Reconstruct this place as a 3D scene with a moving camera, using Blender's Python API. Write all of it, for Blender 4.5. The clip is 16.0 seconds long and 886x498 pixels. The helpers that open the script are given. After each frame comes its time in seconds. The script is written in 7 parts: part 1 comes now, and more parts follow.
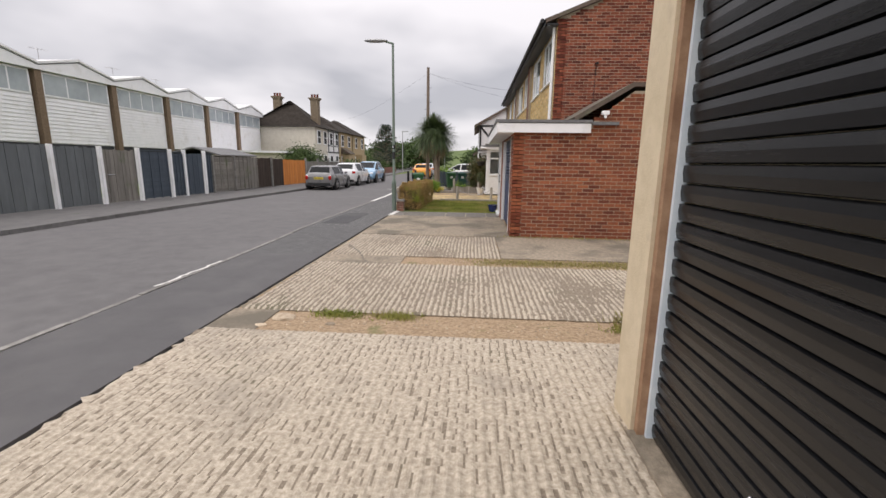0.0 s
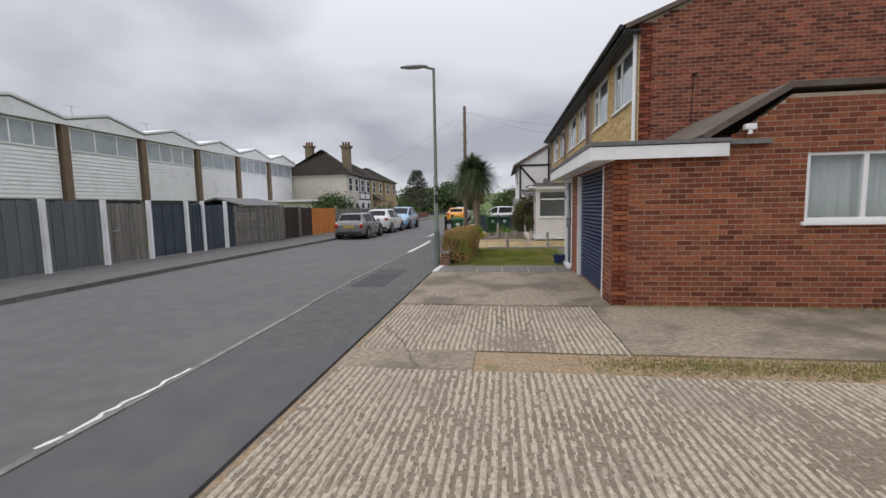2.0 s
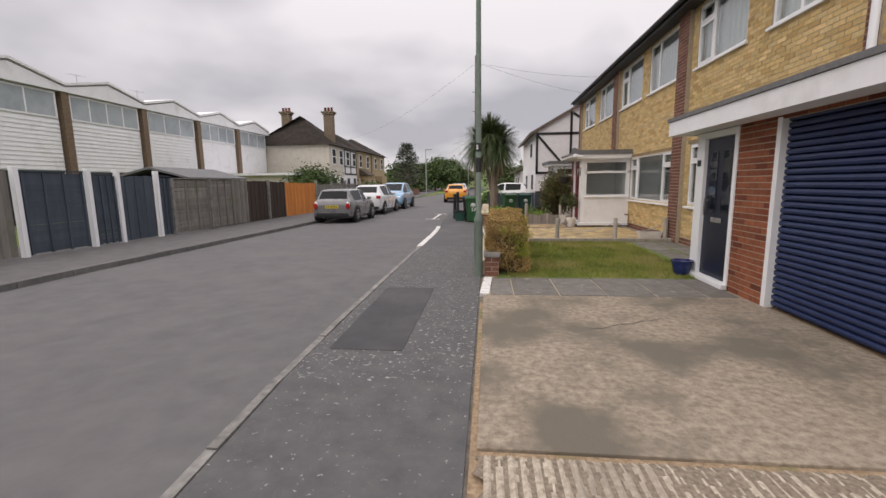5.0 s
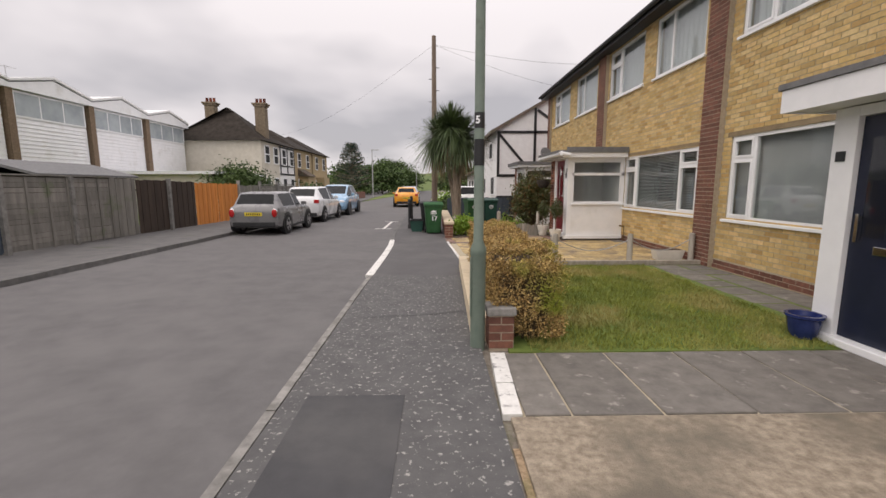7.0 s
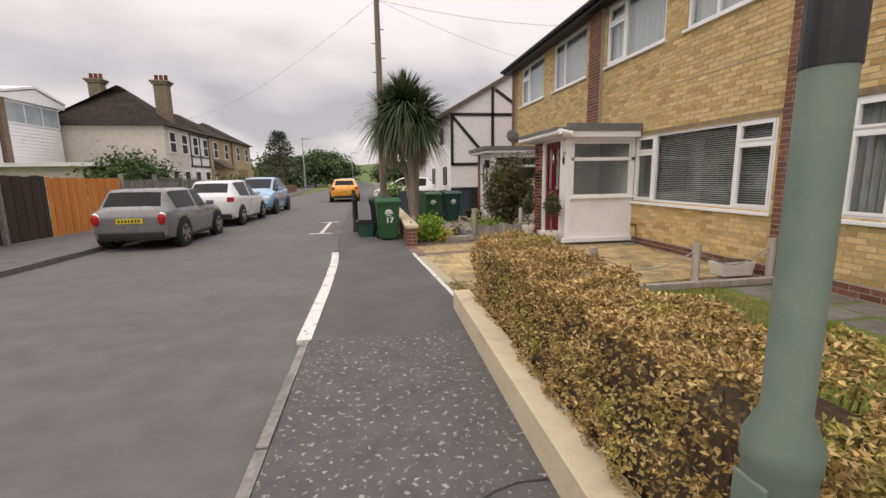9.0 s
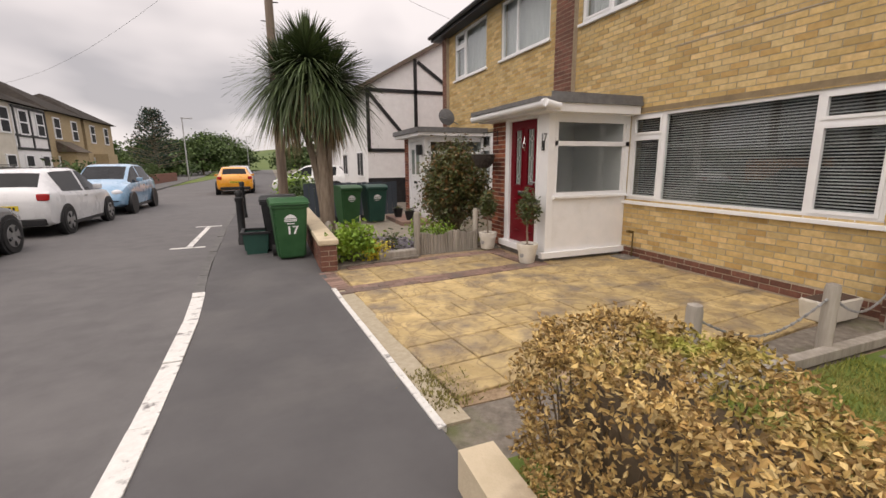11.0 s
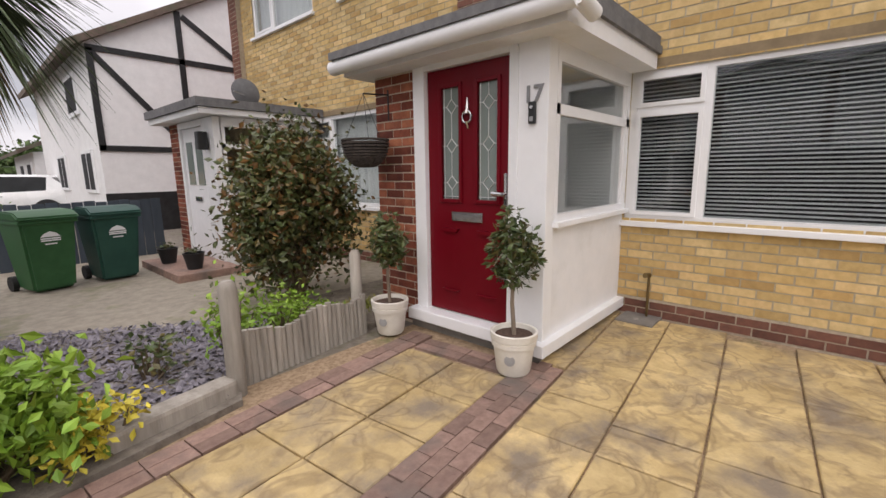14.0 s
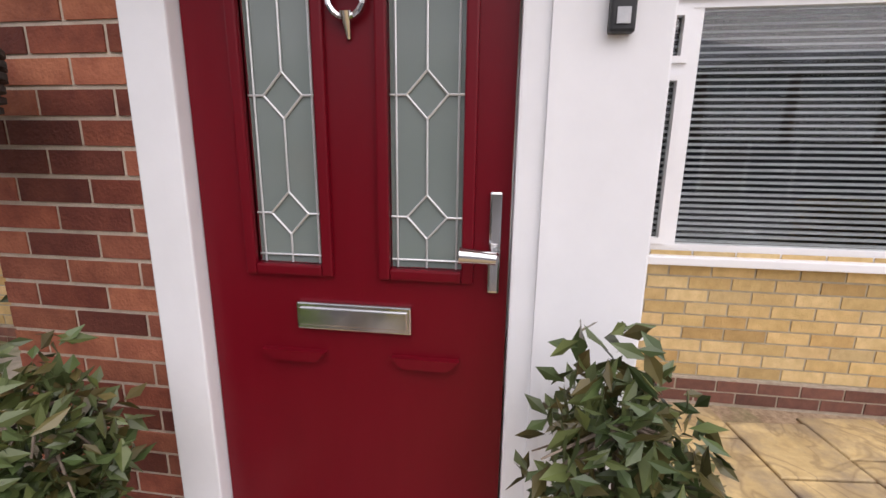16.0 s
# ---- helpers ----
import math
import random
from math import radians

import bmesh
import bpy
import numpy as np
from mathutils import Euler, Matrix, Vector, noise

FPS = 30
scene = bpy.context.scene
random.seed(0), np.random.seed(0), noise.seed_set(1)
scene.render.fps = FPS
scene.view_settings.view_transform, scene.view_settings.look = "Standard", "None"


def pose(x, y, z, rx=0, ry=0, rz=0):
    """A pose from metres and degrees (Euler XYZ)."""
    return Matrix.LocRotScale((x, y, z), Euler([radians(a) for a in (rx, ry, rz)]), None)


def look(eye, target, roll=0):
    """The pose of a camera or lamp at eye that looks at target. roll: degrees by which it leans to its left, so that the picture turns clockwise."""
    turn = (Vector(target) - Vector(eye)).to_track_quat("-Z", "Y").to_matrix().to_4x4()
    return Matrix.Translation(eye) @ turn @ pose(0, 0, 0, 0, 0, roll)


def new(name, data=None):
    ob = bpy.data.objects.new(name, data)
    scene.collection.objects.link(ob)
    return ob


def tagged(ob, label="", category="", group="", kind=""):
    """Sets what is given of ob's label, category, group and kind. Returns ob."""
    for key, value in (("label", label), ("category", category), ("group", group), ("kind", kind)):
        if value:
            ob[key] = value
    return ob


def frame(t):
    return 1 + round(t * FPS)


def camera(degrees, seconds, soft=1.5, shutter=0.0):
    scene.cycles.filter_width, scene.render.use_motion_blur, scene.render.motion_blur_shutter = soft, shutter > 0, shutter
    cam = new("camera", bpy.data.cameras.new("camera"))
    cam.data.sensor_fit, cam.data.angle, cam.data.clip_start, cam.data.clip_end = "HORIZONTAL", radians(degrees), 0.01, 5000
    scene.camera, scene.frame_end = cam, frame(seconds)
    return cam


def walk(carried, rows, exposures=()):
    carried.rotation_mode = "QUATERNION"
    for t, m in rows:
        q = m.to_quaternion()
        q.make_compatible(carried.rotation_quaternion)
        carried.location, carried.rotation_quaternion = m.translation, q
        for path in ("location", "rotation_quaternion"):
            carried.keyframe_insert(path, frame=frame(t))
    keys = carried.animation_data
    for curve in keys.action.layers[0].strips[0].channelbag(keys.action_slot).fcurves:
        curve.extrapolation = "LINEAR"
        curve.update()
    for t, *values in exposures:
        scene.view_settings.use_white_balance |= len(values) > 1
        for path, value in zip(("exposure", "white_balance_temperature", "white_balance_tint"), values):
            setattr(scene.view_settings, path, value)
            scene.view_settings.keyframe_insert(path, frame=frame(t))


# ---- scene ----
cam = camera(91.6, 16.0)
PATH = [
    (0, (0.15, 0.326, 1.531), (0.017, 2.283, 1.138), 0.8),
    (0.5, (-0.076, 0.803, 1.529), (-0.392, 2.756, 1.241), 0.7),
    (1, (-0.22, 1.396, 1.533), (-0.578, 3.361, 1.425), -0.5),
    (1.5, (-0.442, 2.1, 1.504), (-0.734, 4.067, 1.291), 1.6),
    (2, (-0.663, 2.835, 1.527), (-0.937, 4.807, 1.331), -1.1),
    (2.5, (-0.903, 3.597, 1.519), (-1.205, 5.563, 1.31), -0.4),
    (3, (-1.149, 4.345, 1.494), (-1.393, 6.313, 1.229), -1.5),
    (3.5, (-1.4, 5.116, 1.495), (-1.654, 7.073, 1.169), -0.8),
    (4, (-1.665, 5.828, 1.479), (-1.901, 7.775, 1.089), -1.4),
    (4.5, (-1.941, 6.561, 1.486), (-2.22, 8.513, 1.151), -1.2),
    (4.7, (-2.062, 6.835, 1.46), (-2.318, 8.795, 1.155), -1.0),
    (6.8, (-2.724, 9.922, 1.439), (-2.707, 11.901, 1.149), -0.1),
    (7, (-2.757, 10.264, 1.444), (-2.718, 12.243, 1.156), -0.1),
    (7.5, (-2.836, 11.064, 1.44), (-2.745, 13.039, 1.141), 0.1),
    (8, (-2.957, 11.823, 1.434), (-2.801, 13.793, 1.125), 0.1),
    (8.5, (-3.045, 12.583, 1.414), (-2.814, 14.544, 1.095), -0.2),
    (9, (-3.181, 13.349, 1.44), (-2.859, 15.295, 1.11), -0.9),
    (9.2, (-3.212, 13.649, 1.45), (-2.826, 15.585, 1.13), -1.0),
    (11.3, (-2.925, 16.718, 1.478), (-2.16, 18.52, 1.069), -0.4),
    (11.5, (-2.857, 16.992, 1.472), (-2.056, 18.775, 1.05), -0.4),
    (12, (-2.71, 17.687, 1.447), (-1.806, 19.416, 1.008), -0.5),
    (12.5, (-2.554, 18.364, 1.426), (-1.529, 20.024, 0.985), -0.5),
    (13, (-2.4, 19.07, 1.349), (-1.238, 20.647, 0.944), -0.5),
    (13.5, (-2.21, 19.73, 1.316), (-0.883, 21.184, 0.964), -0.4),
    (14, (-1.872, 20.284, 1.346), (-0.403, 21.595, 0.994), -0.8),
    (14.5, (-1.467, 20.844, 1.276), (0.13, 21.993, 0.917), -0.8),
    (15, (-1.047, 21.439, 1.368), (0.676, 22.326, 0.874), -0.4),
    (15.5, (-0.692, 21.73, 1.377), (1.099, 22.482, 0.898), -0.0),
    (16, (-0.231, 22.034, 1.416), (1.705, 22.292, 0.983), 0.7),
]
EXPOSURES = [(0, 0.68, 6900, 14), (0.5, 0.48, 6800, 13), (1.2, 0.32, 6600, 11), (2.5, 0.32, 6500, 11), (4.5, 0.44, 6900, 16), (8, 0.57, 7200, 16), (11.5, 0.62, 7450, 17), (13.5, 0.7, 7100, 17), (15, 0.95, 6600, 16), (16, 1.1, 6600, 20)]
walk(cam, [(t, look(eye, target, roll)) for t, eye, target, roll in PATH], EXPOSURES)

# ---- world and light: an overcast afternoon ----
world = bpy.data.worlds.new("world")
scene.world = world
world.use_nodes = True
wn, wl = world.node_tree.nodes, world.node_tree.links
wn.clear()


def wnode(kind, **kw):
    n = wn.new(kind)
    for k, v in kw.items():
        n.inputs[k].default_value = v
    return n


sky = wn.new("ShaderNodeTexSky")
sky.sky_type, sky.sun_disc = "NISHITA", False
sky.sun_elevation, sky.sun_rotation = radians(49), radians(231)
clear = wnode("ShaderNodeBackground", Strength=0.08)
wl.new(sky.outputs[0], clear.inputs["Color"])
tc = wn.new("ShaderNodeTexCoord")
sep = wn.new("ShaderNodeSeparateXYZ")
wl.new(tc.outputs["Generated"], sep.inputs[0])
up = wn.new("ShaderNodeMath")
up.operation, up.inputs[1].default_value = "MAXIMUM", 0.0
wl.new(sep.outputs[2], up.inputs[0])
lift = wn.new("ShaderNodeMath")
lift.operation, lift.inputs[1].default_value = "ADD", 0.32
wl.new(up.outputs[0], lift.inputs[0])
flat = wn.new("ShaderNodeVectorMath")
flat.operation = "DIVIDE"
wl.new(tc.outputs["Generated"], flat.inputs[0])
wl.new(lift.outputs[0], flat.inputs[1])
cloud = wnode("ShaderNodeTexNoise", Scale=1.0, Detail=4.0, Roughness=0.45, Distortion=0.1)
wl.new(flat.outputs[0], cloud.inputs["Vector"])
ramp = wn.new("ShaderNodeValToRGB")
ramp.color_ramp.elements[0].position, ramp.color_ramp.elements[0].color = 0.40, (0.33, 0.345, 0.385, 1)
ramp.color_ramp.elements[1].position, ramp.color_ramp.elements[1].color = 0.60, (0.61, 0.62, 0.66, 1)
wl.new(cloud.outputs[0], ramp.inputs[0])
zen = wn.new("ShaderNodeMapRange")  # an overcast sky is about three times as bright overhead
zen.interpolation_type = "SMOOTHSTEP"
zen.inputs["From Min"].default_value, zen.inputs["From Max"].default_value = 0.25, 1.0
zen.inputs["To Min"].default_value, zen.inputs["To Max"].default_value = 1.0, 2.3
wl.new(sep.outputs[2], zen.inputs["Value"])
grey = wnode("ShaderNodeBackground", Strength=1.0)
wl.new(zen.outputs[0], grey.inputs["Strength"])
wl.new(ramp.outputs[0], grey.inputs["Color"])
mixw = wnode("ShaderNodeMixShader", Fac=0.93)
wl.new(clear.outputs[0], mixw.inputs[1])
wl.new(grey.outputs[0], mixw.inputs[2])
wout = wn.new("ShaderNodeOutputWorld")
wl.new(mixw.outputs[0], wout.inputs[0])
sun = new("sun", bpy.data.lights.new("sun", "SUN"))
sun.data.energy, sun.data.angle, sun.data.color = 1.0, radians(80), (1.0, 0.96, 0.9)
sun.matrix_world = look((0, 0, 30), (20, 16, 0))


# ---- materials ----
def M(name, c1, c2=None, rough=0.75, scale=6.0, bump=0.15, bscale=70.0, metal=0.0, rnd=0.0, stain=None, sscale=1.2, slo=0.5, shi=0.62, coat=0.0, spec=0.4, tint=None, stretch=(1, 1, 1), bdist=0.01, crease_shade=None):
    """Two-scale procedural surface: mottling c1..c2, stains of their own shape, fine relief; rnd varies piece by piece."""
    m = bpy.data.materials.new(name)
    m.use_nodes = True
    N, L = m.node_tree.nodes, m.node_tree.links
    b = N["Principled BSDF"]
    co = N.new("ShaderNodeNewGeometry")
    mp = N.new("ShaderNodeMapping")
    mp.inputs["Scale"].default_value = stretch
    L.new(co.outputs["Position"], mp.inputs[0])
    n1 = N.new("ShaderNodeTexNoise")
    n1.inputs["Scale"].default_value, n1.inputs["Detail"].default_value, n1.inputs["Roughness"].default_value = scale, 8.0, 0.65
    L.new(mp.outputs[0], n1.inputs["Vector"])
    r1 = N.new("ShaderNodeValToRGB")
    c2 = c2 or tuple(min(1.0, c * 1.25) for c in c1)
    r1.color_ramp.elements[0].position, r1.color_ramp.elements[1].position = 0.34, 0.68
    r1.color_ramp.elements[0].color, r1.color_ramp.elements[1].color = (*c1, 1), (*c2, 1)
    L.new(n1.outputs[0], r1.inputs[0])
    out = r1.outputs[0]
    if rnd or tint:
        oi, ge = N.new("ShaderNodeObjectInfo"), N.new("ShaderNodeNewGeometry")
        ad = N.new("ShaderNodeMath")
        ad.operation = "ADD"
        L.new(oi.outputs["Random"], ad.inputs[0])
        L.new(ge.outputs["Random Per Island"], ad.inputs[1])
        fr = N.new("ShaderNodeMath")
        fr.operation = "FRACT"
        L.new(ad.outputs[0], fr.inputs[0])
        if tint:
            rt = N.new("ShaderNodeValToRGB")
            rt.color_ramp.interpolation = "CONSTANT" if len(tint) > 3 else "LINEAR"
            while len(rt.color_ramp.elements) < len(tint):
                rt.color_ramp.elements.new(0.5)
            for i, c in enumerate(tint):
                rt.color_ramp.elements[i].position = i / len(tint)
                rt.color_ramp.elements[i].color = (*c, 1)
            L.new(fr.outputs[0], rt.inputs[0])
            mx = N.new("ShaderNodeMix")
            mx.data_type, mx.blend_type = "RGBA", "MULTIPLY"
            mx.inputs["Factor"].default_value = 1.0
            L.new(out, mx.inputs["A"])
            L.new(rt.outputs[0], mx.inputs["B"])
            out = mx.outputs["Result"]
        if rnd:
            hv = N.new("ShaderNodeHueSaturation")
            mr = N.new("ShaderNodeMapRange")
            mr.inputs["To Min"].default_value, mr.inputs["To Max"].default_value = 1 - rnd, 1 + rnd
            m7 = N.new("ShaderNodeMath")
            m7.operation, m7.inputs[1].default_value = "MULTIPLY", 7.31
            m8 = N.new("ShaderNodeMath")
            m8.operation = "FRACT"
            L.new(fr.outputs[0], m7.inputs[0])
            L.new(m7.outputs[0], m8.inputs[0])
            L.new(m8.outputs[0], mr.inputs["Value"])
            L.new(mr.outputs[0], hv.inputs["Value"])
            L.new(out, hv.inputs["Color"])
            out = hv.outputs[0]
    if stain:
        n2 = N.new("ShaderNodeTexNoise")
        n2.inputs["Scale"].default_value, n2.inputs["Detail"].default_value, n2.inputs["Roughness"].default_value = sscale, 7.0, 0.6
        L.new(co.outputs["Position"], n2.inputs["Vector"])
        r2 = N.new("ShaderNodeMapRange")
        r2.inputs["From Min"].default_value, r2.inputs["From Max"].default_value = slo, shi
        L.new(n2.outputs[0], r2.inputs["Value"])
        m2 = N.new("ShaderNodeMix")
        m2.data_type = "RGBA"
        L.new(r2.outputs[0], m2.inputs["Factor"])
        L.new(out, m2.inputs["A"])
        m2.inputs["B"].default_value = (*stain, 1)
        out = m2.outputs["Result"]
    # shading of riven hollows, painted in as soft darker bands
    if crease_shade:
        n4 = N.new("ShaderNodeTexNoise")
        n4.inputs["Scale"].default_value, n4.inputs["Detail"].default_value, n4.inputs["Distortion"].default_value = 3.2, 3.0, 1.4
        L.new(co.outputs["Position"], n4.inputs["Vector"])
        d4 = N.new("ShaderNodeMath")
        d4.operation, d4.inputs[1].default_value = "SUBTRACT", 0.5
        L.new(n4.outputs[0], d4.inputs[0])
        a4 = N.new("ShaderNodeMath")
        a4.operation = "ABSOLUTE"
        L.new(d4.outputs[0], a4.inputs[0])
        r4 = N.new("ShaderNodeMapRange")
        r4.inputs["From Min"].default_value, r4.inputs["From Max"].default_value = 0.0, 0.055
        r4.inputs["To Min"].default_value, r4.inputs["To Max"].default_value = 0.5, 0.0
        L.new(a4.outputs[0], r4.inputs["Value"])
        m4 = N.new("ShaderNodeMix")
        m4.data_type = "RGBA"
        L.new(r4.outputs[0], m4.inputs["Factor"])
        L.new(out, m4.inputs["A"])
        m4.inputs["B"].default_value = (*crease_shade, 1)
        out = m4.outputs["Result"]
    L.new(out, b.inputs["Base Color"])
    b.inputs["Metallic"].default_value, b.inputs["Specular IOR Level"].default_value, b.inputs["Coat Weight"].default_value = metal, spec, coat
    n3 = N.new("ShaderNodeTexNoise")
    n3.inputs["Scale"].default_value, n3.inputs["Detail"].default_value = bscale, 4.0
    L.new(mp.outputs[0], n3.inputs["Vector"])
    rr = N.new("ShaderNodeMapRange")
    rr.inputs["To Min"].default_value, rr.inputs["To Max"].default_value = max(0.02, rough - 0.1), min(1.0, rough + 0.1)
    L.new(n1.outputs[0], rr.inputs["Value"])
    L.new(rr.outputs[0], b.inputs["Roughness"])
    if bump:
        bp = N.new("ShaderNodeBump")
        bp.inputs["Strength"].default_value, bp.inputs["Distance"].default_value = bump, bdist
        L.new(n3.outputs[0], bp.inputs["Height"])
        L.new(bp.outputs[0], b.inputs["Normal"])
    return m


def glass_mat(name, tint=(0.8, 0.85, 0.85), rough=0.02, frost=0.0):
    m = bpy.data.materials.new(name)
    m.use_nodes = True
    b = m.node_tree.nodes["Principled BSDF"]
    b.inputs["Base Color"].default_value, b.inputs["Roughness"].default_value = (*tint, 1), rough
    b.inputs["Transmission Weight"].default_value, b.inputs["IOR"].default_value = 1.0 - frost, 1.5
    return m


ASPHALT = M("road_asphalt", (0.104, 0.100, 0.100), (0.142, 0.137, 0.136), 0.85, 3.0, 0.35, 220, stain=(0.155, 0.15, 0.147), sscale=0.45, slo=0.5, shi=0.75)
PATCH = M("patched_asphalt", (0.052, 0.052, 0.055), (0.07, 0.07, 0.073), 0.88, 4.0, 0.35, 200, stain=(0.095, 0.093, 0.092), sscale=0.9, slo=0.5, shi=0.7)
PAVE = M("pavement_asphalt", (0.08, 0.079, 0.08), (0.12, 0.118, 0.117), 0.9, 5.0, 0.4, 180, stain=(0.33, 0.32, 0.30), sscale=24.0, slo=0.585, shi=0.64)
PAVETHIN = M("thinly_speckled_asphalt", (0.08, 0.079, 0.08), (0.12, 0.118, 0.117), 0.9, 5.0, 0.4, 180, stain=(0.30, 0.29, 0.275), sscale=24.0, slo=0.63, shi=0.68)
PAVE2 = M("smooth_pavement_asphalt", (0.085, 0.082, 0.084), (0.11, 0.107, 0.108), 0.88, 2.0, 0.3, 240, stain=(0.13, 0.125, 0.122), sscale=0.8, slo=0.5, shi=0.7)
FARPAVE = M("far_pavement_asphalt", (0.10, 0.097, 0.096), (0.15, 0.145, 0.14), 0.9, 3.0, 0.3, 150, stain=(0.07, 0.08, 0.05), sscale=1.0, slo=0.6, shi=0.75)
KERB = M("concrete_kerb", (0.15, 0.145, 0.135), (0.30, 0.29, 0.27), 0.9, 9.0, 0.4, 120, rnd=0.12, stain=(0.13, 0.125, 0.11), sscale=3.0, slo=0.52, shi=0.7)
DKERB = M("dark_kerb", (0.105, 0.103, 0.10), (0.17, 0.166, 0.16), 0.9, 9.0, 0.4, 120, rnd=0.12)
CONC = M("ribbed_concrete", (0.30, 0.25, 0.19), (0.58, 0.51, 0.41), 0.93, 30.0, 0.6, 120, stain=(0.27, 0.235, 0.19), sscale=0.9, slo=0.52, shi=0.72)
# darker groove colour: shade between the ribs painted in, along with dirt and moss
GROOVE = M("shaded_dirty_groove", (0.14, 0.112, 0.083), (0.32, 0.265, 0.20), 0.96, 34.0, 0.8, 110, stain=(0.10, 0.10, 0.055), sscale=0.8, slo=0.55, shi=0.75)
CONC2 = M("smooth_concrete", (0.19, 0.155, 0.115), (0.40, 0.335, 0.255), 0.93, 16.0, 0.9, 90, stain=(0.15, 0.13, 0.10), sscale=0.85, slo=0.46, shi=0.6)
DIRT = M("gravelly_dirt", (0.22, 0.15, 0.09), (0.42, 0.31, 0.20), 0.95, 30.0, 0.8, 90, stain=(0.13, 0.14, 0.05), sscale=2.0, slo=0.58, shi=0.7)
PEBBLE = M("pebble", (0.30, 0.235, 0.165), (0.46, 0.38, 0.285), 0.9, 20.0, 0.3, 90, rnd=0.4)
SLATE = M("purple_slate_chip", (0.13, 0.12, 0.14), (0.25, 0.23, 0.255), 0.8, 15.0, 0.3, 90, rnd=0.35)
GREYSLAB = M("grey_paving_slab", (0.13, 0.12, 0.108), (0.21, 0.195, 0.175), 0.9, 6.0, 0.35, 140, rnd=0.14, stain=(0.30, 0.28, 0.25), sscale=7.0, slo=0.6, shi=0.68)
# last colour paints the broad shading of the riven relief
YSLAB = M("yellow_riven_slab", (0.38, 0.275, 0.125), (0.60, 0.455, 0.225), 0.72, 3.5, 1.0, 7, rnd=0.15, stain=(0.22, 0.175, 0.125), sscale=2.2, slo=0.47, shi=0.66, bdist=0.03, crease_shade=(0.17, 0.115, 0.065))
PAVER = M("brick_paver", (0.20, 0.125, 0.10), (0.30, 0.20, 0.16), 0.88, 20.0, 0.4, 120, rnd=0.25, stain=(0.14, 0.115, 0.10), sscale=2.0, slo=0.5, shi=0.7)
LMORTAR = M("light_joint_mortar", (0.44, 0.37, 0.29), (0.57, 0.49, 0.39), 0.95, 20.0, 0.4, 150)
MORTAR = M("pale_mortar", (0.36, 0.31, 0.22), (0.46, 0.40, 0.30), 0.95, 20.0, 0.4, 150)
DMORTAR = M("brown_mortar", (0.34, 0.285, 0.215), (0.47, 0.40, 0.31), 0.95, 20.0, 0.4, 150)
YBRICK = M("yellow_brick", (0.51, 0.375, 0.175), (0.66, 0.50, 0.255), 0.85, 18.0, 0.4, 130, rnd=0.13, tint=((1, 1, 1), (0.86, 0.8, 0.68), (1, 0.94, 0.84), (0.95, 0.9, 0.78), (1.08, 1.03, 1.0), (0.8, 0.7, 0.56), (1, 0.98, 0.95)), stain=(0.40, 0.28, 0.12), sscale=2.3, slo=0.56, shi=0.78)
RBRICK = M("red_brick", (0.175, 0.045, 0.026), (0.29, 0.085, 0.045), 0.87, 16.0, 0.5, 110, rnd=0.28, tint=((1, 1, 1), (0.6, 0.5, 0.5), (1.1, 1.2, 1.15), (0.8, 0.72, 0.7), (1.0, 1.1, 1.1), (0.5, 0.42, 0.45)))
ORBRICK = M("orange_red_brick", (0.18, 0.05, 0.024), (0.31, 0.098, 0.046), 0.87, 16.0, 0.5, 110, rnd=0.22, tint=((1, 1, 1), (0.7, 0.6, 0.58), (1.08, 1.15, 1.1), (0.85, 0.8, 0.78), (1.0, 1.05, 1.0), (0.58, 0.45, 0.42)))
PORCHBRICK = M("mottled_red_brick", (0.20, 0.055, 0.032), (0.37, 0.125, 0.07), 0.87, 9.0, 0.5, 110, rnd=0.25, tint=((1, 1, 1), (0.55, 0.45, 0.45), (1.15, 1.25, 1.15), (0.8, 0.72, 0.7), (1.05, 1.1, 1.05), (0.45, 0.38, 0.42)))
BBRICK = M("brown_brick", (0.13, 0.058, 0.042), (0.22, 0.095, 0.065), 0.87, 16.0, 0.45, 130, rnd=0.25)
SLATEROOF = M("dark_slate_roof", (0.022, 0.018, 0.015), (0.05, 0.042, 0.035), 0.9, 3.0, 0.4, 30, spec=0.15)
TANBRICK = M("weathered_tan_brick", (0.34, 0.26, 0.15), (0.46, 0.36, 0.22), 0.9, 9.0, 0.4, 60)
STACK = M("sooty_stack_brick", (0.13, 0.10, 0.07), (0.24, 0.19, 0.13), 0.9, 8.0, 0.4, 60)
TILE = M("brown_roof_tile", (0.10, 0.075, 0.06), (0.17, 0.13, 0.105), 0.9, 6.0, 0.5, 60, rnd=0.2, stain=(0.12, 0.115, 0.08), sscale=2.0)
FELT = M("grey_roof_felt", (0.13, 0.13, 0.135), (0.2, 0.2, 0.2), 0.9, 12.0, 0.4, 140)
WHITE = M("white_upvc", (0.78, 0.79, 0.80), (0.84, 0.85, 0.86), 0.35, 3.0, 0.02, 40)
WPAINT = M("white_painted_board", (0.76, 0.77, 0.78), (0.83, 0.83, 0.84), 0.6, 4.0, 0.08, 60, stain=(0.6, 0.59, 0.56), sscale=1.2, slo=0.55, shi=0.8)
RENDER = M("white_render", (0.74, 0.74, 0.74), (0.82, 0.82, 0.82), 0.9, 5.0, 0.3, 90)
CREAM = M("cream_render", (0.56, 0.52, 0.44), (0.66, 0.62, 0.54), 0.9, 3.0, 0.3, 60)
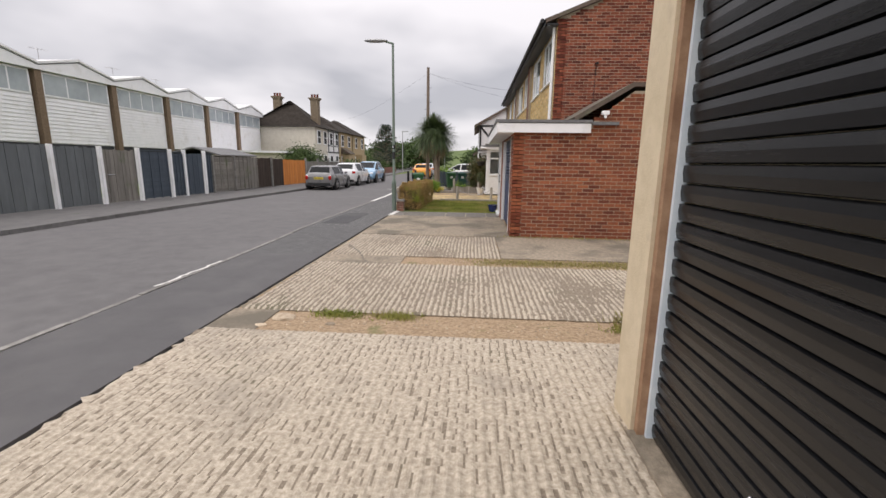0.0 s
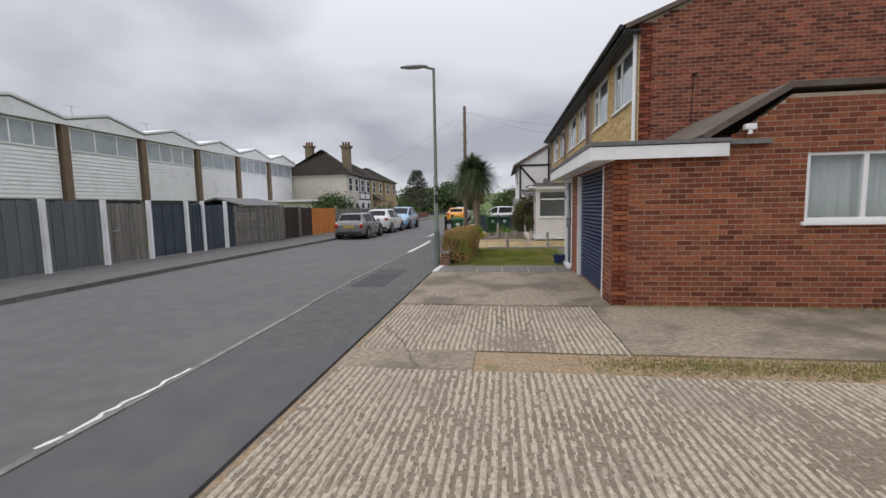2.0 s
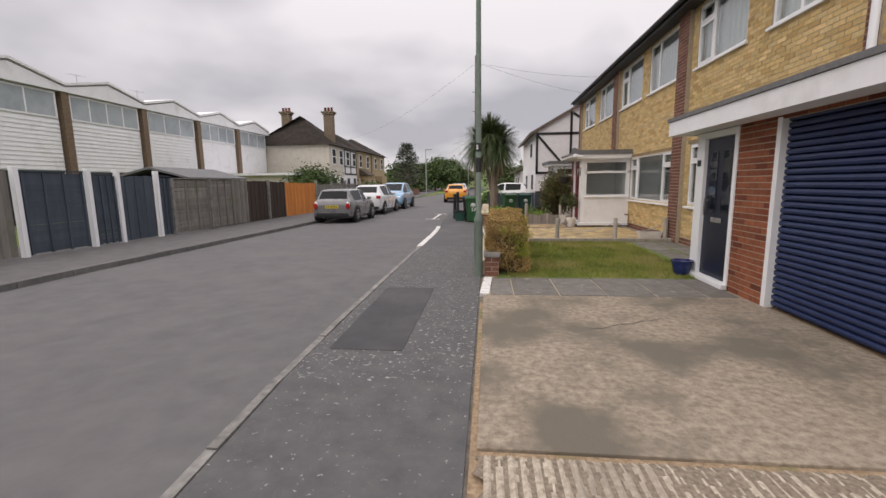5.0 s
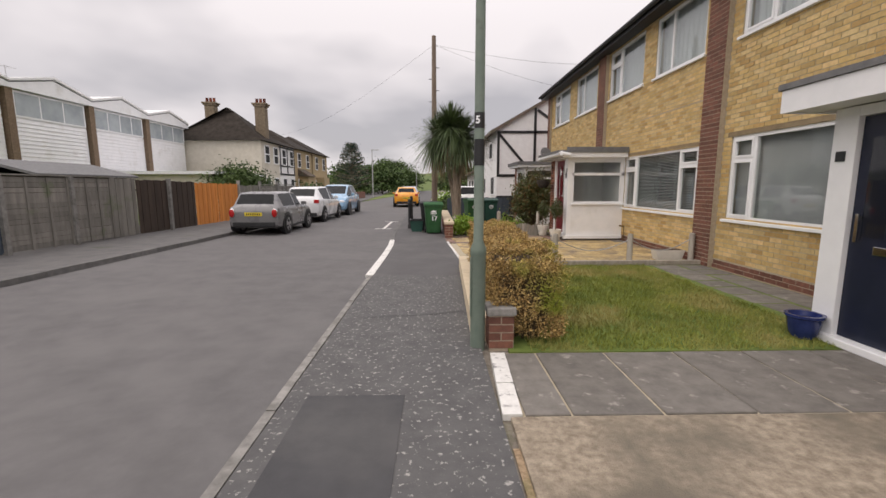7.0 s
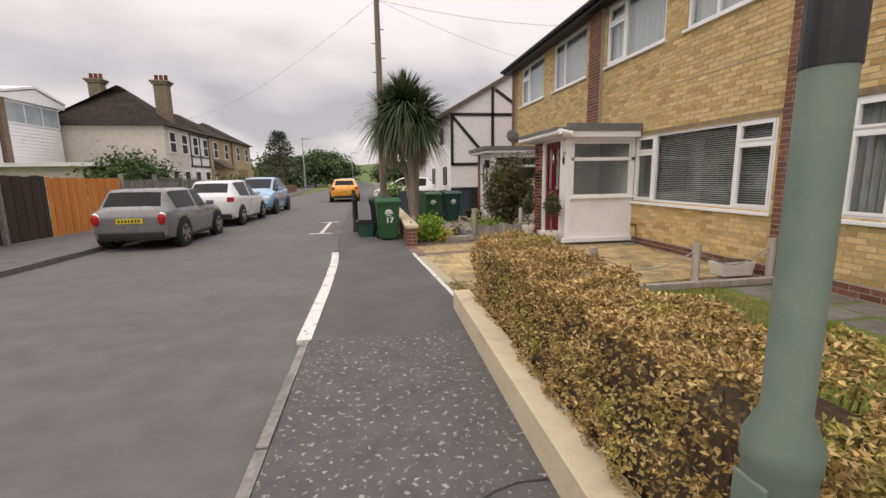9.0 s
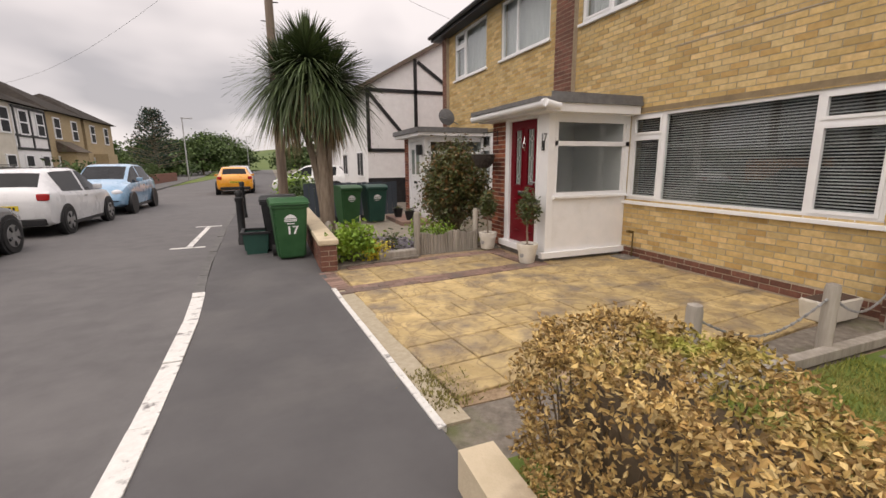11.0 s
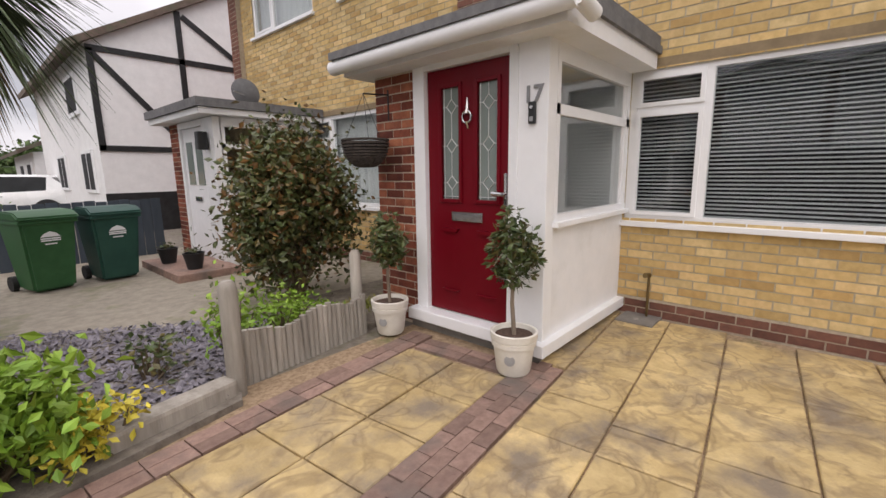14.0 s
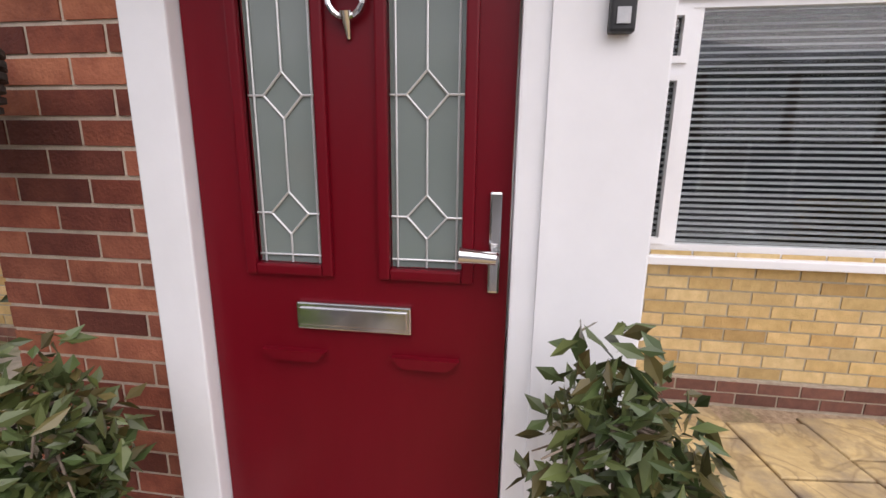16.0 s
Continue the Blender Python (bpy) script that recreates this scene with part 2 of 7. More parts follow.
BEIGE = M("beige_masonry_paint", (0.55, 0.46, 0.32), (0.66, 0.56, 0.41), 0.85, 6.0, 0.35, 70, stain=(0.42, 0.34, 0.24), sscale=3.0, slo=0.56, shi=0.72)
BLACK = M("black_paint", (0.012, 0.013, 0.014), (0.03, 0.031, 0.033), 0.45, 5.0, 0.1, 60)
BLACKDOOR = M("black_ribbed_steel", (0.006, 0.0065, 0.0075), (0.014, 0.0145, 0.016), 0.26, 3.0, 0.04, 50, stain=(0.03, 0.028, 0.026), sscale=2.5, slo=0.62, shi=0.72, stretch=(1, 0.2, 4))
NAVY = M("navy_steel", (0.016, 0.028, 0.085), (0.024, 0.040, 0.11), 0.4, 4.0, 0.03, 40)
NAVYDOOR = M("navy_composite", (0.010, 0.014, 0.030), (0.016, 0.02, 0.04), 0.35, 4.0, 0.03, 40)
RED = M("crimson_composite", (0.128, 0.0025, 0.008), (0.155, 0.004, 0.011), 0.32, 3.0, 0.04, 260, stretch=(1, 1, 0.15), spec=0.22)
CHROME = M("polished_chrome", (0.6, 0.6, 0.6), (0.75, 0.74, 0.72), 0.15, 4.0, 0.0, 40, metal=1.0)
STEEL = M("dull_galvanised", (0.35, 0.36, 0.37), (0.5, 0.5, 0.5), 0.5, 9.0, 0.1, 60, metal=0.7)
GREENPOST = M("grey_green_post_paint", (0.13, 0.175, 0.145), (0.18, 0.225, 0.185), 0.5, 6.0, 0.08, 60, stain=(0.10, 0.12, 0.10), sscale=6.0, slo=0.6, shi=0.75)
BIN = M("green_bin_plastic", (0.018, 0.085, 0.028), (0.032, 0.115, 0.042), 0.5, 5.0, 0.1, 90)
BIN2 = M("teal_bin_plastic", (0.010, 0.055, 0.042), (0.018, 0.075, 0.055), 0.5, 5.0, 0.1, 90)
DARKPL = M("black_plastic", (0.012, 0.013, 0.014), (0.025, 0.026, 0.028), 0.5, 5.0, 0.1, 80)
RUBBER = M("tyre_rubber", (0.015, 0.015, 0.016), (0.03, 0.03, 0.03), 0.85, 9.0, 0.2, 80)
POT = M("cream_pot", (0.62, 0.59, 0.52), (0.74, 0.71, 0.64), 0.5, 8.0, 0.05, 60)
BLUEPOT = M("blue_glazed_pot", (0.015, 0.025, 0.10), (0.03, 0.045, 0.16), 0.2, 8.0, 0.02, 60)
SOIL = M("potting_soil", (0.05, 0.03, 0.022), (0.12, 0.075, 0.055), 0.95, 40.0, 0.8, 90)
BEDSOIL = M("bed_soil", (0.13, 0.11, 0.09), (0.26, 0.23, 0.19), 0.95, 14.0, 0.7, 70, stain=(0.12, 0.13, 0.06), sscale=1.5, slo=0.56, shi=0.7)
WICKER = M("dark_wicker", (0.03, 0.024, 0.02), (0.07, 0.058, 0.05), 0.85, 30.0, 0.5, 90)
OLDWOOD = M("weathered_wood", (0.26, 0.235, 0.20), (0.42, 0.385, 0.335), 0.9, 12.0, 0.5, 60, rnd=0.16, stretch=(1, 1, 0.12))
FENCEGREY = M("grey_painted_fence", (0.095, 0.105, 0.11), (0.13, 0.142, 0.147), 0.85, 6.0, 0.25, 60, rnd=0.10, stretch=(1, 1, 0.2))
FENCEBLUE = M("slate_blue_fence", (0.045, 0.06, 0.08), (0.07, 0.088, 0.11), 0.85, 6.0, 0.25, 60, rnd=0.10, stretch=(1, 1, 0.2))
FENCEOLD = M("old_grey_fence", (0.15, 0.14, 0.125), (0.24, 0.225, 0.20), 0.9, 9.0, 0.4, 60, rnd=0.18, stain=(0.12, 0.14, 0.08), sscale=1.3, slo=0.58, shi=0.72, stretch=(1, 1, 0.15))
FENCEBROWN = M("dark_brown_fence", (0.035, 0.024, 0.018), (0.06, 0.042, 0.032), 0.85, 9.0, 0.3, 60, rnd=0.15, stretch=(1, 1, 0.15))
FENCEORANGE = M("new_orange_fence", (0.50, 0.17, 0.035), (0.64, 0.25, 0.06), 0.8, 9.0, 0.3, 60, rnd=0.10, stretch=(1, 1, 0.15))
LINE = M("worn_white_line_paint", (0.62, 0.61, 0.58), (0.74, 0.73, 0.70), 0.8, 20.0, 0.3, 150, stain=(0.2, 0.195, 0.19), sscale=9.0, slo=0.56, shi=0.66)
BARK = M("grey_brown_bark", (0.15, 0.115, 0.085), (0.29, 0.235, 0.18), 0.95, 14.0, 0.9, 40, stretch=(1, 1, 0.25))
POLE = M("old_timber_pole", (0.15, 0.115, 0.09), (0.25, 0.195, 0.155), 0.9, 12.0, 0.5, 60, stretch=(1, 1, 0.08))
GRASS = M("lawn_blades", (0.13, 0.16, 0.025), (0.28, 0.30, 0.06), 0.8, 1.6, 0.0, rnd=0.25, stain=(0.36, 0.30, 0.11), sscale=0.9, slo=0.48, shi=0.68)
TURF = M("turf_ground", (0.075, 0.12, 0.02), (0.15, 0.20, 0.045), 0.95, 5.0, 0.6, 60, stain=(0.28, 0.25, 0.10), sscale=0.9, slo=0.54, shi=0.72)
MOSS = M("moss_and_weeds", (0.17, 0.155, 0.05), (0.34, 0.30, 0.11), 0.95, 12.0, 0.8, 60, rnd=0.3)
HEDGELEAF = M("browning_hedge_leaf", (0.40, 0.285, 0.12), (0.62, 0.47, 0.22), 0.75, 3.0, 0.0, rnd=0.35, tint=((1, 1, 1), (0.6, 0.5, 0.4), (1.15, 1.1, 1.0), (0.4, 0.34, 0.28), (1.0, 0.95, 0.8), (0.8, 0.7, 0.55)), stain=(0.30, 0.34, 0.05), sscale=1.3, slo=0.55, shi=0.68)
TWIG = M("hedge_twig", (0.09, 0.065, 0.04), (0.16, 0.12, 0.075), 0.9, 9.0, 0.3, 60)
PALMLEAF = M("palm_strap_leaf", (0.045, 0.075, 0.028), (0.10, 0.14, 0.055), 0.5, 3.0, 0.0, rnd=0.35)
DEADLEAF = M("dead_palm_leaf", (0.22, 0.165, 0.095), (0.36, 0.28, 0.17), 0.85, 3.0, 0.0, rnd=0.3)
PHOT = M("bronze_green_leaf", (0.062, 0.072, 0.028), (0.135, 0.135, 0.052), 0.36, 3.0, 0.0, rnd=0.35, tint=((1, 1, 1), (0.9, 1.05, 0.9), (1.7, 0.85, 0.75), (0.75, 0.95, 0.8), (1.35, 0.95, 0.85), (0.9, 1, 0.9)))
BAY = M("bay_leaf", (0.045, 0.068, 0.024), (0.105, 0.13, 0.05), 0.34, 3.0, 0.0, rnd=0.3, tint=((1, 1, 1), (1.15, 1.1, 0.9), (1.25, 0.8, 0.7), (0.8, 0.9, 0.8)))
LIME = M("bright_green_leaf", (0.12, 0.24, 0.02), (0.26, 0.38, 0.05), 0.55, 3.0, 0.0, rnd=0.3)
GOLDLEAF = M("golden_leaf", (0.50, 0.42, 0.04), (0.68, 0.58, 0.09), 0.6, 3.0, 0.0, rnd=0.25)
TREELEAF = M("tree_leaf", (0.035, 0.07, 0.018), (0.085, 0.13, 0.035), 0.7, 0.5, 0.0, rnd=0.35)
CONIFER = M("conifer_leaf", (0.02, 0.042, 0.03), (0.045, 0.07, 0.048), 0.75, 0.5, 0.0, rnd=0.3)
FIELD = M("hillside_grass", (0.07, 0.11, 0.025), (0.12, 0.16, 0.045), 0.95, 0.05, 0.0)
GLASS = glass_mat("window_glass")
FROST = glass_mat("obscured_glass", (0.25, 0.30, 0.28), 0.12, 0.75)
# near-black colour stands in for the dimness of unlit rooms and hollows
DARK = M("painted_dim_interior", (0.018, 0.019, 0.021), (0.04, 0.042, 0.045), 0.9, 1.5, 0.0)
CURTAIN = M("pale_net_curtain", (0.50, 0.52, 0.53), (0.62, 0.64, 0.65), 0.9, 3.0, 0.1, 60, stretch=(8, 8, 0.4))
BLIND = M("pale_blind_slat", (0.42, 0.43, 0.44), (0.52, 0.53, 0.54), 0.6, 3.0, 0.0)
LEADING = M("lead_came", (0.6, 0.61, 0.6), (0.75, 0.76, 0.75), 0.4, 5.0, 0.0, metal=0.5)


# ---- building helpers ----
def box(bm, x0, x1, y0, y1, z0, z1):
    v = [bm.verts.new((x, y, z)) for x in (x0, x1) for y in (y0, y1) for z in (z0, z1)]
    for f in ((0, 1, 3, 2), (4, 6, 7, 5), (0, 4, 5, 1), (2, 3, 7, 6), (0, 2, 6, 4), (1, 5, 7, 3)):
        bm.faces.new([v[i] for i in f])
    return bm


def B(*boxes, bevel=0.0):
    bm = bmesh.new()
    for b in boxes:
        box(bm, *b)
    if bevel:
        bmesh.ops.bevel(bm, geom=bm.edges[:], offset=bevel, segments=2, affect="EDGES", profile=0.6)
    return bm


def prism(pts, axis, a, b, bm=None):
    """Extrudes a polygon along an axis; pts hold the two other coordinates in order."""
    bm = bm or bmesh.new()

    def at(p, t):
        q = list(p)
        q.insert("xyz".index(axis), t)
        return bm.verts.new(q)
    lo, hi = [at(p, a) for p in pts], [at(p, b) for p in pts]
    bm.faces.new(lo)
    bm.faces.new(hi[::-1])
    n = len(pts)
    for i in range(n):
        bm.faces.new((lo[i], hi[i], hi[(i + 1) % n], lo[(i + 1) % n]))
    bmesh.ops.recalc_face_normals(bm, faces=bm.faces[:])
    return bm


def tube(p0, p1, r0, r1=None, seg=12, bm=None):
    bm = bm or bmesh.new()
    r1 = r0 if r1 is None else r1
    p0, p1 = Vector(p0), Vector(p1)
    q = (p1 - p0).to_track_quat("Z", "Y").to_matrix()
    rings = []
    for p, r in ((p0, r0), (p1, r1)):
        rings.append([bm.verts.new(p + q @ Vector((r * math.cos(2 * math.pi * i / seg), r * math.sin(2 * math.pi * i / seg), 0))) for i in range(seg)])
    for i in range(seg):
        j = (i + 1) % seg
        bm.faces.new((rings[0][i], rings[0][j], rings[1][j], rings[1][i]))
    bm.faces.new(rings[0][::-1])
    bm.faces.new(rings[1])
    return bm


def lathe(profile, seg=24, bm=None, c=(0, 0, 0)):
    """Turns (radius, height) pairs about the z axis."""
    bm = bm or bmesh.new()
    rings = [[bm.verts.new((c[0] + r * math.cos(2 * math.pi * i / seg), c[1] + r * math.sin(2 * math.pi * i / seg), c[2] + z)) for i in range(seg)] for r, z in profile]
    for a, b in zip(rings, rings[1:]):
        for i in range(seg):
            j = (i + 1) % seg
            bm.faces.new((a[i], a[j], b[j], b[i]))
    bm.faces.new(rings[0][::-1])
    bm.faces.new(rings[-1])
    return bm


def mesh_of(name, bm, mat, smooth=False):
    me = bpy.data.meshes.new(name)
    bm.to_mesh(me)
    bm.free()
    me.materials.append(mat)
    if smooth:
        me.shade_smooth()
        me.set_sharp_from_angle(angle=radians(40))
    return me


def solid(name, bm, mat, label="", category="", kind="structure", group="", smooth=False):
    return tagged(new(name, mesh_of(name, bm, mat, smooth)), label, category, group, kind)


def thing(name, label, category, base=(0, 0, 0), group="", kind=""):
    e = tagged(new(name), label, category, group, kind)
    e.location = base
    e.empty_display_size = 0.1
    return e


def part(name, bm, mat, parent, label="", smooth=False, kind=""):
    """Links bm, drawn in world places, as one mesh under a thing or a part."""
    ob = new(name, bm if isinstance(bm, bpy.types.Mesh) else mesh_of(name, bm, mat, smooth))
    ob.parent = parent
    if parent.type == "EMPTY":
        ob.matrix_parent_inverse = Matrix.Translation(-parent.location)
    return tagged(ob, label, kind=kind)


def cloud_mesh(name, verts, faces, mat):
    me = bpy.data.meshes.new(name)
    me.from_pydata(verts, [], faces)
    me.materials.append(mat)
    return me


def leaves(name, pts, size, mat, rng, long=1.8, droop=0.3, fold=0.15):
    """Many small folded leaves at the places given; size varies by a third."""
    vs, fs = [], []
    for p in pts:
        s = size * rng.uniform(0.65, 1.3)
        d = Vector((rng.gauss(0, 1), rng.gauss(0, 1), rng.gauss(0, 0.7) - droop)).normalized()
        w = d.cross(Vector((rng.gauss(0, 1), rng.gauss(0, 1), rng.gauss(0, 1)))).normalized()
        u = d.cross(w)
        p = Vector(p)
        n = len(vs)
        a, m, e = p, p + d * s * long * 0.5 + u * s * fold, p + d * s * long
        vs += [a, m + w * s * 0.5, e, m - w * s * 0.5]
        fs.append((n, n + 1, n + 2, n + 3))
    return cloud_mesh(name, vs, fs, mat)


def text(name, body, size, mat, parent, m, depth=0.002):
    cu = bpy.data.curves.new(name, "FONT")
    cu.body, cu.size, cu.extrude, cu.align_x, cu.align_y = body, size, depth, "CENTER", "CENTER"
    cu.offset = size * 0.025
    cu.materials.append(mat)
    ob = new(name, cu)
    ob.parent = parent
    ob.matrix_basis = m
    if parent.type == "EMPTY":
        ob.matrix_parent_inverse = Matrix.Translation(-parent.location)
    return ob

# ---- ground, road and pavements ----
def curve_x(pts, y):
    for (xa, ya), (xb, yb) in zip(pts, pts[1:]):
        if ya <= y <= yb:
            return xa + (xb - xa) * (y - ya) / (yb - ya)
    return pts[-1][0]


LEFT_KERB = [(-9.4, -60), (-9.3, 10), (-9.3, 14), (-9.15, 18), (-9.0, 22), (-9.05, 30), (-9.5, 45), (-11.0, 80), (-17, 160)]
NEAR_KERB = [(-3.62, -60), (-3.70, 5.5), (-3.78, 8.5), (-3.88, 10), (-3.91, 12), (-3.90, 16), (-3.88, 19.4), (-3.91, 21.2), (-4.0, 22.2), (-4.08, 23.5), (-4.2, 28), (-4.3, 36), (-4.2, 50), (-5.5, 80), (-11, 160)]
YS = [-60, -20, -8, 0, 4, 8, 11, 14, 17, 20, 22, 24.2, 26, 28, 32, 36, 45, 50, 60, 70, 80, 120, 160]


def strip(fa, fb, z, ys=YS, thick=0.1):
    bm = bmesh.new()
    rows = [[bm.verts.new((f(y), y, zz)) for f, zz in ((fa, z - thick), (fa, z), (fb, z), (fb, z - thick))] for y in ys]
    for r, q in zip(rows, rows[1:]):
        for i in range(3):
            bm.faces.new((r[i], r[i + 1], q[i + 1], q[i]))
    bmesh.ops.recalc_face_normals(bm, faces=bm.faces[:])
    for f in bm.faces:
        if abs(f.normal.z) > 0.9 and f.normal.z < 0:
            f.normal_flip()
    return bm


def fence_x(y):
    return -11.78 + 0.045 * (y - 14)


def drive_kerb(y):
    return -2.44 + 0.065 * max(0.0, 21.4 - y)


lk, nk = (lambda y: curve_x(LEFT_KERB, y)), (lambda y: curve_x(NEAR_KERB, y))
bm = bmesh.new()
bmesh.ops.create_grid(bm, x_segments=8, y_segments=8, size=400)
bmesh.ops.translate(bm, verts=bm.verts, vec=(0, 100, -0.2))
solid("ground", bm, FIELD, "grassy ground reaching to the horizon", "ground")
solid("road", strip(lk, lambda y: nk(y) + 0.06, -0.035), ASPHALT, "worn grey asphalt road with faint patches", "road")
solid("pavement_far", strip(lambda y: lk(y) - 4.5, lambda y: lk(y) - 0.13, 0.055, thick=0.2), FARPAVE, "grey asphalt pavement along the garden fences", "pavement")
solid("pavement_near", strip(lambda y: nk(y) + 0.12, lambda y: -2.34, 0.0, [10.2, 12, 14, 16, 17.2], 0.2), PAVE, "old asphalt pavement speckled with pale grit", "pavement")
solid("pavement_mid", strip(lambda y: nk(y) + 0.12, lambda y: -2.34, 0.0, [7.2, 8.5, 10.2], 0.2), PAVETHIN, "asphalt pavement with a few pale specks", "pavement")
solid("pavement_start", strip(lambda y: nk(y) + 0.12, lambda y: -2.34, 0.0, [-60, -20, 0, 4, 5.5, 7.2], 0.2), PAVE2, "dark worn asphalt pavement beside the forecourt", "pavement")
solid("pavement_smooth", strip(lambda y: nk(y) + 0.12, lambda y: drive_kerb(y) + 0.02, 0.0, [17.2, 18.5, 20, 21.6, 22.3, 24.2, 28, 36, 50, 80, 160], 0.2), PAVE2, "smooth dark asphalt pavement", "pavement")
solid("pavement_patch", strip(lambda y: -3.64, lambda y: -2.97, 0.004, [10.8, 11.5, 12.3, 13.1], 0.02), PATCH, "darker asphalt repair patch in the pavement", "pavement")
solid("plot_ground", B((-2.6, 30, -60, 160, -0.3, -0.03)), BEDSOIL, "bare ground under the plots", "ground")
solid("garden_ground", strip(lambda y: -40, lambda y: fence_x(y) + 0.2, 0.0, [-60, 0, 20, 40, 60, 160], 0.2), TURF, "back gardens behind the fences", "ground")


def kerb_row(name, fx, y0, y1, w, z0, z1, mat, label, step=0.9):
    k = thing(name, label, "kerb", (fx(y0), y0, z0), kind="structure")
    y, i = y0, 0
    while y < y1:
        e = min(y + step, y1)
        a, b = fx(y), fx(e)
        bm = prism([(a, y + 0.006), (b, e - 0.006), (b + w, e - 0.006), (a + w, y + 0.006)], "z", z0, z1 + 0.004 * math.sin(i * 2.7))
        part("kerbstone", bm, mat, k)
        y, i = e, i + 1
    return k


kerb_row("kerb_far", lambda y: lk(y) - 0.13, -6, 60, 0.13, -0.12, 0.065, DKERB, "dark concrete kerb along the fence pavement")
kerb_row("kerb_near", lambda y: nk(y) + 0.05, -6, 17.2, 0.065, -0.12, 0.008, KERB, "worn pale kerb set flush with the pavement")
kerb_row("kerb_painted", nk, 17.2, 21.9, 0.13, -0.12, 0.010, LINE, "flush kerb painted white")
kerb_row("kerb_beyond", nk, 21.9, 60, 0.12, -0.12, 0.006, DKERB, "dull flush kerb beside the street bins")
solid("road_marking", B((-4.60, -4.50, 25.45, 28.45, -0.034, -0.029), (-4.85, -4.27, 25.36, 25.46, -0.034, -0.029), (-4.85, -4.27, 28.44, 28.54, -0.034, -0.029)), LINE, "white painted parking bay marking", "road marking")


def seam(name, pts, w, mat, label, z=0.004):
    """A narrow worn line laid along pts."""
    bm = bmesh.new()
    ring = []
    for i, (x, y) in enumerate(pts):
        a, b = pts[max(0, i - 1)], pts[min(len(pts) - 1, i + 1)]
        n = Vector((-(b[1] - a[1]), b[0] - a[0])).normalized() * w * (0.6 + 0.4 * math.sin(i * 1.9) ** 2)
        ring.append((bm.verts.new((x + n.x, y + n.y, z)), bm.verts.new((x - n.x, y - n.y, z))))
    for p, q in zip(ring, ring[1:]):
        bm.faces.new((p[0], p[1], q[1], q[0]))
    bmesh.ops.recalc_face_normals(bm, faces=bm.faces[:])
    return solid(name, bm, mat, label, "crack")


def wander(x0, y0, x1, y1, n, amp, seed):
    r = random.Random(seed)
    return [(x0 + (x1 - x0) * i / n + r.uniform(-amp, amp) * (0 < i < n), y0 + (y1 - y0) * i / n + r.uniform(-amp, amp) * (0 < i < n)) for i in range(n + 1)]


seam("pavement_crack", wander(-3.6, 14.9, -2.4, 15.1, 9, 0.03, 1), 0.007, BLACK, "crack across the asphalt pavement")
seam("chalky_scrape", wander(-3.68, 5.1, -3.66, 6.5, 14, 0.03, 15), 0.024, LINE, "chalky white scrape on the flush kerb", 0.014)
seam("pavement_crack", wander(-3.3, 8.2, -2.4, 8.6, 8, 0.04, 3), 0.005, BLACK, "crack across the asphalt pavement")


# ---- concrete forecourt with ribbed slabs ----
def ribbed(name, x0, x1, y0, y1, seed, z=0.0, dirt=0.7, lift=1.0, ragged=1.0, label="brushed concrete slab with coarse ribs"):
    """Tamped concrete: ragged pale ridges, with shade and some dirt painted into the grooves between them."""
    r = random.Random(seed)
    shape = (0.0, 0.25, 1.0, 0.9, 0.2)
    n = len(shape)
    nx, ny = int((x1 - x0) / 0.0125), max(2, int((y1 - y0) / 0.055))
    amp = [r.uniform(0.6, 1.15) for _ in range(nx // n + 2)]
    vs, fs, hs = [], [], []
    for j in range(ny + 1):
        for i in range(nx + 1):
            x, y = x0 + (x1 - x0) * i / nx, y0 + (y1 - y0) * j / ny
            worn = min(1.0, max(0.12, 0.75 + 0.9 * noise.noise((x * 1.1, y * 0.8, seed))))
            chip = min(1.0, max(0.0, 0.75 + 1.3 * noise.noise((x * 19, y * 13, seed + 5.0)) + 0.8 * noise.noise((x * 55, y * 34, seed + 8.0))))
            chip = 1.0 - (1.0 - chip) * ragged
            e = shape[i % n] * amp[i // n] * worn * chip
            h = 0.019 * lift * e + 0.004 * noise.noise((x * 9, y * 8, 2.0 + seed))
            if j in (0, ny):
                h = -0.012
                y += r.uniform(-0.012, 0.012)
            if i == 0:
                x += r.uniform(-0.06, 0.03)
            x += 0.012 * noise.noise((x * 2, y * 1.5, 9.0))
            vs.append((x, y, z + h))
            hs.append(e)
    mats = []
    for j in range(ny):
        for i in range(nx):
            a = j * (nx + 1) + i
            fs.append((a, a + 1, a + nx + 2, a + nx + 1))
            # low faces get the painted groove shade; dirt sets the height limit
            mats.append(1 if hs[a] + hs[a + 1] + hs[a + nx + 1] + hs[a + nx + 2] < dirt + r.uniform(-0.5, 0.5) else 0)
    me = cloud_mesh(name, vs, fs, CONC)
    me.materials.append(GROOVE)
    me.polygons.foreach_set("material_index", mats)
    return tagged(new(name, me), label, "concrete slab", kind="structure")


solid("forecourt_bed", B((-2.32, 8.0, -8, 12.5, -0.25, -0.022)), DIRT, "stony dirt showing between concrete slabs", "ground")
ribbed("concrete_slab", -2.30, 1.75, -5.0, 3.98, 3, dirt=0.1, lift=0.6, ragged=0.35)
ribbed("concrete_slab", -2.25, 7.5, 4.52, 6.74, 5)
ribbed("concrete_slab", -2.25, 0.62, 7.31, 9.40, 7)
solid("concrete_edge", B((-2.34, -1.85, 3.97, 4.53, -0.2, -0.012), (-2.30, -0.95, 6.73, 7.32, -0.2, -0.008), bevel=0.01), CONC2, "broken concrete edge beside the dirt", "concrete slab")
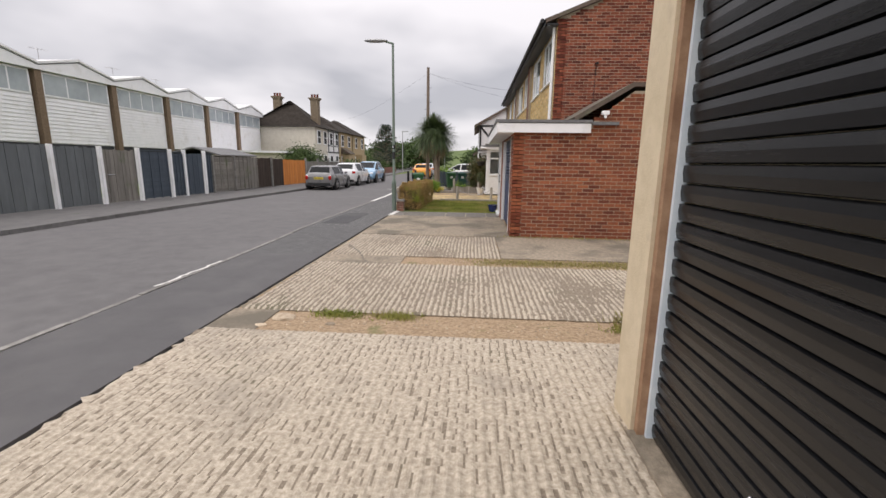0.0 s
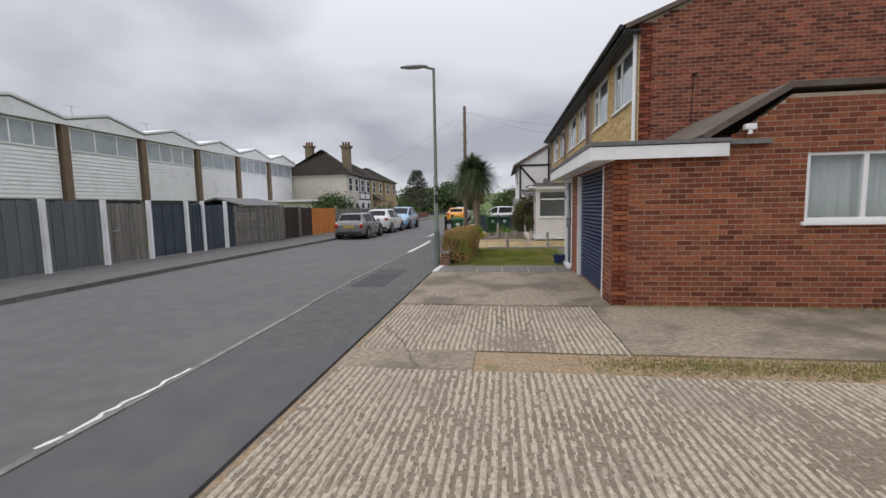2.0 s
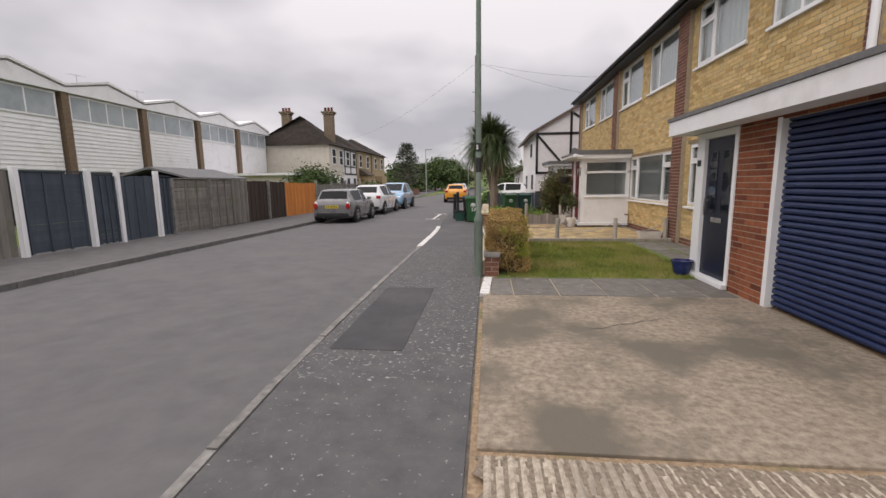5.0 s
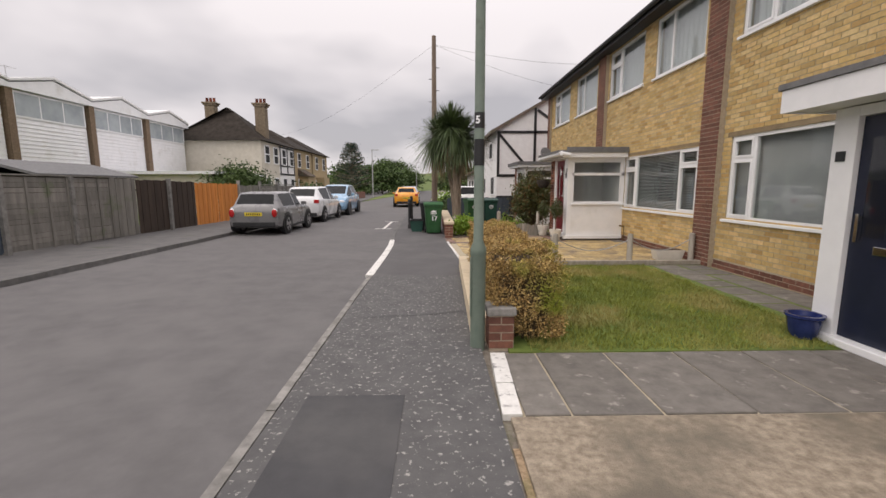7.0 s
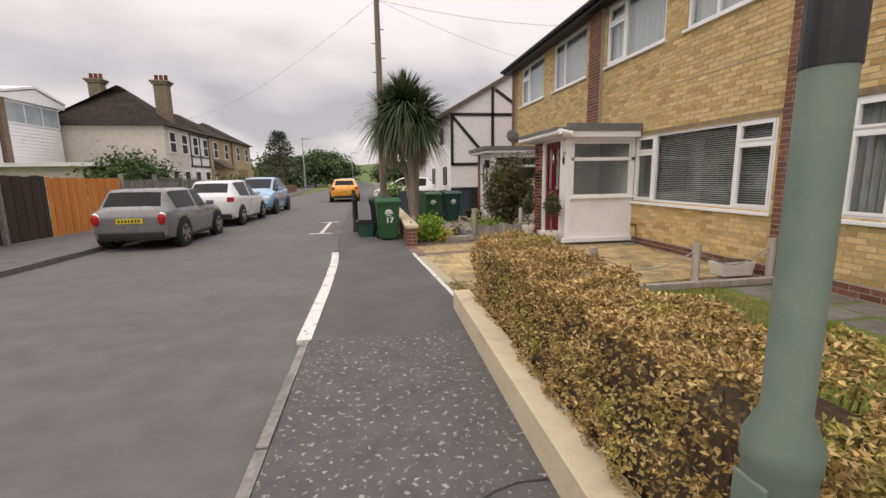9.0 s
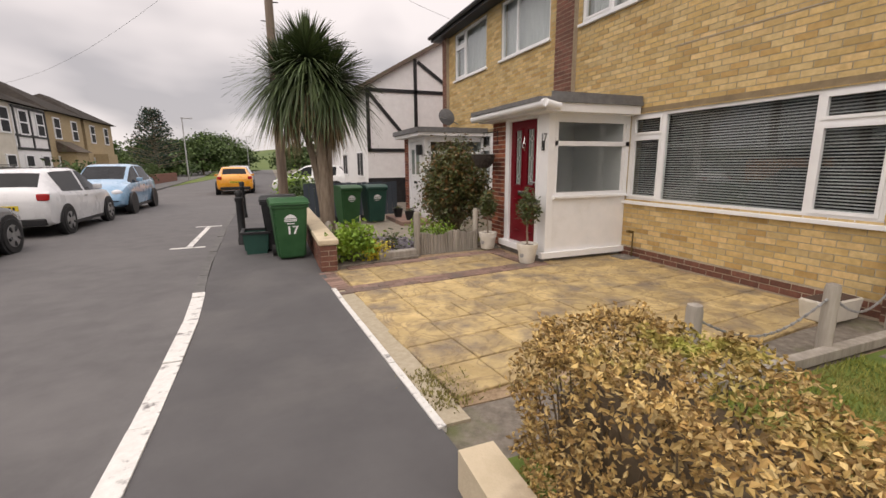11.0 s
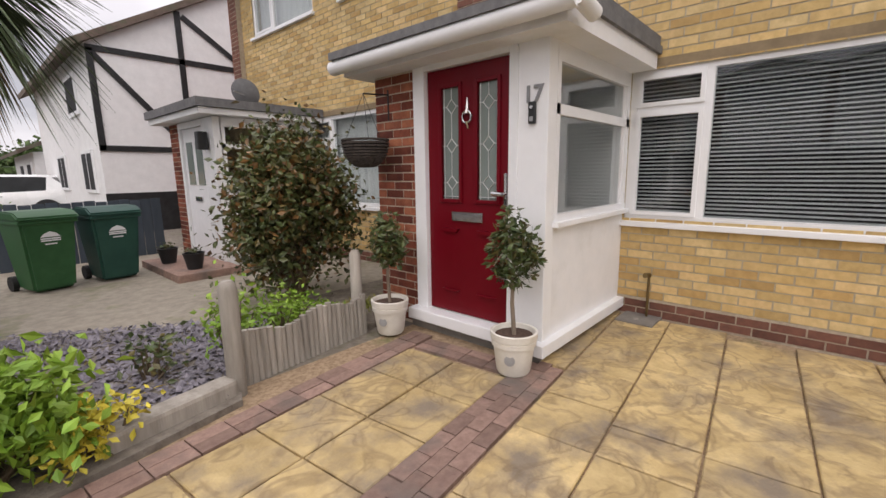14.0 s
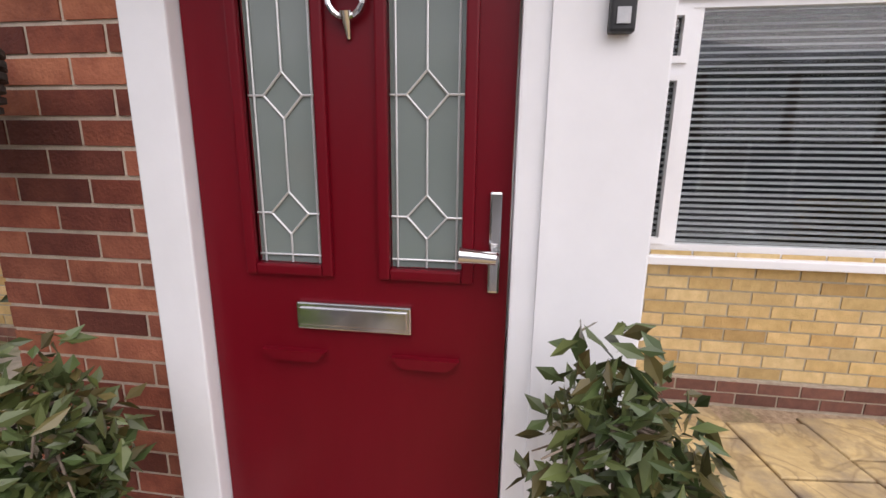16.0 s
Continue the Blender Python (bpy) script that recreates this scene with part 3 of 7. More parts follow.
solid("concrete_apron", B((0.64, 8.0, 7.31, 9.5, -0.2, 0.0), bevel=0.008), CONC2, "smooth stained concrete apron by the brick wall", "concrete slab")
solid("concrete_drive", B((-2.28, 0.98, 9.45, 12.8, -0.2, 0.0), bevel=0.008), CONC2, "smooth stained concrete drive before the garage", "concrete slab")
seam("slab_crack", wander(-2.15, 8.15, -1.72, 7.33, 8, 0.05, 6), 0.007, BLACK, "jagged crack across a concrete corner", 0.014)
seam("slab_crack", wander(-1.72, 7.33, -1.45, 6.75, 6, 0.04, 16), 0.005, BLACK, "jagged crack across a concrete corner", 0.012)
seam("slab_crack", wander(-1.2, 11.5, -0.3, 11.9, 9, 0.04, 7), 0.006, BLACK, "curved crack in the smooth drive", 0.003)

rng = random.Random(11)
stones = bmesh.new()
for _ in range(900):
    x, y, s = rng.uniform(-1.8, 6), rng.gauss(4.25, 0.12), rng.uniform(0.005, 0.017)
    if rng.random() < 0.25:
        x, y = rng.uniform(-0.7, 6), rng.gauss(7.02, 0.11)
    bmesh.ops.create_icosphere(stones, subdivisions=1, radius=s, matrix=pose(x, y, -0.03 + s * 0.3, rng.uniform(0, 90), rng.uniform(0, 90), 0) @ Matrix.Diagonal((1, 0.8, 0.6, 1)))
tagged(new("gravel", mesh_of("gravel", stones, PEBBLE)), "loose pale stones in the dirt between slabs", "gravel", kind="stuff")
for px, py, s in ((-1.72, 4.32, 0.09), (-1.85, 4.1, 0.045), (-1.2, 4.2, 0.035)):
    bm = bmesh.new()
    bmesh.ops.create_icosphere(bm, subdivisions=2, radius=s, matrix=pose(px, py, -0.02) @ Matrix.Diagonal((1.4, 1, 0.45, 1)))
    for v in bm.verts:
        v.co += 0.15 * s * noise.noise_vector(v.co * 14)
    tagged(new("stone", mesh_of("stone", bm, PEBBLE)), "pale broken lump of concrete in the dirt", "stone")


def tufts(name, spots, n, height, mat, label, seed, spread=0.25, width=0.006):
    """Grass-like blades standing in tufts round the spots."""
    r = random.Random(seed)
    vs, fs = [], []
    for _ in range(n):
        x, y, z = spots[r.randrange(len(spots))]
        x, y = x + r.gauss(0, spread), y + r.gauss(0, spread * 0.45)
        h, a = height * r.uniform(0.4, 1.2), r.uniform(0, 6.28)
        lx, ly = r.gauss(0, 0.5) * h, r.gauss(0, 0.5) * h
        wx, wy = math.cos(a) * width, math.sin(a) * width
        k = len(vs)
        vs += [(x - wx, y - wy, z), (x + wx, y + wy, z), (x + lx * 0.5 + wx * 0.6, y + ly * 0.5 + wy * 0.6, z + h * 0.65), (x + lx, y + ly, z + h)]
        fs.append((k, k + 1, k + 2, k + 3))
    return tagged(new(name, cloud_mesh(name, vs, fs, mat)), label, "weeds", kind="stuff")


tufts("weeds", [(0.5 + 0.25 * i, 7.02 + 0.05 * (i % 2), -0.03) for i in range(16)], 8000, 0.035, MOSS, "yellow-green moss and grass in the slab joint", 21, 0.3)
tufts("weeds", [(-1.2, 4.47, -0.03), (-0.6, 4.45, -0.03), (1.7, 4.3, -0.03), (1.95, 4.25, -0.03)], 2500, 0.05, GRASS, "green tufts growing in the dirt strip", 22, 0.12)
tufts("weeds", [(2.1, 4.35, 0.0), (2.4, 4.4, 0.0), (1.9, 4.4, 0.0)], 1800, 0.11, MOSS, "clump of long grass by the garage pillar", 23, 0.16)
tufts("weeds", [(1.0 + 0.3 * i, 9.44, 0.0) for i in range(20)], 1800, 0.03, MOSS, "moss along the foot of the brick wall", 24, 0.2)


# ---- brickwork ----
def cells(us, zs, holes):
    for a, b in zip(us, us[1:]):
        for c, d in zip(zs, zs[1:]):
            m, n = (a + b) / 2, (c + d) / 2
            if not any(h[0] < m < h[1] and h[2] < n < h[3] for h in holes):
                yield a, b, c, d


def wall_bm(T, w, z0, z1, thick, holes=()):
    """A wall in its own frame (u right, v inward, z up), with openings through it."""
    us = sorted({0, w, *[h[0] for h in holes], *[h[1] for h in holes]})
    zs = sorted({z0, z1, *[h[2] for h in holes], *[h[3] for h in holes]})
    bm = bmesh.new()
    for a, b, c, d in cells([u for u in us if 0 <= u <= w], [z for z in zs if z0 <= z <= z1], holes):
        box(bm, a, b, 0, thick, c, d)
    bm.transform(T)
    return bm


BL, BH, GAP = 0.213, 0.063, 0.012


def bricks(T, parent, mat, u0, u1, z0, z1, holes=(), keep=None, near=None, mats=None, proud=0.005):
    """Courses of bricks on a wall's face; those inside near are parts of their own, the rest one mesh."""
    vs, fs, single = [], [], []
    row, z = 0, z0
    shared = {}
    while z + BH * 0.6 < z1:
        u = u0 - (BL + GAP) / 2 * (row % 2)
        while u < u1:
            a, b = max(u, u0), min(u + BL, u1)
            c, d = z, min(z + BH, z1)
            u += BL + GAP
            segs = [(a, b)]
            for h in holes:
                if h[2] < (c + d) / 2 < h[3]:
                    nxt = []
                    for p, q in segs:
                        if q <= h[0] or p >= h[1]:
                            nxt.append((p, q))
                        else:
                            nxt += [(p, h[0])] * (p < h[0]) + [(h[1], q)] * (q > h[1])
                    segs = nxt
            for p, q in segs:
                if q - p < 0.02 or (keep and not keep((p + q) / 2, d)):
                    continue
                m, n = (p + q) / 2, (c + d) / 2
                if near and near[0] < m < near[1] and near[2] < n < near[3] and len(single) < 300:
                    key = round(q - p, 3)
                    if key not in shared:
                        l = (q - p) / 2
                        shared[key] = mesh_of("brick", B((-l, l, -proud, 0.002, -BH / 2, BH / 2)), mat)
                    single.append((shared[key], m, n))
                    continue
                k = len(vs)
                o = proud * (0.8 + 0.4 * math.sin(m * 37 + n * 91) ** 2)
                for uu in (p, q):
                    for vv in (-o, 0.002):
                        for zz in (c, d):
                            vs.append(T @ Vector((uu, vv, zz)))
                for f in ((0, 1, 5, 4), (0, 2, 3, 1), (4, 5, 7, 6), (1, 3, 7, 5), (0, 4, 6, 2)):
                    fs.append(tuple(k + i for i in f[::-1]))
        z += BH + GAP
        row += 1
    if vs:
        ob = part("bricks", cloud_mesh("bricks", vs, fs, mat), mat, parent, kind="stuff")
    for me, m, n in single:
        ob = new("brick", me)
        ob.parent = parent
        ob.matrix_basis = T @ Matrix.Translation((m, 0, n))


def face_x(X, y_left):
    """Frame of a wall that faces the street."""
    return Matrix.Translation((X, y_left, 0)) @ pose(0, 0, 0, 0, 0, -90)


def face_y(x_left, Y):
    return Matrix.Translation((x_left, Y, 0))


def L(T, *boxes, bevel=0.0):
    bm = B(*boxes, bevel=bevel)
    bm.transform(T)
    return bm


def window(name, T, u0, u1, z0, z1, cols, inside="net", label="white uPVC window", sill=True, deep=0.9, mat=WHITE):
    """cols: (left, right, transom height or 0) of each light as fractions of the width."""
    w = thing(name, label, "window", T @ Vector((u0, 0, z0)), kind="structure")
    F = 0.055
    fr = [(u0, u0 + F, 0.02, 0.09, z0, z1), (u1 - F, u1, 0.02, 0.09, z0, z1), (u0 + F, u1 - F, 0.02, 0.09, z0, z0 + F), (u0 + F, u1 - F, 0.02, 0.09, z1 - F, z1)]
    W = u1 - u0 - 2 * F
    panes = []
    for i, (a, b, tr) in enumerate(cols):
        p, q = u0 + F + a * W, u0 + F + b * W
        if i:
            fr.append((p - 0.03, p + 0.03, 0.024, 0.086, z0 + F, z1 - F))
            p += 0.03
        if i < len(cols) - 1:
            q -= 0.03
        if tr:
            fr.append((p, q, 0.024, 0.086, tr - 0.025, tr + 0.025))
            spans = [(p, q, z0 + F, tr - 0.025), (p, q, tr + 0.025, z1 - F)]
        else:
            spans = [(p, q, z0 + F, z1 - F)]
        for k, s in enumerate(spans):
            if tr:
                e = 0.035
                sash = L(T, (s[0], s[0] + e, 0.008, 0.06, s[2], s[3]), (s[1] - e, s[1], 0.008, 0.06, s[2], s[3]), (s[0] + e, s[1] - e, 0.008, 0.06, s[2], s[2] + e), (s[0] + e, s[1] - e, 0.008, 0.06, s[3] - e, s[3]))
                part("sash", sash, mat, w)
            panes.append(s)
    part("window_frame", L(T, *fr), mat, w)
    for s in panes:
        g = part("pane", L(T, (s[0] - 0.01, s[1] + 0.01, 0.045, 0.051, s[2] - 0.01, s[3] + 0.01)), GLASS, w)
        g.visible_shadow = False
    if sill:
        part("window_sill", L(T, (u0 - 0.05, u1 + 0.05, -0.06, 0.1, z0 - 0.05, z0 - 0.001), bevel=0.008), mat, w)
    o = 0.02
    part("room_lining", L(T, (u0 - o, u1 + o, deep, deep + 0.03, z0 - o, z1 + o), (u0 - o - 0.03, u0 - o, 0.12, deep + 0.03, z0 - o, z1 + o), (u1 + o, u1 + o + 0.03, 0.12, deep + 0.03, z0 - o, z1 + o), (u0 - o, u1 + o, 0.12, deep, z0 - o - 0.03, z0 - o), (u0 - o, u1 + o, 0.12, deep, z1 + o, z1 + o + 0.03)), DARK, w, "near-black lining painted as a dim room behind the glass")
    if inside == "net":
        bm = bmesh.new()
        n = int((u1 - u0) / 0.03)
        cols_v = [(bm.verts.new((u0 + (u1 - u0) * i / n, 0.17 + 0.018 * math.sin(i * 1.1), z0)), bm.verts.new((u0 + (u1 - u0) * i / n, 0.17 + 0.012 * math.sin(i * 1.1), z1))) for i in range(n + 1)]
        for a, b in zip(cols_v, cols_v[1:]):
            bm.faces.new((a[0], b[0], b[1], a[1]))
        bm.transform(T)
        part("curtain", bm, CURTAIN, w, "pale net curtain")
    elif inside == "venetian":
        z = z0 + 0.05
        bm = bmesh.new()
        while z < z1 - 0.04:
            v = [bm.verts.new(q) for q in ((u0 + 0.02, 0.13, z), (u1 - 0.02, 0.13, z), (u1 - 0.02, 0.152, z + 0.0155), (u0 + 0.02, 0.152, z + 0.0155))]
            bm.faces.new(v)
            z += 0.034
        bm.transform(T)
        part("venetian_blind", bm, BLIND, w, "white horizontal slat blind")
    elif inside == "vertical":
        bm = bmesh.new()
        u = u0 + 0.03
        while u < u1 - 0.05:
            v = [bm.verts.new(q) for q in ((u, 0.14, z0 + 0.02), (u + 0.042, 0.20, z0 + 0.02), (u + 0.042, 0.20, z1 - 0.02), (u, 0.14, z1 - 0.02))]
            bm.faces.new(v)
            u += 0.09
        bm.transform(T)
        part("vertical_blind", bm, BLIND, w, "pale vertical slat blind")
    return w


# ---- yellow brick terrace ----
FX, Y0, Y1, EAVE = 2.27, 12.9, 29.4, 5.32
TF = face_x(FX, Y1)


def U(y):
    return Y1 - y


UP = [(13.25, 15.08), (15.75, 17.6), (18.58, 20.42), (20.98, 23.0), (23.95, 25.9), (26.65, 28.65)]
LOW = [(15.7, 17.62, 0.88, 2.26), (18.5, 21.7, 0.88, 2.20), (24.9, 27.0, 0.84, 2.25)]
holes = [(U(b), U(a), 3.85, 5.1) for a, b in UP] + [(U(b), U(a), c, d) for a, b, c, d in LOW]
PIERS = [(13.0, 13.2), (17.84, 18.36), (23.1, 23.62), (29.1, 29.4)]
front = solid("wall_front", wall_bm(TF, Y1 - Y0, -0.1, EAVE, 0.25, holes), MORTAR, "yellow brick terrace front with pale mortar", "wall")
skip = [(U(b), U(a), -1, 9) for a, b in PIERS]
bricks(TF, front, YBRICK, 0, Y1 - Y0, 0.165, EAVE, holes + skip, near=(U(21.7), U(19.9), 0.0, 0.9))
plinth = solid("plinth", wall_bm(Matrix.Translation((-0.012, 0, 0)) @ TF, Y1 - Y0, -0.1, 0.155, 0.02, skip), DMORTAR, "dark brick plinth course at the foot of the terrace", "wall")
bricks(Matrix.Translation((-0.012, 0, 0)) @ TF, plinth, BBRICK, 0, Y1 - Y0, 0.0, 0.15, skip)
for a, b in PIERS:
    T = Matrix.Translation((-0.10 if a > 14 else -0.03, 0, 0)) @ TF
    p = solid("brick_pier", L(T, (U(b), U(a), 0, 0.11, -0.1, EAVE)), DMORTAR, "brown brick pier dividing the terrace houses", "wall")
    bricks(T, p, BBRICK, U(b), U(a), 0.0, EAVE)
for i, (a, b) in enumerate(UP):
    window("window_%d" % (i + 1), TF, U(b), U(a), 3.85, 5.1, [(0, 0.34, 4.72 if i % 2 else 0), (0.34, 1, 0)], "net", "white uPVC upstairs window with pale curtains")
window("window_7", TF, U(17.62), U(15.7), 0.88, 2.26, [(0, 0.26, 1.88), (0.26, 1, 0)], "vertical", "white uPVC window with vertical blinds")
window("window_8", TF, U(21.7), U(18.5), 0.88, 2.20, [(0, 0.18, 1.86), (0.18, 0.80, 0), (0.80, 1, 1.86)], "venetian", "wide white uPVC window with lowered slat blind")
window("window_9", TF, U(27.0), U(24.9), 0.84, 2.25, [(0, 0.3, 1.86), (0.3, 1, 0)], "net", "white uPVC window with pale curtain behind the bush")
for a, b, c, d in LOW:
    solid("lintel", L(TF, (U(b) - 0.1, U(a) + 0.1, -0.006, 0.02, d + 0.002, d + 0.075)), M("brown_lintel", (0.2, 0.15, 0.09), (0.3, 0.23, 0.14), 0.9), "brown concrete lintel over the window", "lintel")
solid("movement_line", L(TF, (U(21.0), U(18.4), -0.008, 0.0, 3.02, 3.035)), DMORTAR, "cracked mortar line in the yellow brickwork", "wall")

# gable end and roof
TG = face_y(FX, Y0)
RID, RZ = 4.1, 6.92


def verge(u):
    return EAVE + (RZ - EAVE) * (u if u < RID else 2 * RID - u) / RID


gable = solid("wall_gable", prism([(FX, -0.1), (FX + 2 * RID, -0.1), (FX + 2 * RID, EAVE), (FX + RID, RZ), (FX, EAVE)], "y", Y0, Y0 + 0.25), DMORTAR, "red-brown brick gable end of the terrace", "wall")
bricks(TG, gable, RBRICK, 0, 2 * RID, 0.0, RZ, [(4.95, 5.95, 3.72, 4.85)], keep=lambda u, z: z < verge(u) - 0.02)
gw = window("window_10", Matrix.Translation((0, -0.06, 0)) @ TG, 4.95, 5.95, 3.72, 4.85, [(0, 0.5, 4.4), (0.5, 1, 4.4)], "none", "white window high in the gable wall", deep=0.05 + 0.012)
solid("wall_back", B((FX + 2 * RID - 0.25, FX + 2 * RID, Y0 + 0.25, Y1, -0.1, EAVE)), YBRICK, "plain back wall of the terrace", "wall")
solid("wall_end", prism([(FX, -0.1), (FX + 2 * RID, -0.1), (FX + 2 * RID, EAVE), (FX + RID, RZ), (FX, EAVE)], "y", Y1, Y1 + 0.25), RBRICK, "brick end wall of the terrace", "wall")
bm = bmesh.new()
dz, ov = (RZ - EAVE) / RID, 0.36
prism([(FX - ov, EAVE - ov * dz), (FX + RID, RZ), (FX + 2 * RID + ov, EAVE - ov * dz), (FX + 2 * RID + ov, EAVE - ov * dz + 0.1), (FX + RID, RZ + 0.1), (FX - ov, EAVE - ov * dz + 0.1)], "y", Y0 - 0.12, Y1 + 0.35, bm)
roof = solid("roof", bm, TILE, "brown concrete tile roof of the terrace", "roof")
solid("soffit", B((FX - 0.3, FX, Y0 - 0.1, Y1 + 0.3, 5.14, 5.18)), DARKPL, "dark eaves soffit", "trim")
bm = B((FX - 0.36, FX - 0.33, Y0 - 0.12, Y1 + 0.3, 5.12, 5.27))
solid("fascia", bm, DARKPL, "dark eaves fascia board", "trim")
bm = bmesh.new()
tube((FX - 0.42, Y0 - 0.1, 5.24), (FX - 0.42, Y1 + 0.3, 5.24), 0.055, seg=10, bm=bm)
tagged(new("gutter", mesh_of("gutter", bm, DARKPL, True)), "dark plastic gutter along the terrace eaves", "gutter", kind="structure")
tagged(new("downpipe", mesh_of("downpipe", tube((FX - 0.05, Y0 + 0.15, 2.5), (FX - 0.05, Y0 + 0.15, 5.2), 0.05), WHITE, True)), "white downpipe at the gable corner", "pipe", kind="structure")

# ---- brick garage and entrance of the end house ----
GX, GY = 0.95, 9.5
TGS = face_y(GX, GY)
gh = [(2.56, 4.06, 1.22, 2.19)]


def gtop(u):
    return 2.28 if u < 1.45 else (2.28 + (u - 1.45) * 0.78 if u < 2.33 else 2.97)


gs = solid("wall_garage", wall_bm(TGS, 8.0, -0.1, 2.28, 0.22, gh), DMORTAR, "red brick side wall of the garage", "wall")
solid("wall_garage_gable", prism([(GX + 1.45, 2.28), (GX + 8, 2.28), (GX + 8, 2.97), (GX + 2.33, 2.97)], "y", GY, GY + 0.22), DMORTAR, "red brick upper wall of the garage", "wall")
bricks(TGS, gs, ORBRICK, 0, 8.0, 0.0, 2.98, gh, keep=lambda u, z: z < gtop(u) + 0.01, near=(0, 1.6, 0, 1.6))
window("window_11", TGS, 2.56, 4.06, 1.22, 2.19, [(0, 0.5, 0), (0.5, 1, 0)], "net", "white two-light window in the garage wall")
TGF = face_x(GX, 14.28)
fh = [(14.28 - 12.42, 14.28 - 10.12, -0.2, 2.1), (0, 1.08, -0.2, 2.3)]
gf = solid("wall_garage_front", wall_bm(TGF, 4.78, -0.1, 2.28, 0.22, fh), DMORTAR, "red brick garage front", "wall")
bricks(TGF, gf, ORBRICK, 0, 4.78, 0.0, 2.28, fh, near=(0, 5, 0, 2.2))
solid("wall_porch_side", B((GX + 0.1, FX, 14.2, 14.28, -0.1, 2.3)), WPAINT, "white side wall of the entrance porch", "wall")
# flat roof with white fascia
solid("garage_roof", prism([(GX - 0.34, 2.31), (3.0, 2.31), (3.0, 2.37), (GX - 0.34, 2.37)], "y", GY - 0.1, 14.48), FELT, "grey felt flat roof over garage and porch", "roof")
solid("garage_fascia", B((GX - 0.36, GX - 0.33, GY - 0.13, 14.51, 2.13, 2.34), (GX - 0.33, GX + 1.5, GY - 0.13, GY - 0.10, 2.15, 2.33), (GX - 0.33, FX, 14.48, 14.51, 2.13, 2.34)), WPAINT, "white fascia board round the flat roof", "trim")
solid("garage_soffit", B((GX - 0.33, GX - 0.008, GY - 0.1, 14.48, 2.14, 2.16)), WPAINT, "white soffit under the flat roof edge", "trim")
solid("garage_coping", B((GX - 0.38, GX - 0.31, GY - 0.15, 14.54, 2.345, 2.40), (GX - 0.31, GX + 1.52, GY - 0.15, GY - 0.08, 2.345, 2.40)), FELT, "grey felt upstand on the fascia", "trim")
solid("lean_to_roof", prism([(GX + 1.2, 2.38), (GX + 2.3, 3.04), (GX + 8, 3.04), (GX + 8, 3.12), (GX + 2.26, 3.12), (GX + 1.16, 2.46)], "y", GY - 0.08, Y0), TILE, "brown tiled lean-to roof behind the garage", "roof")

gd = thing("garage_door", "navy blue slatted roller garage door, shut", "garage door", (GX + 0.08, 11.27, 0))
z = 0.02
slat = None
while z < 2.08:
    bm = prism([(GX + 0.10, z), (GX + 0.062, z + 0.012), (GX + 0.055, z + 0.035), (GX + 0.062, z + 0.058), (GX + 0.10, z + 0.068)], "y", 10.14, 12.40)
    part("slat", bm, NAVY, gd)
    z += 0.0705
part("side_guide", B((GX - 0.01, GX + 0.09, 10.06, 10.135, 0, 2.12)), WHITE, gd, "white side guide")
part("side_guide", B((GX - 0.01, GX + 0.09, 12.405, 12.48, 0, 2.12)), WHITE, gd, "white side guide")
part("backing", B((GX + 0.11, GX + 0.14, 10.1, 12.45, 0, 2.12)), DARK, gd)

pd = thing("door_1", "dark navy composite front door in white frame, shut", "door", (GX + 0.05, 13.8, 0), kind="structure")
part("door_frame", B((GX - 0.02, GX + 0.1, 14.05, 14.28, 0.0, 2.13), (GX - 0.02, GX + 0.1, 13.2, 13.28, 0.0, 2.13), (GX - 0.02, GX + 0.1, 13.28, 14.05, 2.04, 2.13), bevel=0.006), WHITE, pd)
part("door_sill", B((GX - 0.08, GX + 0.1, 13.2, 14.28, 0.0, 0.07), bevel=0.01), WHITE, pd)
leafp = part("door_leaf", B((GX + 0.03, GX + 0.08, 13.285, 14.045, 0.075, 2.035)), NAVYDOOR, pd)
for a in (13.38, 13.74):
    part("door_glazing", B((GX + 0.02, GX + 0.045, a, a + 0.2, 1.0, 1.85)), GLASS, leafp)
part("letterbox", B((GX + 0.012, GX + 0.03, 13.53, 13.81, 0.86, 0.93), bevel=0.004), CHROME, leafp)
part("handle", B((GX - 0.02, GX + 0.0, 13.94, 13.97, 0.95, 1.2), (GX, GX + 0.03, 13.94, 13.97, 0.97, 1.0), (GX, GX + 0.03, 13.94, 13.97, 1.15, 1.18), bevel=0.003), CHROME, leafp)
bp = thing("blue_pot", "small blue glazed plant pot by the entrance", "pot", (0.78, 14.18, 0))
part("bowl", lathe([(0.09, 0), (0.12, 0.06), (0.145, 0.2), (0.16, 0.21), (0.16, 0.235), (0.13, 0.235), (0.12, 0.19)], c=(0.78, 14.18, 0)), BLUEPOT, bp, smooth=True)
nm = thing("number_plaque", "small dark oval house number plaque", "plaque", (GX - 0.02, 14.17, 1.72))
part("plate", B((GX - 0.035, GX - 0.021, 14.13, 14.22, 1.66, 1.75), bevel=0.004), BLACK, nm)

# ---- first garage with black door and beige pillar ----
blk = solid("wall_first_garage", B((1.22, 6.5, -6, 2.62, -0.1, 2.9), (1.10, 1.22, 2.66, 2.95, -0.1, 2.9), (1.22, 6.5, 2.66, 2.95, -0.1, 2.9), (1.10, 1.22, -6, 0.1, -0.1, 2.9), (1.10, 1.22, 0.1, 2.66, 2.35, 2.9)), BEIGE, "beige painted garage wall and pillar", "wall")
bd = thing("garage_door", "black ribbed steel garage door, shut", "garage door", (1.2, 1.4, 0))
z = 0.03
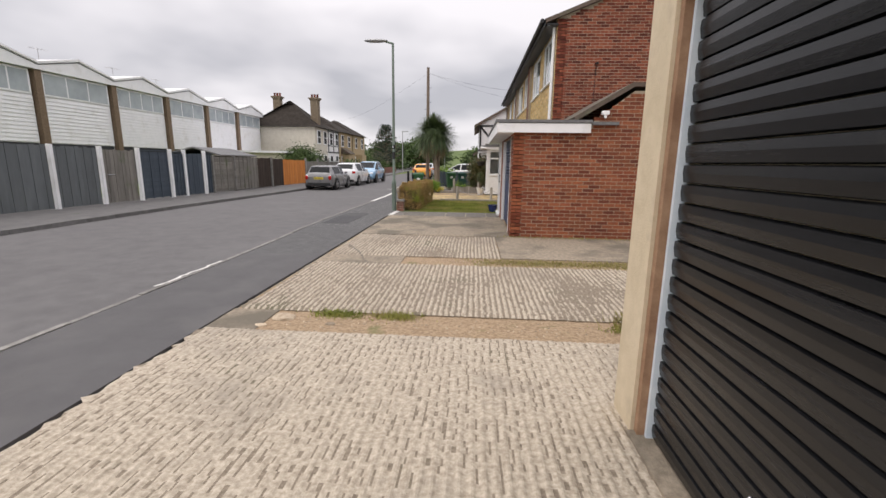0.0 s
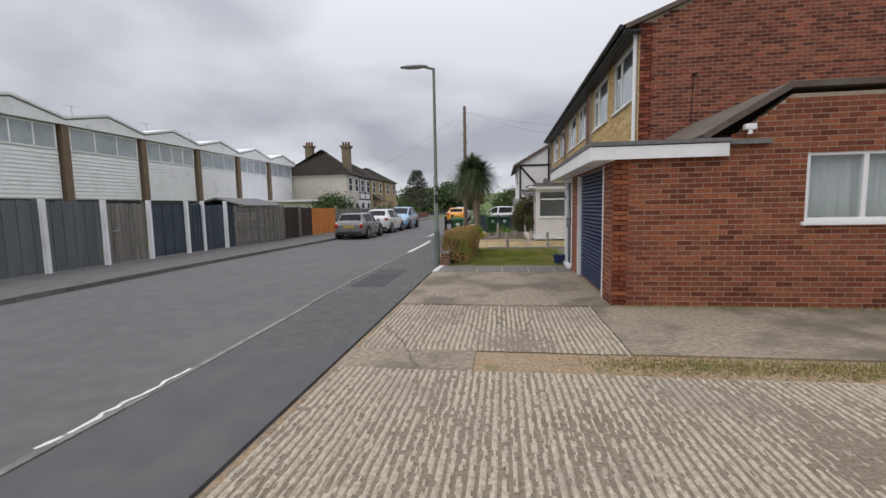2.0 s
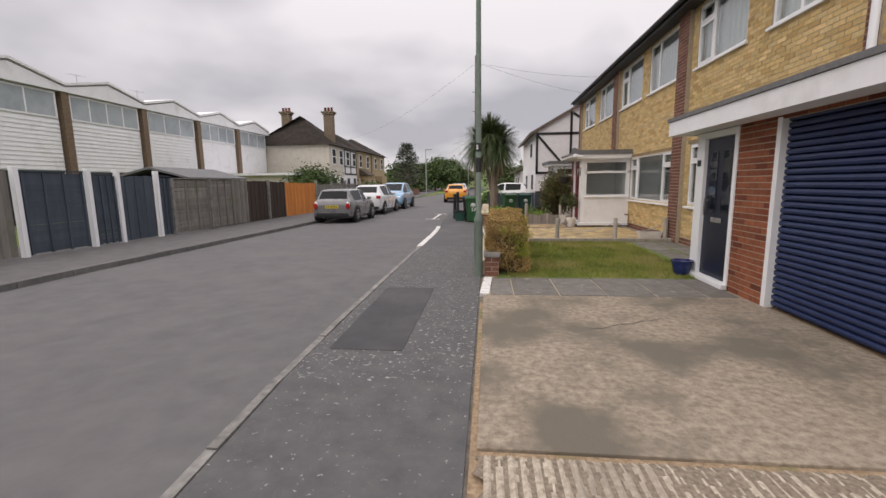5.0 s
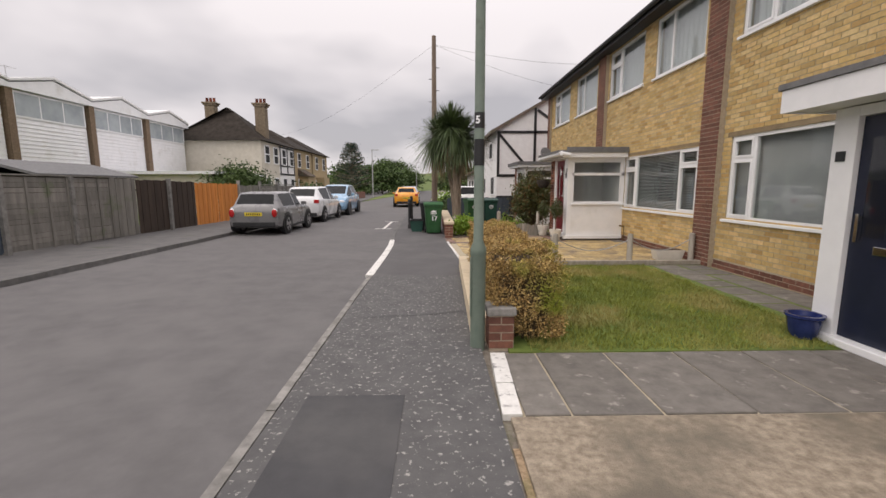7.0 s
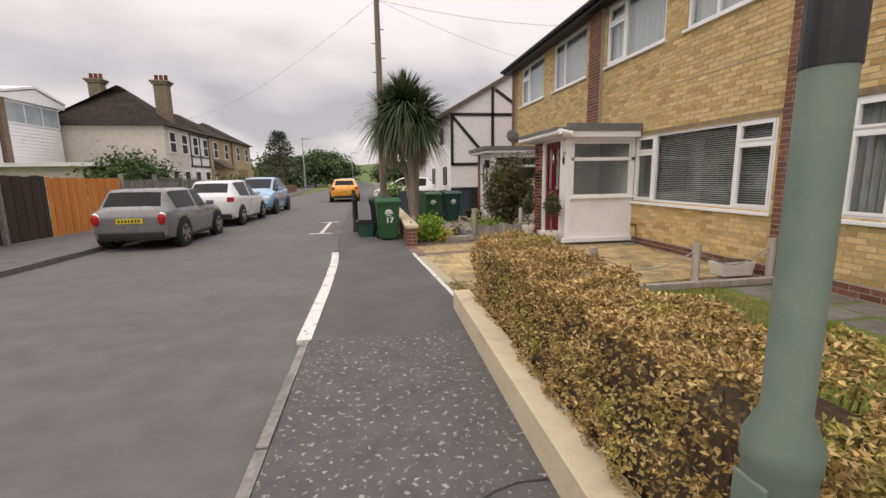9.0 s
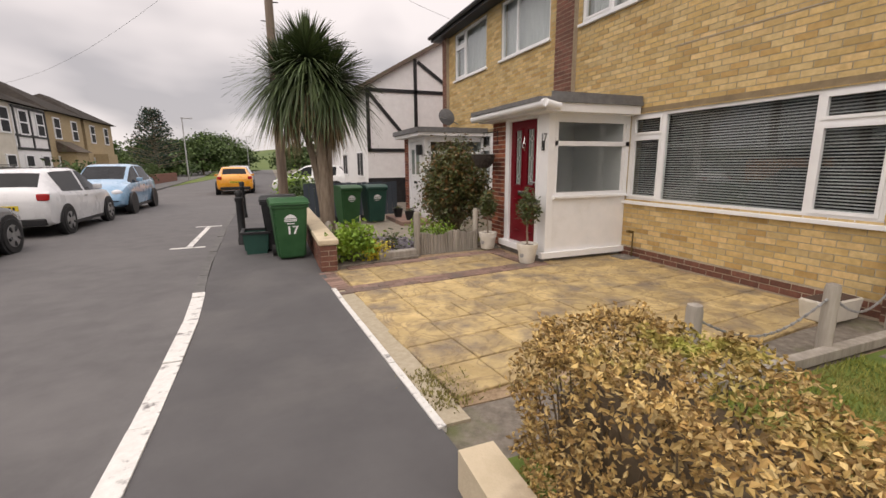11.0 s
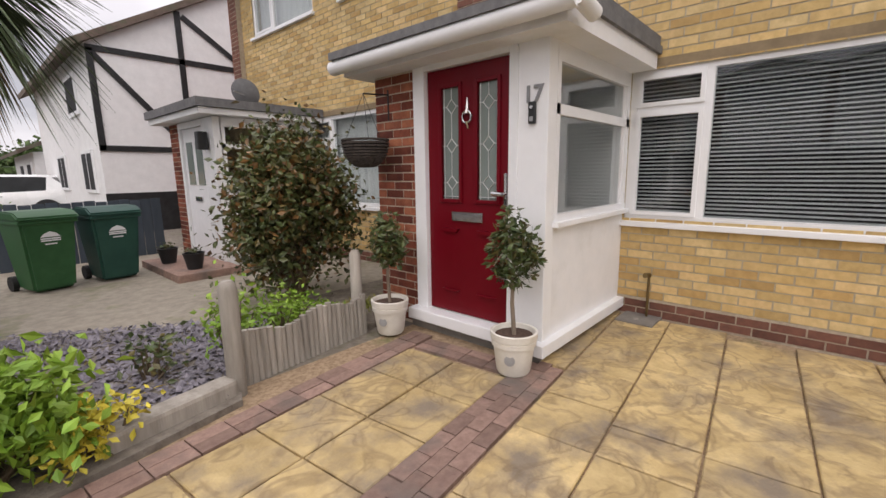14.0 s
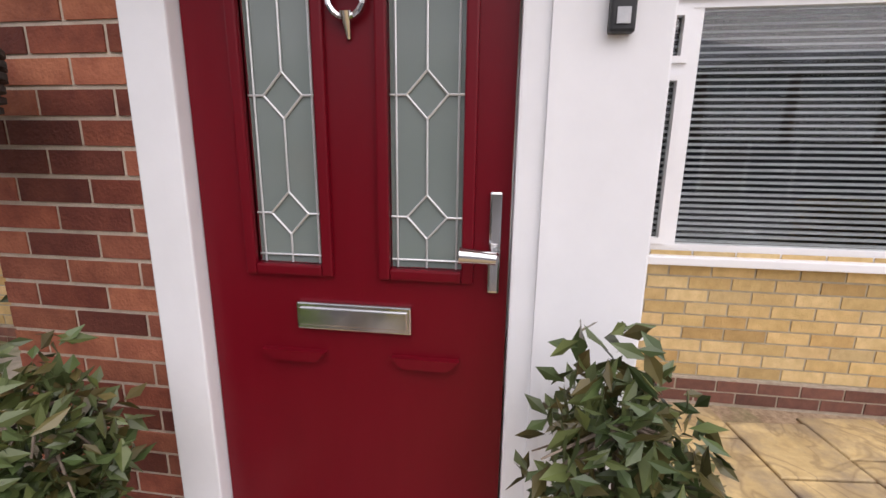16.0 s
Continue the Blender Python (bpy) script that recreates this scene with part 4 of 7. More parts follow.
while z < 2.3:
    bm = prism([(1.215, z), (1.19, z + 0.006), (1.182, z + 0.05), (1.184, z + 0.086), (1.215, z + 0.092)], "y", 0.15, 2.57)
    part("panel", bm, BLACKDOOR, bd)
    z += 0.0945
part("side_guide", B((1.16, 1.215, 2.58, 2.605, 0, 2.35)), M("blue_grey_guide", (0.55, 0.64, 0.72), (0.68, 0.75, 0.8), 0.4), bd, "pale metal guide beside the door")
part("jamb", B((1.12, 1.218, 2.61, 2.655, 0, 2.35)), M("brown_timber_jamb", (0.22, 0.12, 0.07), (0.38, 0.24, 0.15), 0.8), bd, "brown timber jamb")
part("handle", tube((1.18, 1.62, 0.42), (1.12, 1.62, 0.42), 0.015, bm=tube((1.12, 1.57, 0.42), (1.12, 1.67, 0.42), 0.012)), CHROME, bd, smooth=True)
solid("threshold", B((1.08, 1.24, 0.1, 2.66, -0.1, 0.02), bevel=0.006), CONC2, "mossy concrete threshold", "step")

snl = thing("security_light", "small white sensor light on the garage gable", "lamp", (GX + 1.78, GY - 0.06, 2.5))
part("housing", B((GX + 1.70, GX + 1.84, GY - 0.13, GY - 0.02, 2.5, 2.58), bevel=0.015), WHITE, snl)
part("sensor", tube((GX + 1.77, GY - 0.09, 2.44), (GX + 1.77, GY - 0.09, 2.5), 0.03), WHITE, snl, smooth=True)
alb = thing("wall_vent_pipe", "small dark overflow pipe on the gable wall", "pipe", (3.35, Y0 - 0.05, 4.2))
part("pipe", tube((3.35, Y0, 4.2), (3.35, Y0 - 0.16, 4.18), 0.03), DARKPL, alb, smooth=True)
part("cable", tube((3.33, Y0 - 0.012, 3.0), (3.35, Y0 - 0.012, 4.15), 0.008, seg=6), DARKPL, alb)

# ---- front porch, number seventeen ----
PX = 0.76
TP = face_x(PX, 23.45)


def PU(y):
    return 23.45 - y


porch = thing("porch", "white panelled porch with brick pier and flat felt roof", "porch", (1.5, 22.5, 0), kind="structure")
part("corner_post", L(TP, (PU(21.93), PU(21.70), 0.0, 0.12, 0.06, 2.2), bevel=0.006), WHITE, porch)
part("pilaster", L(TP, (PU(21.945), PU(21.925), -0.012, 0.0, 0.06, 2.16)), WHITE, porch)
brk = part("brick_pier", L(TP, (0, PU(22.95), 0.03, 1.5, -0.1, 2.2)), LMORTAR, porch, "red-brown brick side wall")
bricks(Matrix.Translation((0.03, 0, 0)) @ TP, brk, PORCHBRICK, 0, PU(22.95), 0.0, 2.2, near=(0, 1, 0.0, 2.2))
# side wall towards the drive
TS = face_y(PX, 21.70)
part("side_panel", L(TS, (0.12, 1.51, 0.015, 0.05, 0.14, 0.98)), WPAINT, porch, "white lower panel")
sf = part("side_frame", L(TS, (0.12, 1.51, -0.005, 0.06, 0.98, 1.04), (0.12, 1.51, 0.0, 0.06, 1.72, 1.79), (0.12, 1.51, 0.0, 0.06, 2.06, 2.2), (0.12, 0.17, 0.0, 0.06, 1.04, 2.06), (1.44, 1.51, 0.0, 0.06, 1.04, 2.06)), WHITE, porch)
for a, b in ((1.04, 1.72), (1.79, 2.06)):
    g = part("side_pane", L(TS, (0.165, 1.445, 0.028, 0.034, a - 0.005, b + 0.005)), GLASS, porch)
    g.visible_shadow = False
part("sill", L(TS, (0.1, 1.51, -0.045, 0.02, 0.95, 0.99), bevel=0.006), WHITE, porch)
part("base_trim", L(TS, (-0.08, 1.51, -0.05, 0.04, 0.05, 0.14), bevel=0.006), WHITE, porch)
part("base", B((PX + 0.02, 2.25, 21.73, 22.95, -0.1, 0.06)), GREYSLAB, porch)
part("inner_wall", B((2.15, 2.2, 21.72, 22.94, 0.06, 2.2), (0.92, 2.15, 22.9, 22.945, 0.06, 2.2)), RENDER, porch)
rf = part("porch_roof", B((PX - 0.34, 2.26, 21.46, 23.62, 2.30, 2.36)), FELT, porch, "grey felt roof")
part("roof_edge", B((PX - 0.2, 2.24, 21.49, 23.6, 2.18, 2.30)), WPAINT, porch, "white roof edge board")
part("felt_upstand", B((PX - 0.1, 2.25, 21.475, 21.53, 2.36, 2.44), (1.3, 2.25, 21.53, 23.6, 2.36, 2.41)), FELT, porch)
gut = bmesh.new()
tube((PX - 0.27, 21.40, 2.27), (PX - 0.27, 23.66, 2.25), 0.06, seg=14, bm=gut)
tube((PX - 0.27, 21.40, 2.27), (PX - 0.05, 21.40, 2.23), 0.05, seg=12, bm=gut)
part("gutter", gut, WHITE, porch, "white rounded gutter", smooth=True)

fd = thing("door_2", "crimson composite front door with two leaded glass panels", "door", (PX, 22.42, 0.1), kind="structure")
part("door_frame", L(TP, (PU(22.945), PU(22.82), 0.0, 0.11, 0.1, 2.2), (PU(22.005), PU(21.94), 0.0, 0.11, 0.1, 2.2), (PU(22.82), PU(22.005), 0.0, 0.11, 2.14, 2.2), bevel=0.006), WHITE, fd)
part("door_sill", L(TP, (PU(22.98), PU(21.9), -0.09, 0.11, 0.07, 0.17), bevel=0.012), WHITE, fd)
part("step", L(TP, (PU(23.0), PU(21.7), -0.02, 0.1, -0.02, 0.066)), GREYSLAB, fd)
GL = [(22.665, 22.485), (22.305, 22.125)]
a0, a1, zl, zh = PU(22.815), PU(22.01), 0.18, 2.135
gs_ = [(PU(p), PU(q), 1.13, 1.99) for p, q in GL]
leaf = part("door_leaf", wall_bm(Matrix.Translation((0.045, 0, 0)) @ TP, 1.5, zl, zh, 0.045, gs_ + [(0, a0, 0, 3), (a1, 1.5, 0, 3)]), RED, fd, "crimson door leaf")
for u0, u1, c, d in gs_:
    g = part("leaded_glass", L(TP, (u0, u1, 0.062, 0.07, c, d)), FROST, leaf)
    m = 0.03
    bead = L(TP, (u0 - m, u0, 0.03, 0.06, c - m, d + m), (u1, u1 + m, 0.03, 0.06, c - m, d + m), (u0, u1, 0.03, 0.06, c - m, c), (u0, u1, 0.03, 0.06, d, d + m), bevel=0.006)
    part("glazing_bead", bead, RED, leaf)
    mid, hw = (u0 + u1) / 2, 0.05
    lead = bmesh.new()

    def came(p, q):
        tube(TP @ Vector((p[0], 0.058, p[1])), TP @ Vector((q[0], 0.058, q[1])), 0.003, seg=6, bm=lead)
    for k in (0, 1):
        came((u0 + 0.015 + k * (u1 - u0 - 0.03), c), (u0 + 0.015 + k * (u1 - u0 - 0.03), d))
    cs = [c + 0.13, c + 0.42, c + 0.72]
    prev = c
    for zc in cs:
        came((mid, prev), (mid, zc - 0.055))
        for s, t in ((-1, 1), (1, 1), (-1, -1), (1, -1)):
            came((mid + s * hw, zc), (mid, zc + t * 0.055))
        came((u0, zc), (mid - hw, zc))
        came((mid + hw, zc), (u1, zc))
        prev = zc + 0.055
    came((mid, prev), (mid, d))
    came((u0, c + 0.02), (u1, c + 0.02))
    part("lead_pattern", lead, LEADING, leaf, "silver leading")


def moulding(a, b, lo, hi):
    """A sloping trapezium bar that edges a door panel."""
    bm = prism([(a, hi), (b, hi), (b - 0.03, lo), (a + 0.03, lo)], "y", 0.024, 0.05)
    bm.transform(TP)
    return bm


for p, q in GL:
    for z0_, z1_ in ((0.86, 0.89), (0.36, 0.375)):
        part("moulding", moulding(PU(p), PU(q), z0_, z1_), RED, leaf)
lb = part("letterbox", L(TP, (PU(22.56), PU(22.25), 0.028, 0.046, 0.955, 1.03), bevel=0.005), CHROME, leaf)
part("flap", L(TP, (PU(22.55), PU(22.26), 0.022, 0.032, 0.968, 1.017), bevel=0.003), CHROME, lb)
part("handle_plate", L(TP, (PU(22.06), PU(22.03), 0.03, 0.046, 1.08, 1.33), bevel=0.006), CHROME, leaf)
lev = bmesh.new()
tube(TP @ Vector((PU(22.045), 0.04, 1.18)), TP @ Vector((PU(22.045), -0.02, 1.18)), 0.012, bm=lev)
tube(TP @ Vector((PU(22.04), -0.02, 1.18)), TP @ Vector((PU(22.125), -0.022, 1.185)), 0.015, 0.02, bm=lev)
part("lever", lev, CHROME, leaf, smooth=True)
kn = bmesh.new()
kz, ku = 1.755, PU(22.395)
tube(TP @ Vector((ku, 0.045, kz + 0.1)), TP @ Vector((ku, 0.02, kz + 0.02)), 0.012, 0.02, bm=kn)
tube(TP @ Vector((ku, 0.03, kz + 0.14)), TP @ Vector((ku, 0.03, kz + 0.06)), 0.004, 0.016, bm=kn)
for i in range(16):
    t0, t1 = 2 * math.pi * i / 16, 2 * math.pi * (i + 1) / 16
    tube(TP @ Vector((ku + 0.042 * math.sin(t0), 0.025, kz + 0.045 * math.cos(t0))), TP @ Vector((ku + 0.042 * math.sin(t1), 0.025, kz + 0.045 * math.cos(t1))), 0.008, seg=8, bm=kn)
tube(TP @ Vector((ku, 0.04, kz - 0.085)), TP @ Vector((ku, 0.02, kz - 0.03)), 0.006, 0.014, bm=kn)
part("knocker", kn, CHROME, leaf, smooth=True)

num = thing("house_number", "silver numerals 17 on the white porch post", "number", (PX - 0.01, 21.81, 1.88))
NM = TP @ Matrix.Translation((PU(21.81), -0.006, 1.84)) @ pose(0, 0, 0, 90, 0, 0)
text("numeral", "17", 0.15, M("grey_numeral", (0.22, 0.22, 0.22), (0.3, 0.3, 0.3), 0.4, metal=0.5), num, NM, 0.004)
bell = thing("doorbell", "black video doorbell on the white porch post", "doorbell", (PX - 0.01, 21.81, 1.6))
bb = part("body", L(TP, (PU(21.835), PU(21.785), -0.028, -0.001, 1.655, 1.795), bevel=0.006), BLACK, bell)
part("button", L(TP, (PU(21.823), PU(21.797), -0.031, -0.029, 1.67, 1.70)), STEEL, bell)
part("lens", tube(TP @ Vector((PU(21.81), -0.03, 1.76)), TP @ Vector((PU(21.81), -0.033, 1.76)), 0.012), CHROME, bell)

hb = thing("hanging_basket", "empty dark wicker hanging basket on the brick pier", "basket", (PX - 0.28, 23.25, 1.4))
bk = bmesh.new()
bc = Vector((PX - 0.25, 23.28, 1.62))
for k in range(13):
    f = k / 12
    r = 0.19 * math.cos(f * 1.25) + 0.004
    for i in range(28):
        t0, t1 = 2 * math.pi * i / 28, 2 * math.pi * (i + 1) / 28
        w0, w1 = 0.006 * math.sin(i * math.pi + k), 0.006 * math.sin((i + 1) * math.pi + k)
        tube(bc + Vector(((r + w0) * math.cos(t0), (r + w0) * math.sin(t0), -0.22 * math.sin(f * 1.4))), bc + Vector(((r + w1) * math.cos(t1), (r + w1) * math.sin(t1), -0.22 * math.sin(f * 1.4))), 0.011, seg=5, bm=bk)
part("basket_weave", bk, WICKER, hb)
part("liner", lathe([(0.05, -0.2), (0.14, -0.13), (0.175, -0.03), (0.16, -0.03), (0.12, -0.1)], c=bc), DARKPL, hb)
br = bmesh.new()
tube((PX + 0.03, 23.28, 2.02), (PX - 0.25, 23.28, 2.0), 0.007, bm=br)
tube((PX + 0.025, 23.28, 2.06), (PX + 0.025, 23.28, 1.8), 0.008, bm=br)
for a in (0, 2.1, 4.2):
    tube((PX - 0.25, 23.28, 2.0), bc + Vector((0.18 * math.cos(a), 0.18 * math.sin(a), 0)), 0.0025, seg=5, bm=br)
part("bracket", br, BLACK, hb)


# ---- paved drive of number seventeen ----
drive = solid("drive", B((-2.40, 2.26, 18.55, 23.0, -0.2, -0.022)), DIRT, "sandy joints under the paved drive", "ground")
rng = random.Random(5)
meshes = {}


def slab(w, l, mat, name, x, y, z=0.0, parent=None, h=0.03):
    key = (round(w, 2), round(l, 2), mat.name)
    if key not in meshes:
        bm = bmesh.new()
        box(bm, -w / 2, w / 2, -l / 2, l / 2, -h, 0)
        if mat is YSLAB or mat is GREYSLAB:
            bmesh.ops.bevel(bm, geom=[e for e in bm.edges if all(abs(v.co.z) < 1e-6 for v in e.verts)], offset=0.006, segments=1, affect="EDGES")
        meshes[key] = mesh_of(name, bm, mat)
    ob = new(name, meshes[key])
    ob.parent = parent
    ob.location = (x, y, z + rng.uniform(-0.003, 0.003))
    ob.rotation_euler = (rng.uniform(-0.006, 0.006), rng.uniform(-0.006, 0.006), rng.uniform(-0.004, 0.004))
    return ob


P, J, TURN = 0.43, 0.012, math.atan(0.1)


def lay(w, l, mat, name, u, v, parent):
    """Lays a slab in the drive's own grid, which runs slightly askew to the street."""
    c_, s_ = math.cos(TURN), math.sin(TURN)
    ob = slab(w, l, mat, name, -2.2 + u * c_ - v * s_, 21.5 + u * s_ + v * c_, parent=parent)
    ob.rotation_euler.z += TURN
    return ob


def wall_u(v):
    return 4.42 + 0.1 * v


for j in range(8):
    v = -0.29 - P * (j + 0.5)
    u = drive_kerb(21.5 + v) + 0.2 + 2.2 + 0.0995 * v + rng.uniform(-0.03, 0.05)
    while u < wall_u(v) - 0.12:
        w = min(rng.choice((P, P, P, 0.6, 0.3)), wall_u(v) - u)
        wy = 21.5 + u * 0.1 + v
        if wy > 18.5 and not (j == 6 and u < 0.35):
            lay(w - J, P - J, YSLAB, "paving_slab", u + w / 2, v, drive)
        u += w
u = 2.95
while u < 4.3:  # the strip beside the porch
    w = min(P, 4.44 - u)
    lay(w - J, 0.25, YSLAB, "paving_slab", u + w / 2, -0.15, drive)
    u += w
for i in range(6):
    for j in range(2):
        lay(P - J, 0.42 - J, YSLAB, "paving_slab", 0.24 + P * i, 0.21 + 0.42 * j, drive)
u = -0.2
while u < 2.8:
    for j, v in enumerate((-0.232, -0.138, -0.045)):
        lay(0.2, 0.09, PAVER, "paver", u + 0.1 + (0.1 if j % 2 else 0), v, drive)
    if u > 0.1:
        for v in (0.90, 1.0):
            lay(0.2, 0.096, PAVER, "paver", u + 0.1, v, drive)
    u += 0.208
for i in range(8):
    lay(0.096, 0.2, PAVER, "paver", 2.70 + 0.104 * (i % 2), 0.1 + 0.208 * (i // 2), drive)
    lay(0.2, 0.096, PAVER, "paver", -0.12, 0.06 + 0.104 * i, drive)
solid("drive_edge", prism([(-2.39, 21.42), (-2.19, 18.4), (-2.02, 18.4), (-2.2, 21.42)], "z", -0.15, -0.010), MORTAR, "crumbling concrete haunch along the drive edge", "concrete slab")
kerb_row("kerb_drive", drive_kerb, 18.35, 21.45, 0.05, -0.1, 0.012, LINE, "thin white kerb edging along the drive")
tufts("weeds", [(-2.05, 18.6 + 0.1 * i, -0.01) for i in range(5)] + [(-1.4, 18.6, -0.02), (-0.8, 18.6, -0.02)], 900, 0.03, MOSS, "weeds in the drive edge", 31, 0.1)
hyd = solid("drain_cover", B((1.95, 2.3, 21.3, 21.62, -0.05, 0.012), bevel=0.006), GREYSLAB, "small concrete gully cover by the wall", "drain cover")
tap = thing("outside_tap", "small outside tap on a pipe by the porch", "tap", (2.2, 21.45, 0))
tp = bmesh.new()
tube((2.2, 21.42, 0.0), (2.2, 21.42, 0.4), 0.012, bm=tp)
tube((2.2, 21.42, 0.4), (2.08, 21.42, 0.42), 0.022, bm=tp)
part("pipe", tp, M("tarnished_brass", (0.10, 0.07, 0.03), (0.2, 0.14, 0.06), 0.5, metal=0.6), tap, smooth=True)


def bay_tree(x, y, h, crown, seed, lean=0.0, label=""):
    t = thing("potted_tree", label, "plant", (x, y, 0), "clipped trees by the red door")
    r = random.Random(seed)
    pot = part("pot", lathe([(0.105, 0), (0.115, 0.02), (0.14, 0.2), (0.15, 0.2), (0.153, 0.235), (0.148, 0.24), (0.156, 0.245), (0.16, 0.29), (0.15, 0.295), (0.14, 0.29), (0.13, 0.255)], 32, c=(x, y, 0)), POT, t, "ribbed cream pot", smooth=True)
    part("emblem", tube((x - 0.118, y - 0.045, 0.125), (x - 0.126, y - 0.048, 0.126), 0.035, seg=16), STEEL, pot, "faint grey tree emblem")
    part("soil", tube((x, y, 0.2), (x, y, 0.262), 0.128, 0.13, seg=20), SOIL, t)
    tr = bmesh.new()
    p = Vector((x, y, 0.25))
    for k in range(6):
        q = p + Vector((lean * 0.1 + r.gauss(0, 0.006), r.gauss(0, 0.008), (h - crown - 0.25) / 6 + 0.02))
        tube(p, q, 0.016 - 0.001 * k, 0.015 - 0.001 * k, seg=8, bm=tr)
        p = q
    c = Vector((p.x, p.y, h - crown))
    for k in range(16):
        d = Vector((r.gauss(0, 1), r.gauss(0, 1), r.gauss(0.4, 1))).normalized() * crown * r.uniform(0.5, 1.0)
        tube(p, c + d, 0.005, 0.002, seg=5, bm=tr)
    part("trunk", tr, BARK, t)
    pts = []
    for _ in range(820):
        d = Vector((r.gauss(0, 1), r.gauss(0, 1), r.gauss(0, 1.1))).normalized() * crown * r.uniform(0.25, 1.0) ** 0.6
        pts.append(c + Vector((d.x * 0.82, d.y * 0.82, d.z * 1.15)) + noise.noise_vector(d * 14) * 0.03)
    for _ in range(4):
        a, b_ = r.uniform(0, 6.28), crown * r.uniform(0.1, 0.5)
        for q in range(9):
            pts.append(c + Vector((b_ * math.cos(a), b_ * math.sin(a), crown * (0.9 + 0.07 * q))))
    part("crown", leaves("crown", pts, 0.027, BAY, r, 2.3), BAY, t)
    return t


bay_tree(0.50, 21.77, 1.02, 0.21, 3, 0.02, "clipped bay tree in a ribbed cream pot by the red door")
bay_tree(0.46, 22.98, 0.95, 0.18, 4, -0.02, "smaller bay tree in a ribbed cream pot by brick pier")

# log-roll edging, posts and bed
edge = thing("log_edging", "weathered half-round log roll edging along the bed", "edging", (-0.3, 23.02, 0))
r = random.Random(8)
n = 26
for i in range(n):
    x = -0.84 + (0.34 + 0.84) * i / (n - 1)
    hgt = 0.31 + r.uniform(-0.012, 0.012) + 0.03 * math.sin(i * 0.5)
    part("log", tube((x, 23.02 + 0.15 * (x + 0.84) + r.uniform(-0.006, 0.006), -0.05), (x + r.uniform(-0.012, 0.012), 23.03 + 0.15 * (x + 0.84), hgt), 0.027, 0.025, seg=8), OLDWOOD, edge)
pst = thing("timber_post", "short weathered round-topped timber post by the path", "post", (-0.86, 22.94, 0))
part("shaft", lathe([(0.056, -0.1), (0.056, 0.66), (0.048, 0.70), (0.03, 0.72)], 12, c=(-0.86, 22.94, 0)), OLDWOOD, pst, smooth=True)
pst2 = thing("timber_post", "weathered timber post beside the potted tree", "post", (0.40, 23.36, 0))
part("shaft", lathe([(0.05, -0.1), (0.05, 0.64), (0.03, 0.68)], 12, c=(0.40, 23.36, 0)), OLDWOOD, pst2, smooth=True)
pst3 = thing("timber_post", "weathered timber post behind the low wall", "post", (-2.12, 24.3, 0))
part("shaft", lathe([(0.055, -0.1), (0.055, 0.45), (0.03, 0.48)], 12, c=(-2.12, 24.2, 0)), OLDWOOD, pst3, smooth=True)
slp = thing("sleeper", "weathered grey timber sleeper edging the slate bed", "edging", (-1.45, 23.0, 0))
bm = B((-0.36, 0.36, -0.07, 0.07, 0, 0.13), bevel=0.025)
bm.transform(pose(-1.25, 22.86, -0.01, 0, 0, 10))
part("beam", bm, OLDWOOD, slp)
solid("garden_paving", B((-2.1, 2.25, 24.4, 29.4, -0.2, 0.0)), M("worn_block_paving", (0.25, 0.22, 0.18), (0.38, 0.34, 0.27), 0.92, 9.0, 0.5, 50, stain=(0.16, 0.17, 0.08), sscale=1.4, slo=0.56, shi=0.7), "worn mossy paving in the neighbouring front garden", "paving")
solid("bed", prism([(-2.22, 22.52), (-0.9, 22.78), (-0.8, 23.04), (0.42, 23.22), (2.25, 23.22), (2.25, 24.4), (-2.22, 24.4)], "z", -0.2, 0.02), BEDSOIL, "planting bed with bare soil", "ground")
chips_v, chips_f = [], []
r = random.Random(9)
for _ in range(4200):
    x, y = r.uniform(-2.05, -0.6) if r.random() < 0.75 else r.uniform(-0.6, 0.4), 0
    y = r.uniform(22.85 + (0.25 + 0.15 * (x + 0.95)) * (x > -0.95), 25.6 - max(0.0, x + 2.05) * 0.75)
    s, a = r.uniform(0.015, 0.045), r.uniform(0, 6.28)
    k, tl = len(chips_v), r.uniform(-0.02, 0.02)
    c_, s_ = math.cos(a) * s, math.sin(a) * s
    chips_v += [(x - c_, y - s_, 0.028 + tl), (x + s_ * 0.6, y - c_ * 0.6, 0.03), (x + c_, y + s_, 0.04 - tl), (x - s_ * 0.6, y + c_ * 0.6, 0.03)]
    chips_f.append((k, k + 1, k + 2, k + 3))
tagged(new("slate_chippings", cloud_mesh("slate_chippings", chips_v, chips_f, SLATE)), "purple-grey slate chippings over the bed", "chippings", kind="stuff")

lw = thing("garden_wall", "low brick garden wall with worn sandy coping", "wall", (-2.3, 25, 0), kind="structure")
lwm = part("wall_core", B((-2.45, -2.23, 22.38, 28.5, -0.1, 0.37)), DMORTAR, lw)
bricks(face_y(-2.45, 22.38), lwm, BBRICK, 0, 0.22, 0.0, 0.37, near=(0, 1, 0, 1))
bricks(face_x(-2.45, 28.5), lwm, BBRICK, 0, 6.12, 0.0, 0.37)
part("coping", B((-2.48, -2.20, 22.35, 25.6, 0.375, 0.45), (-2.48, -2.20, 25.61, 28.5, 0.375, 0.45), bevel=0.02), BEIGE, lw, "worn sandy coping")


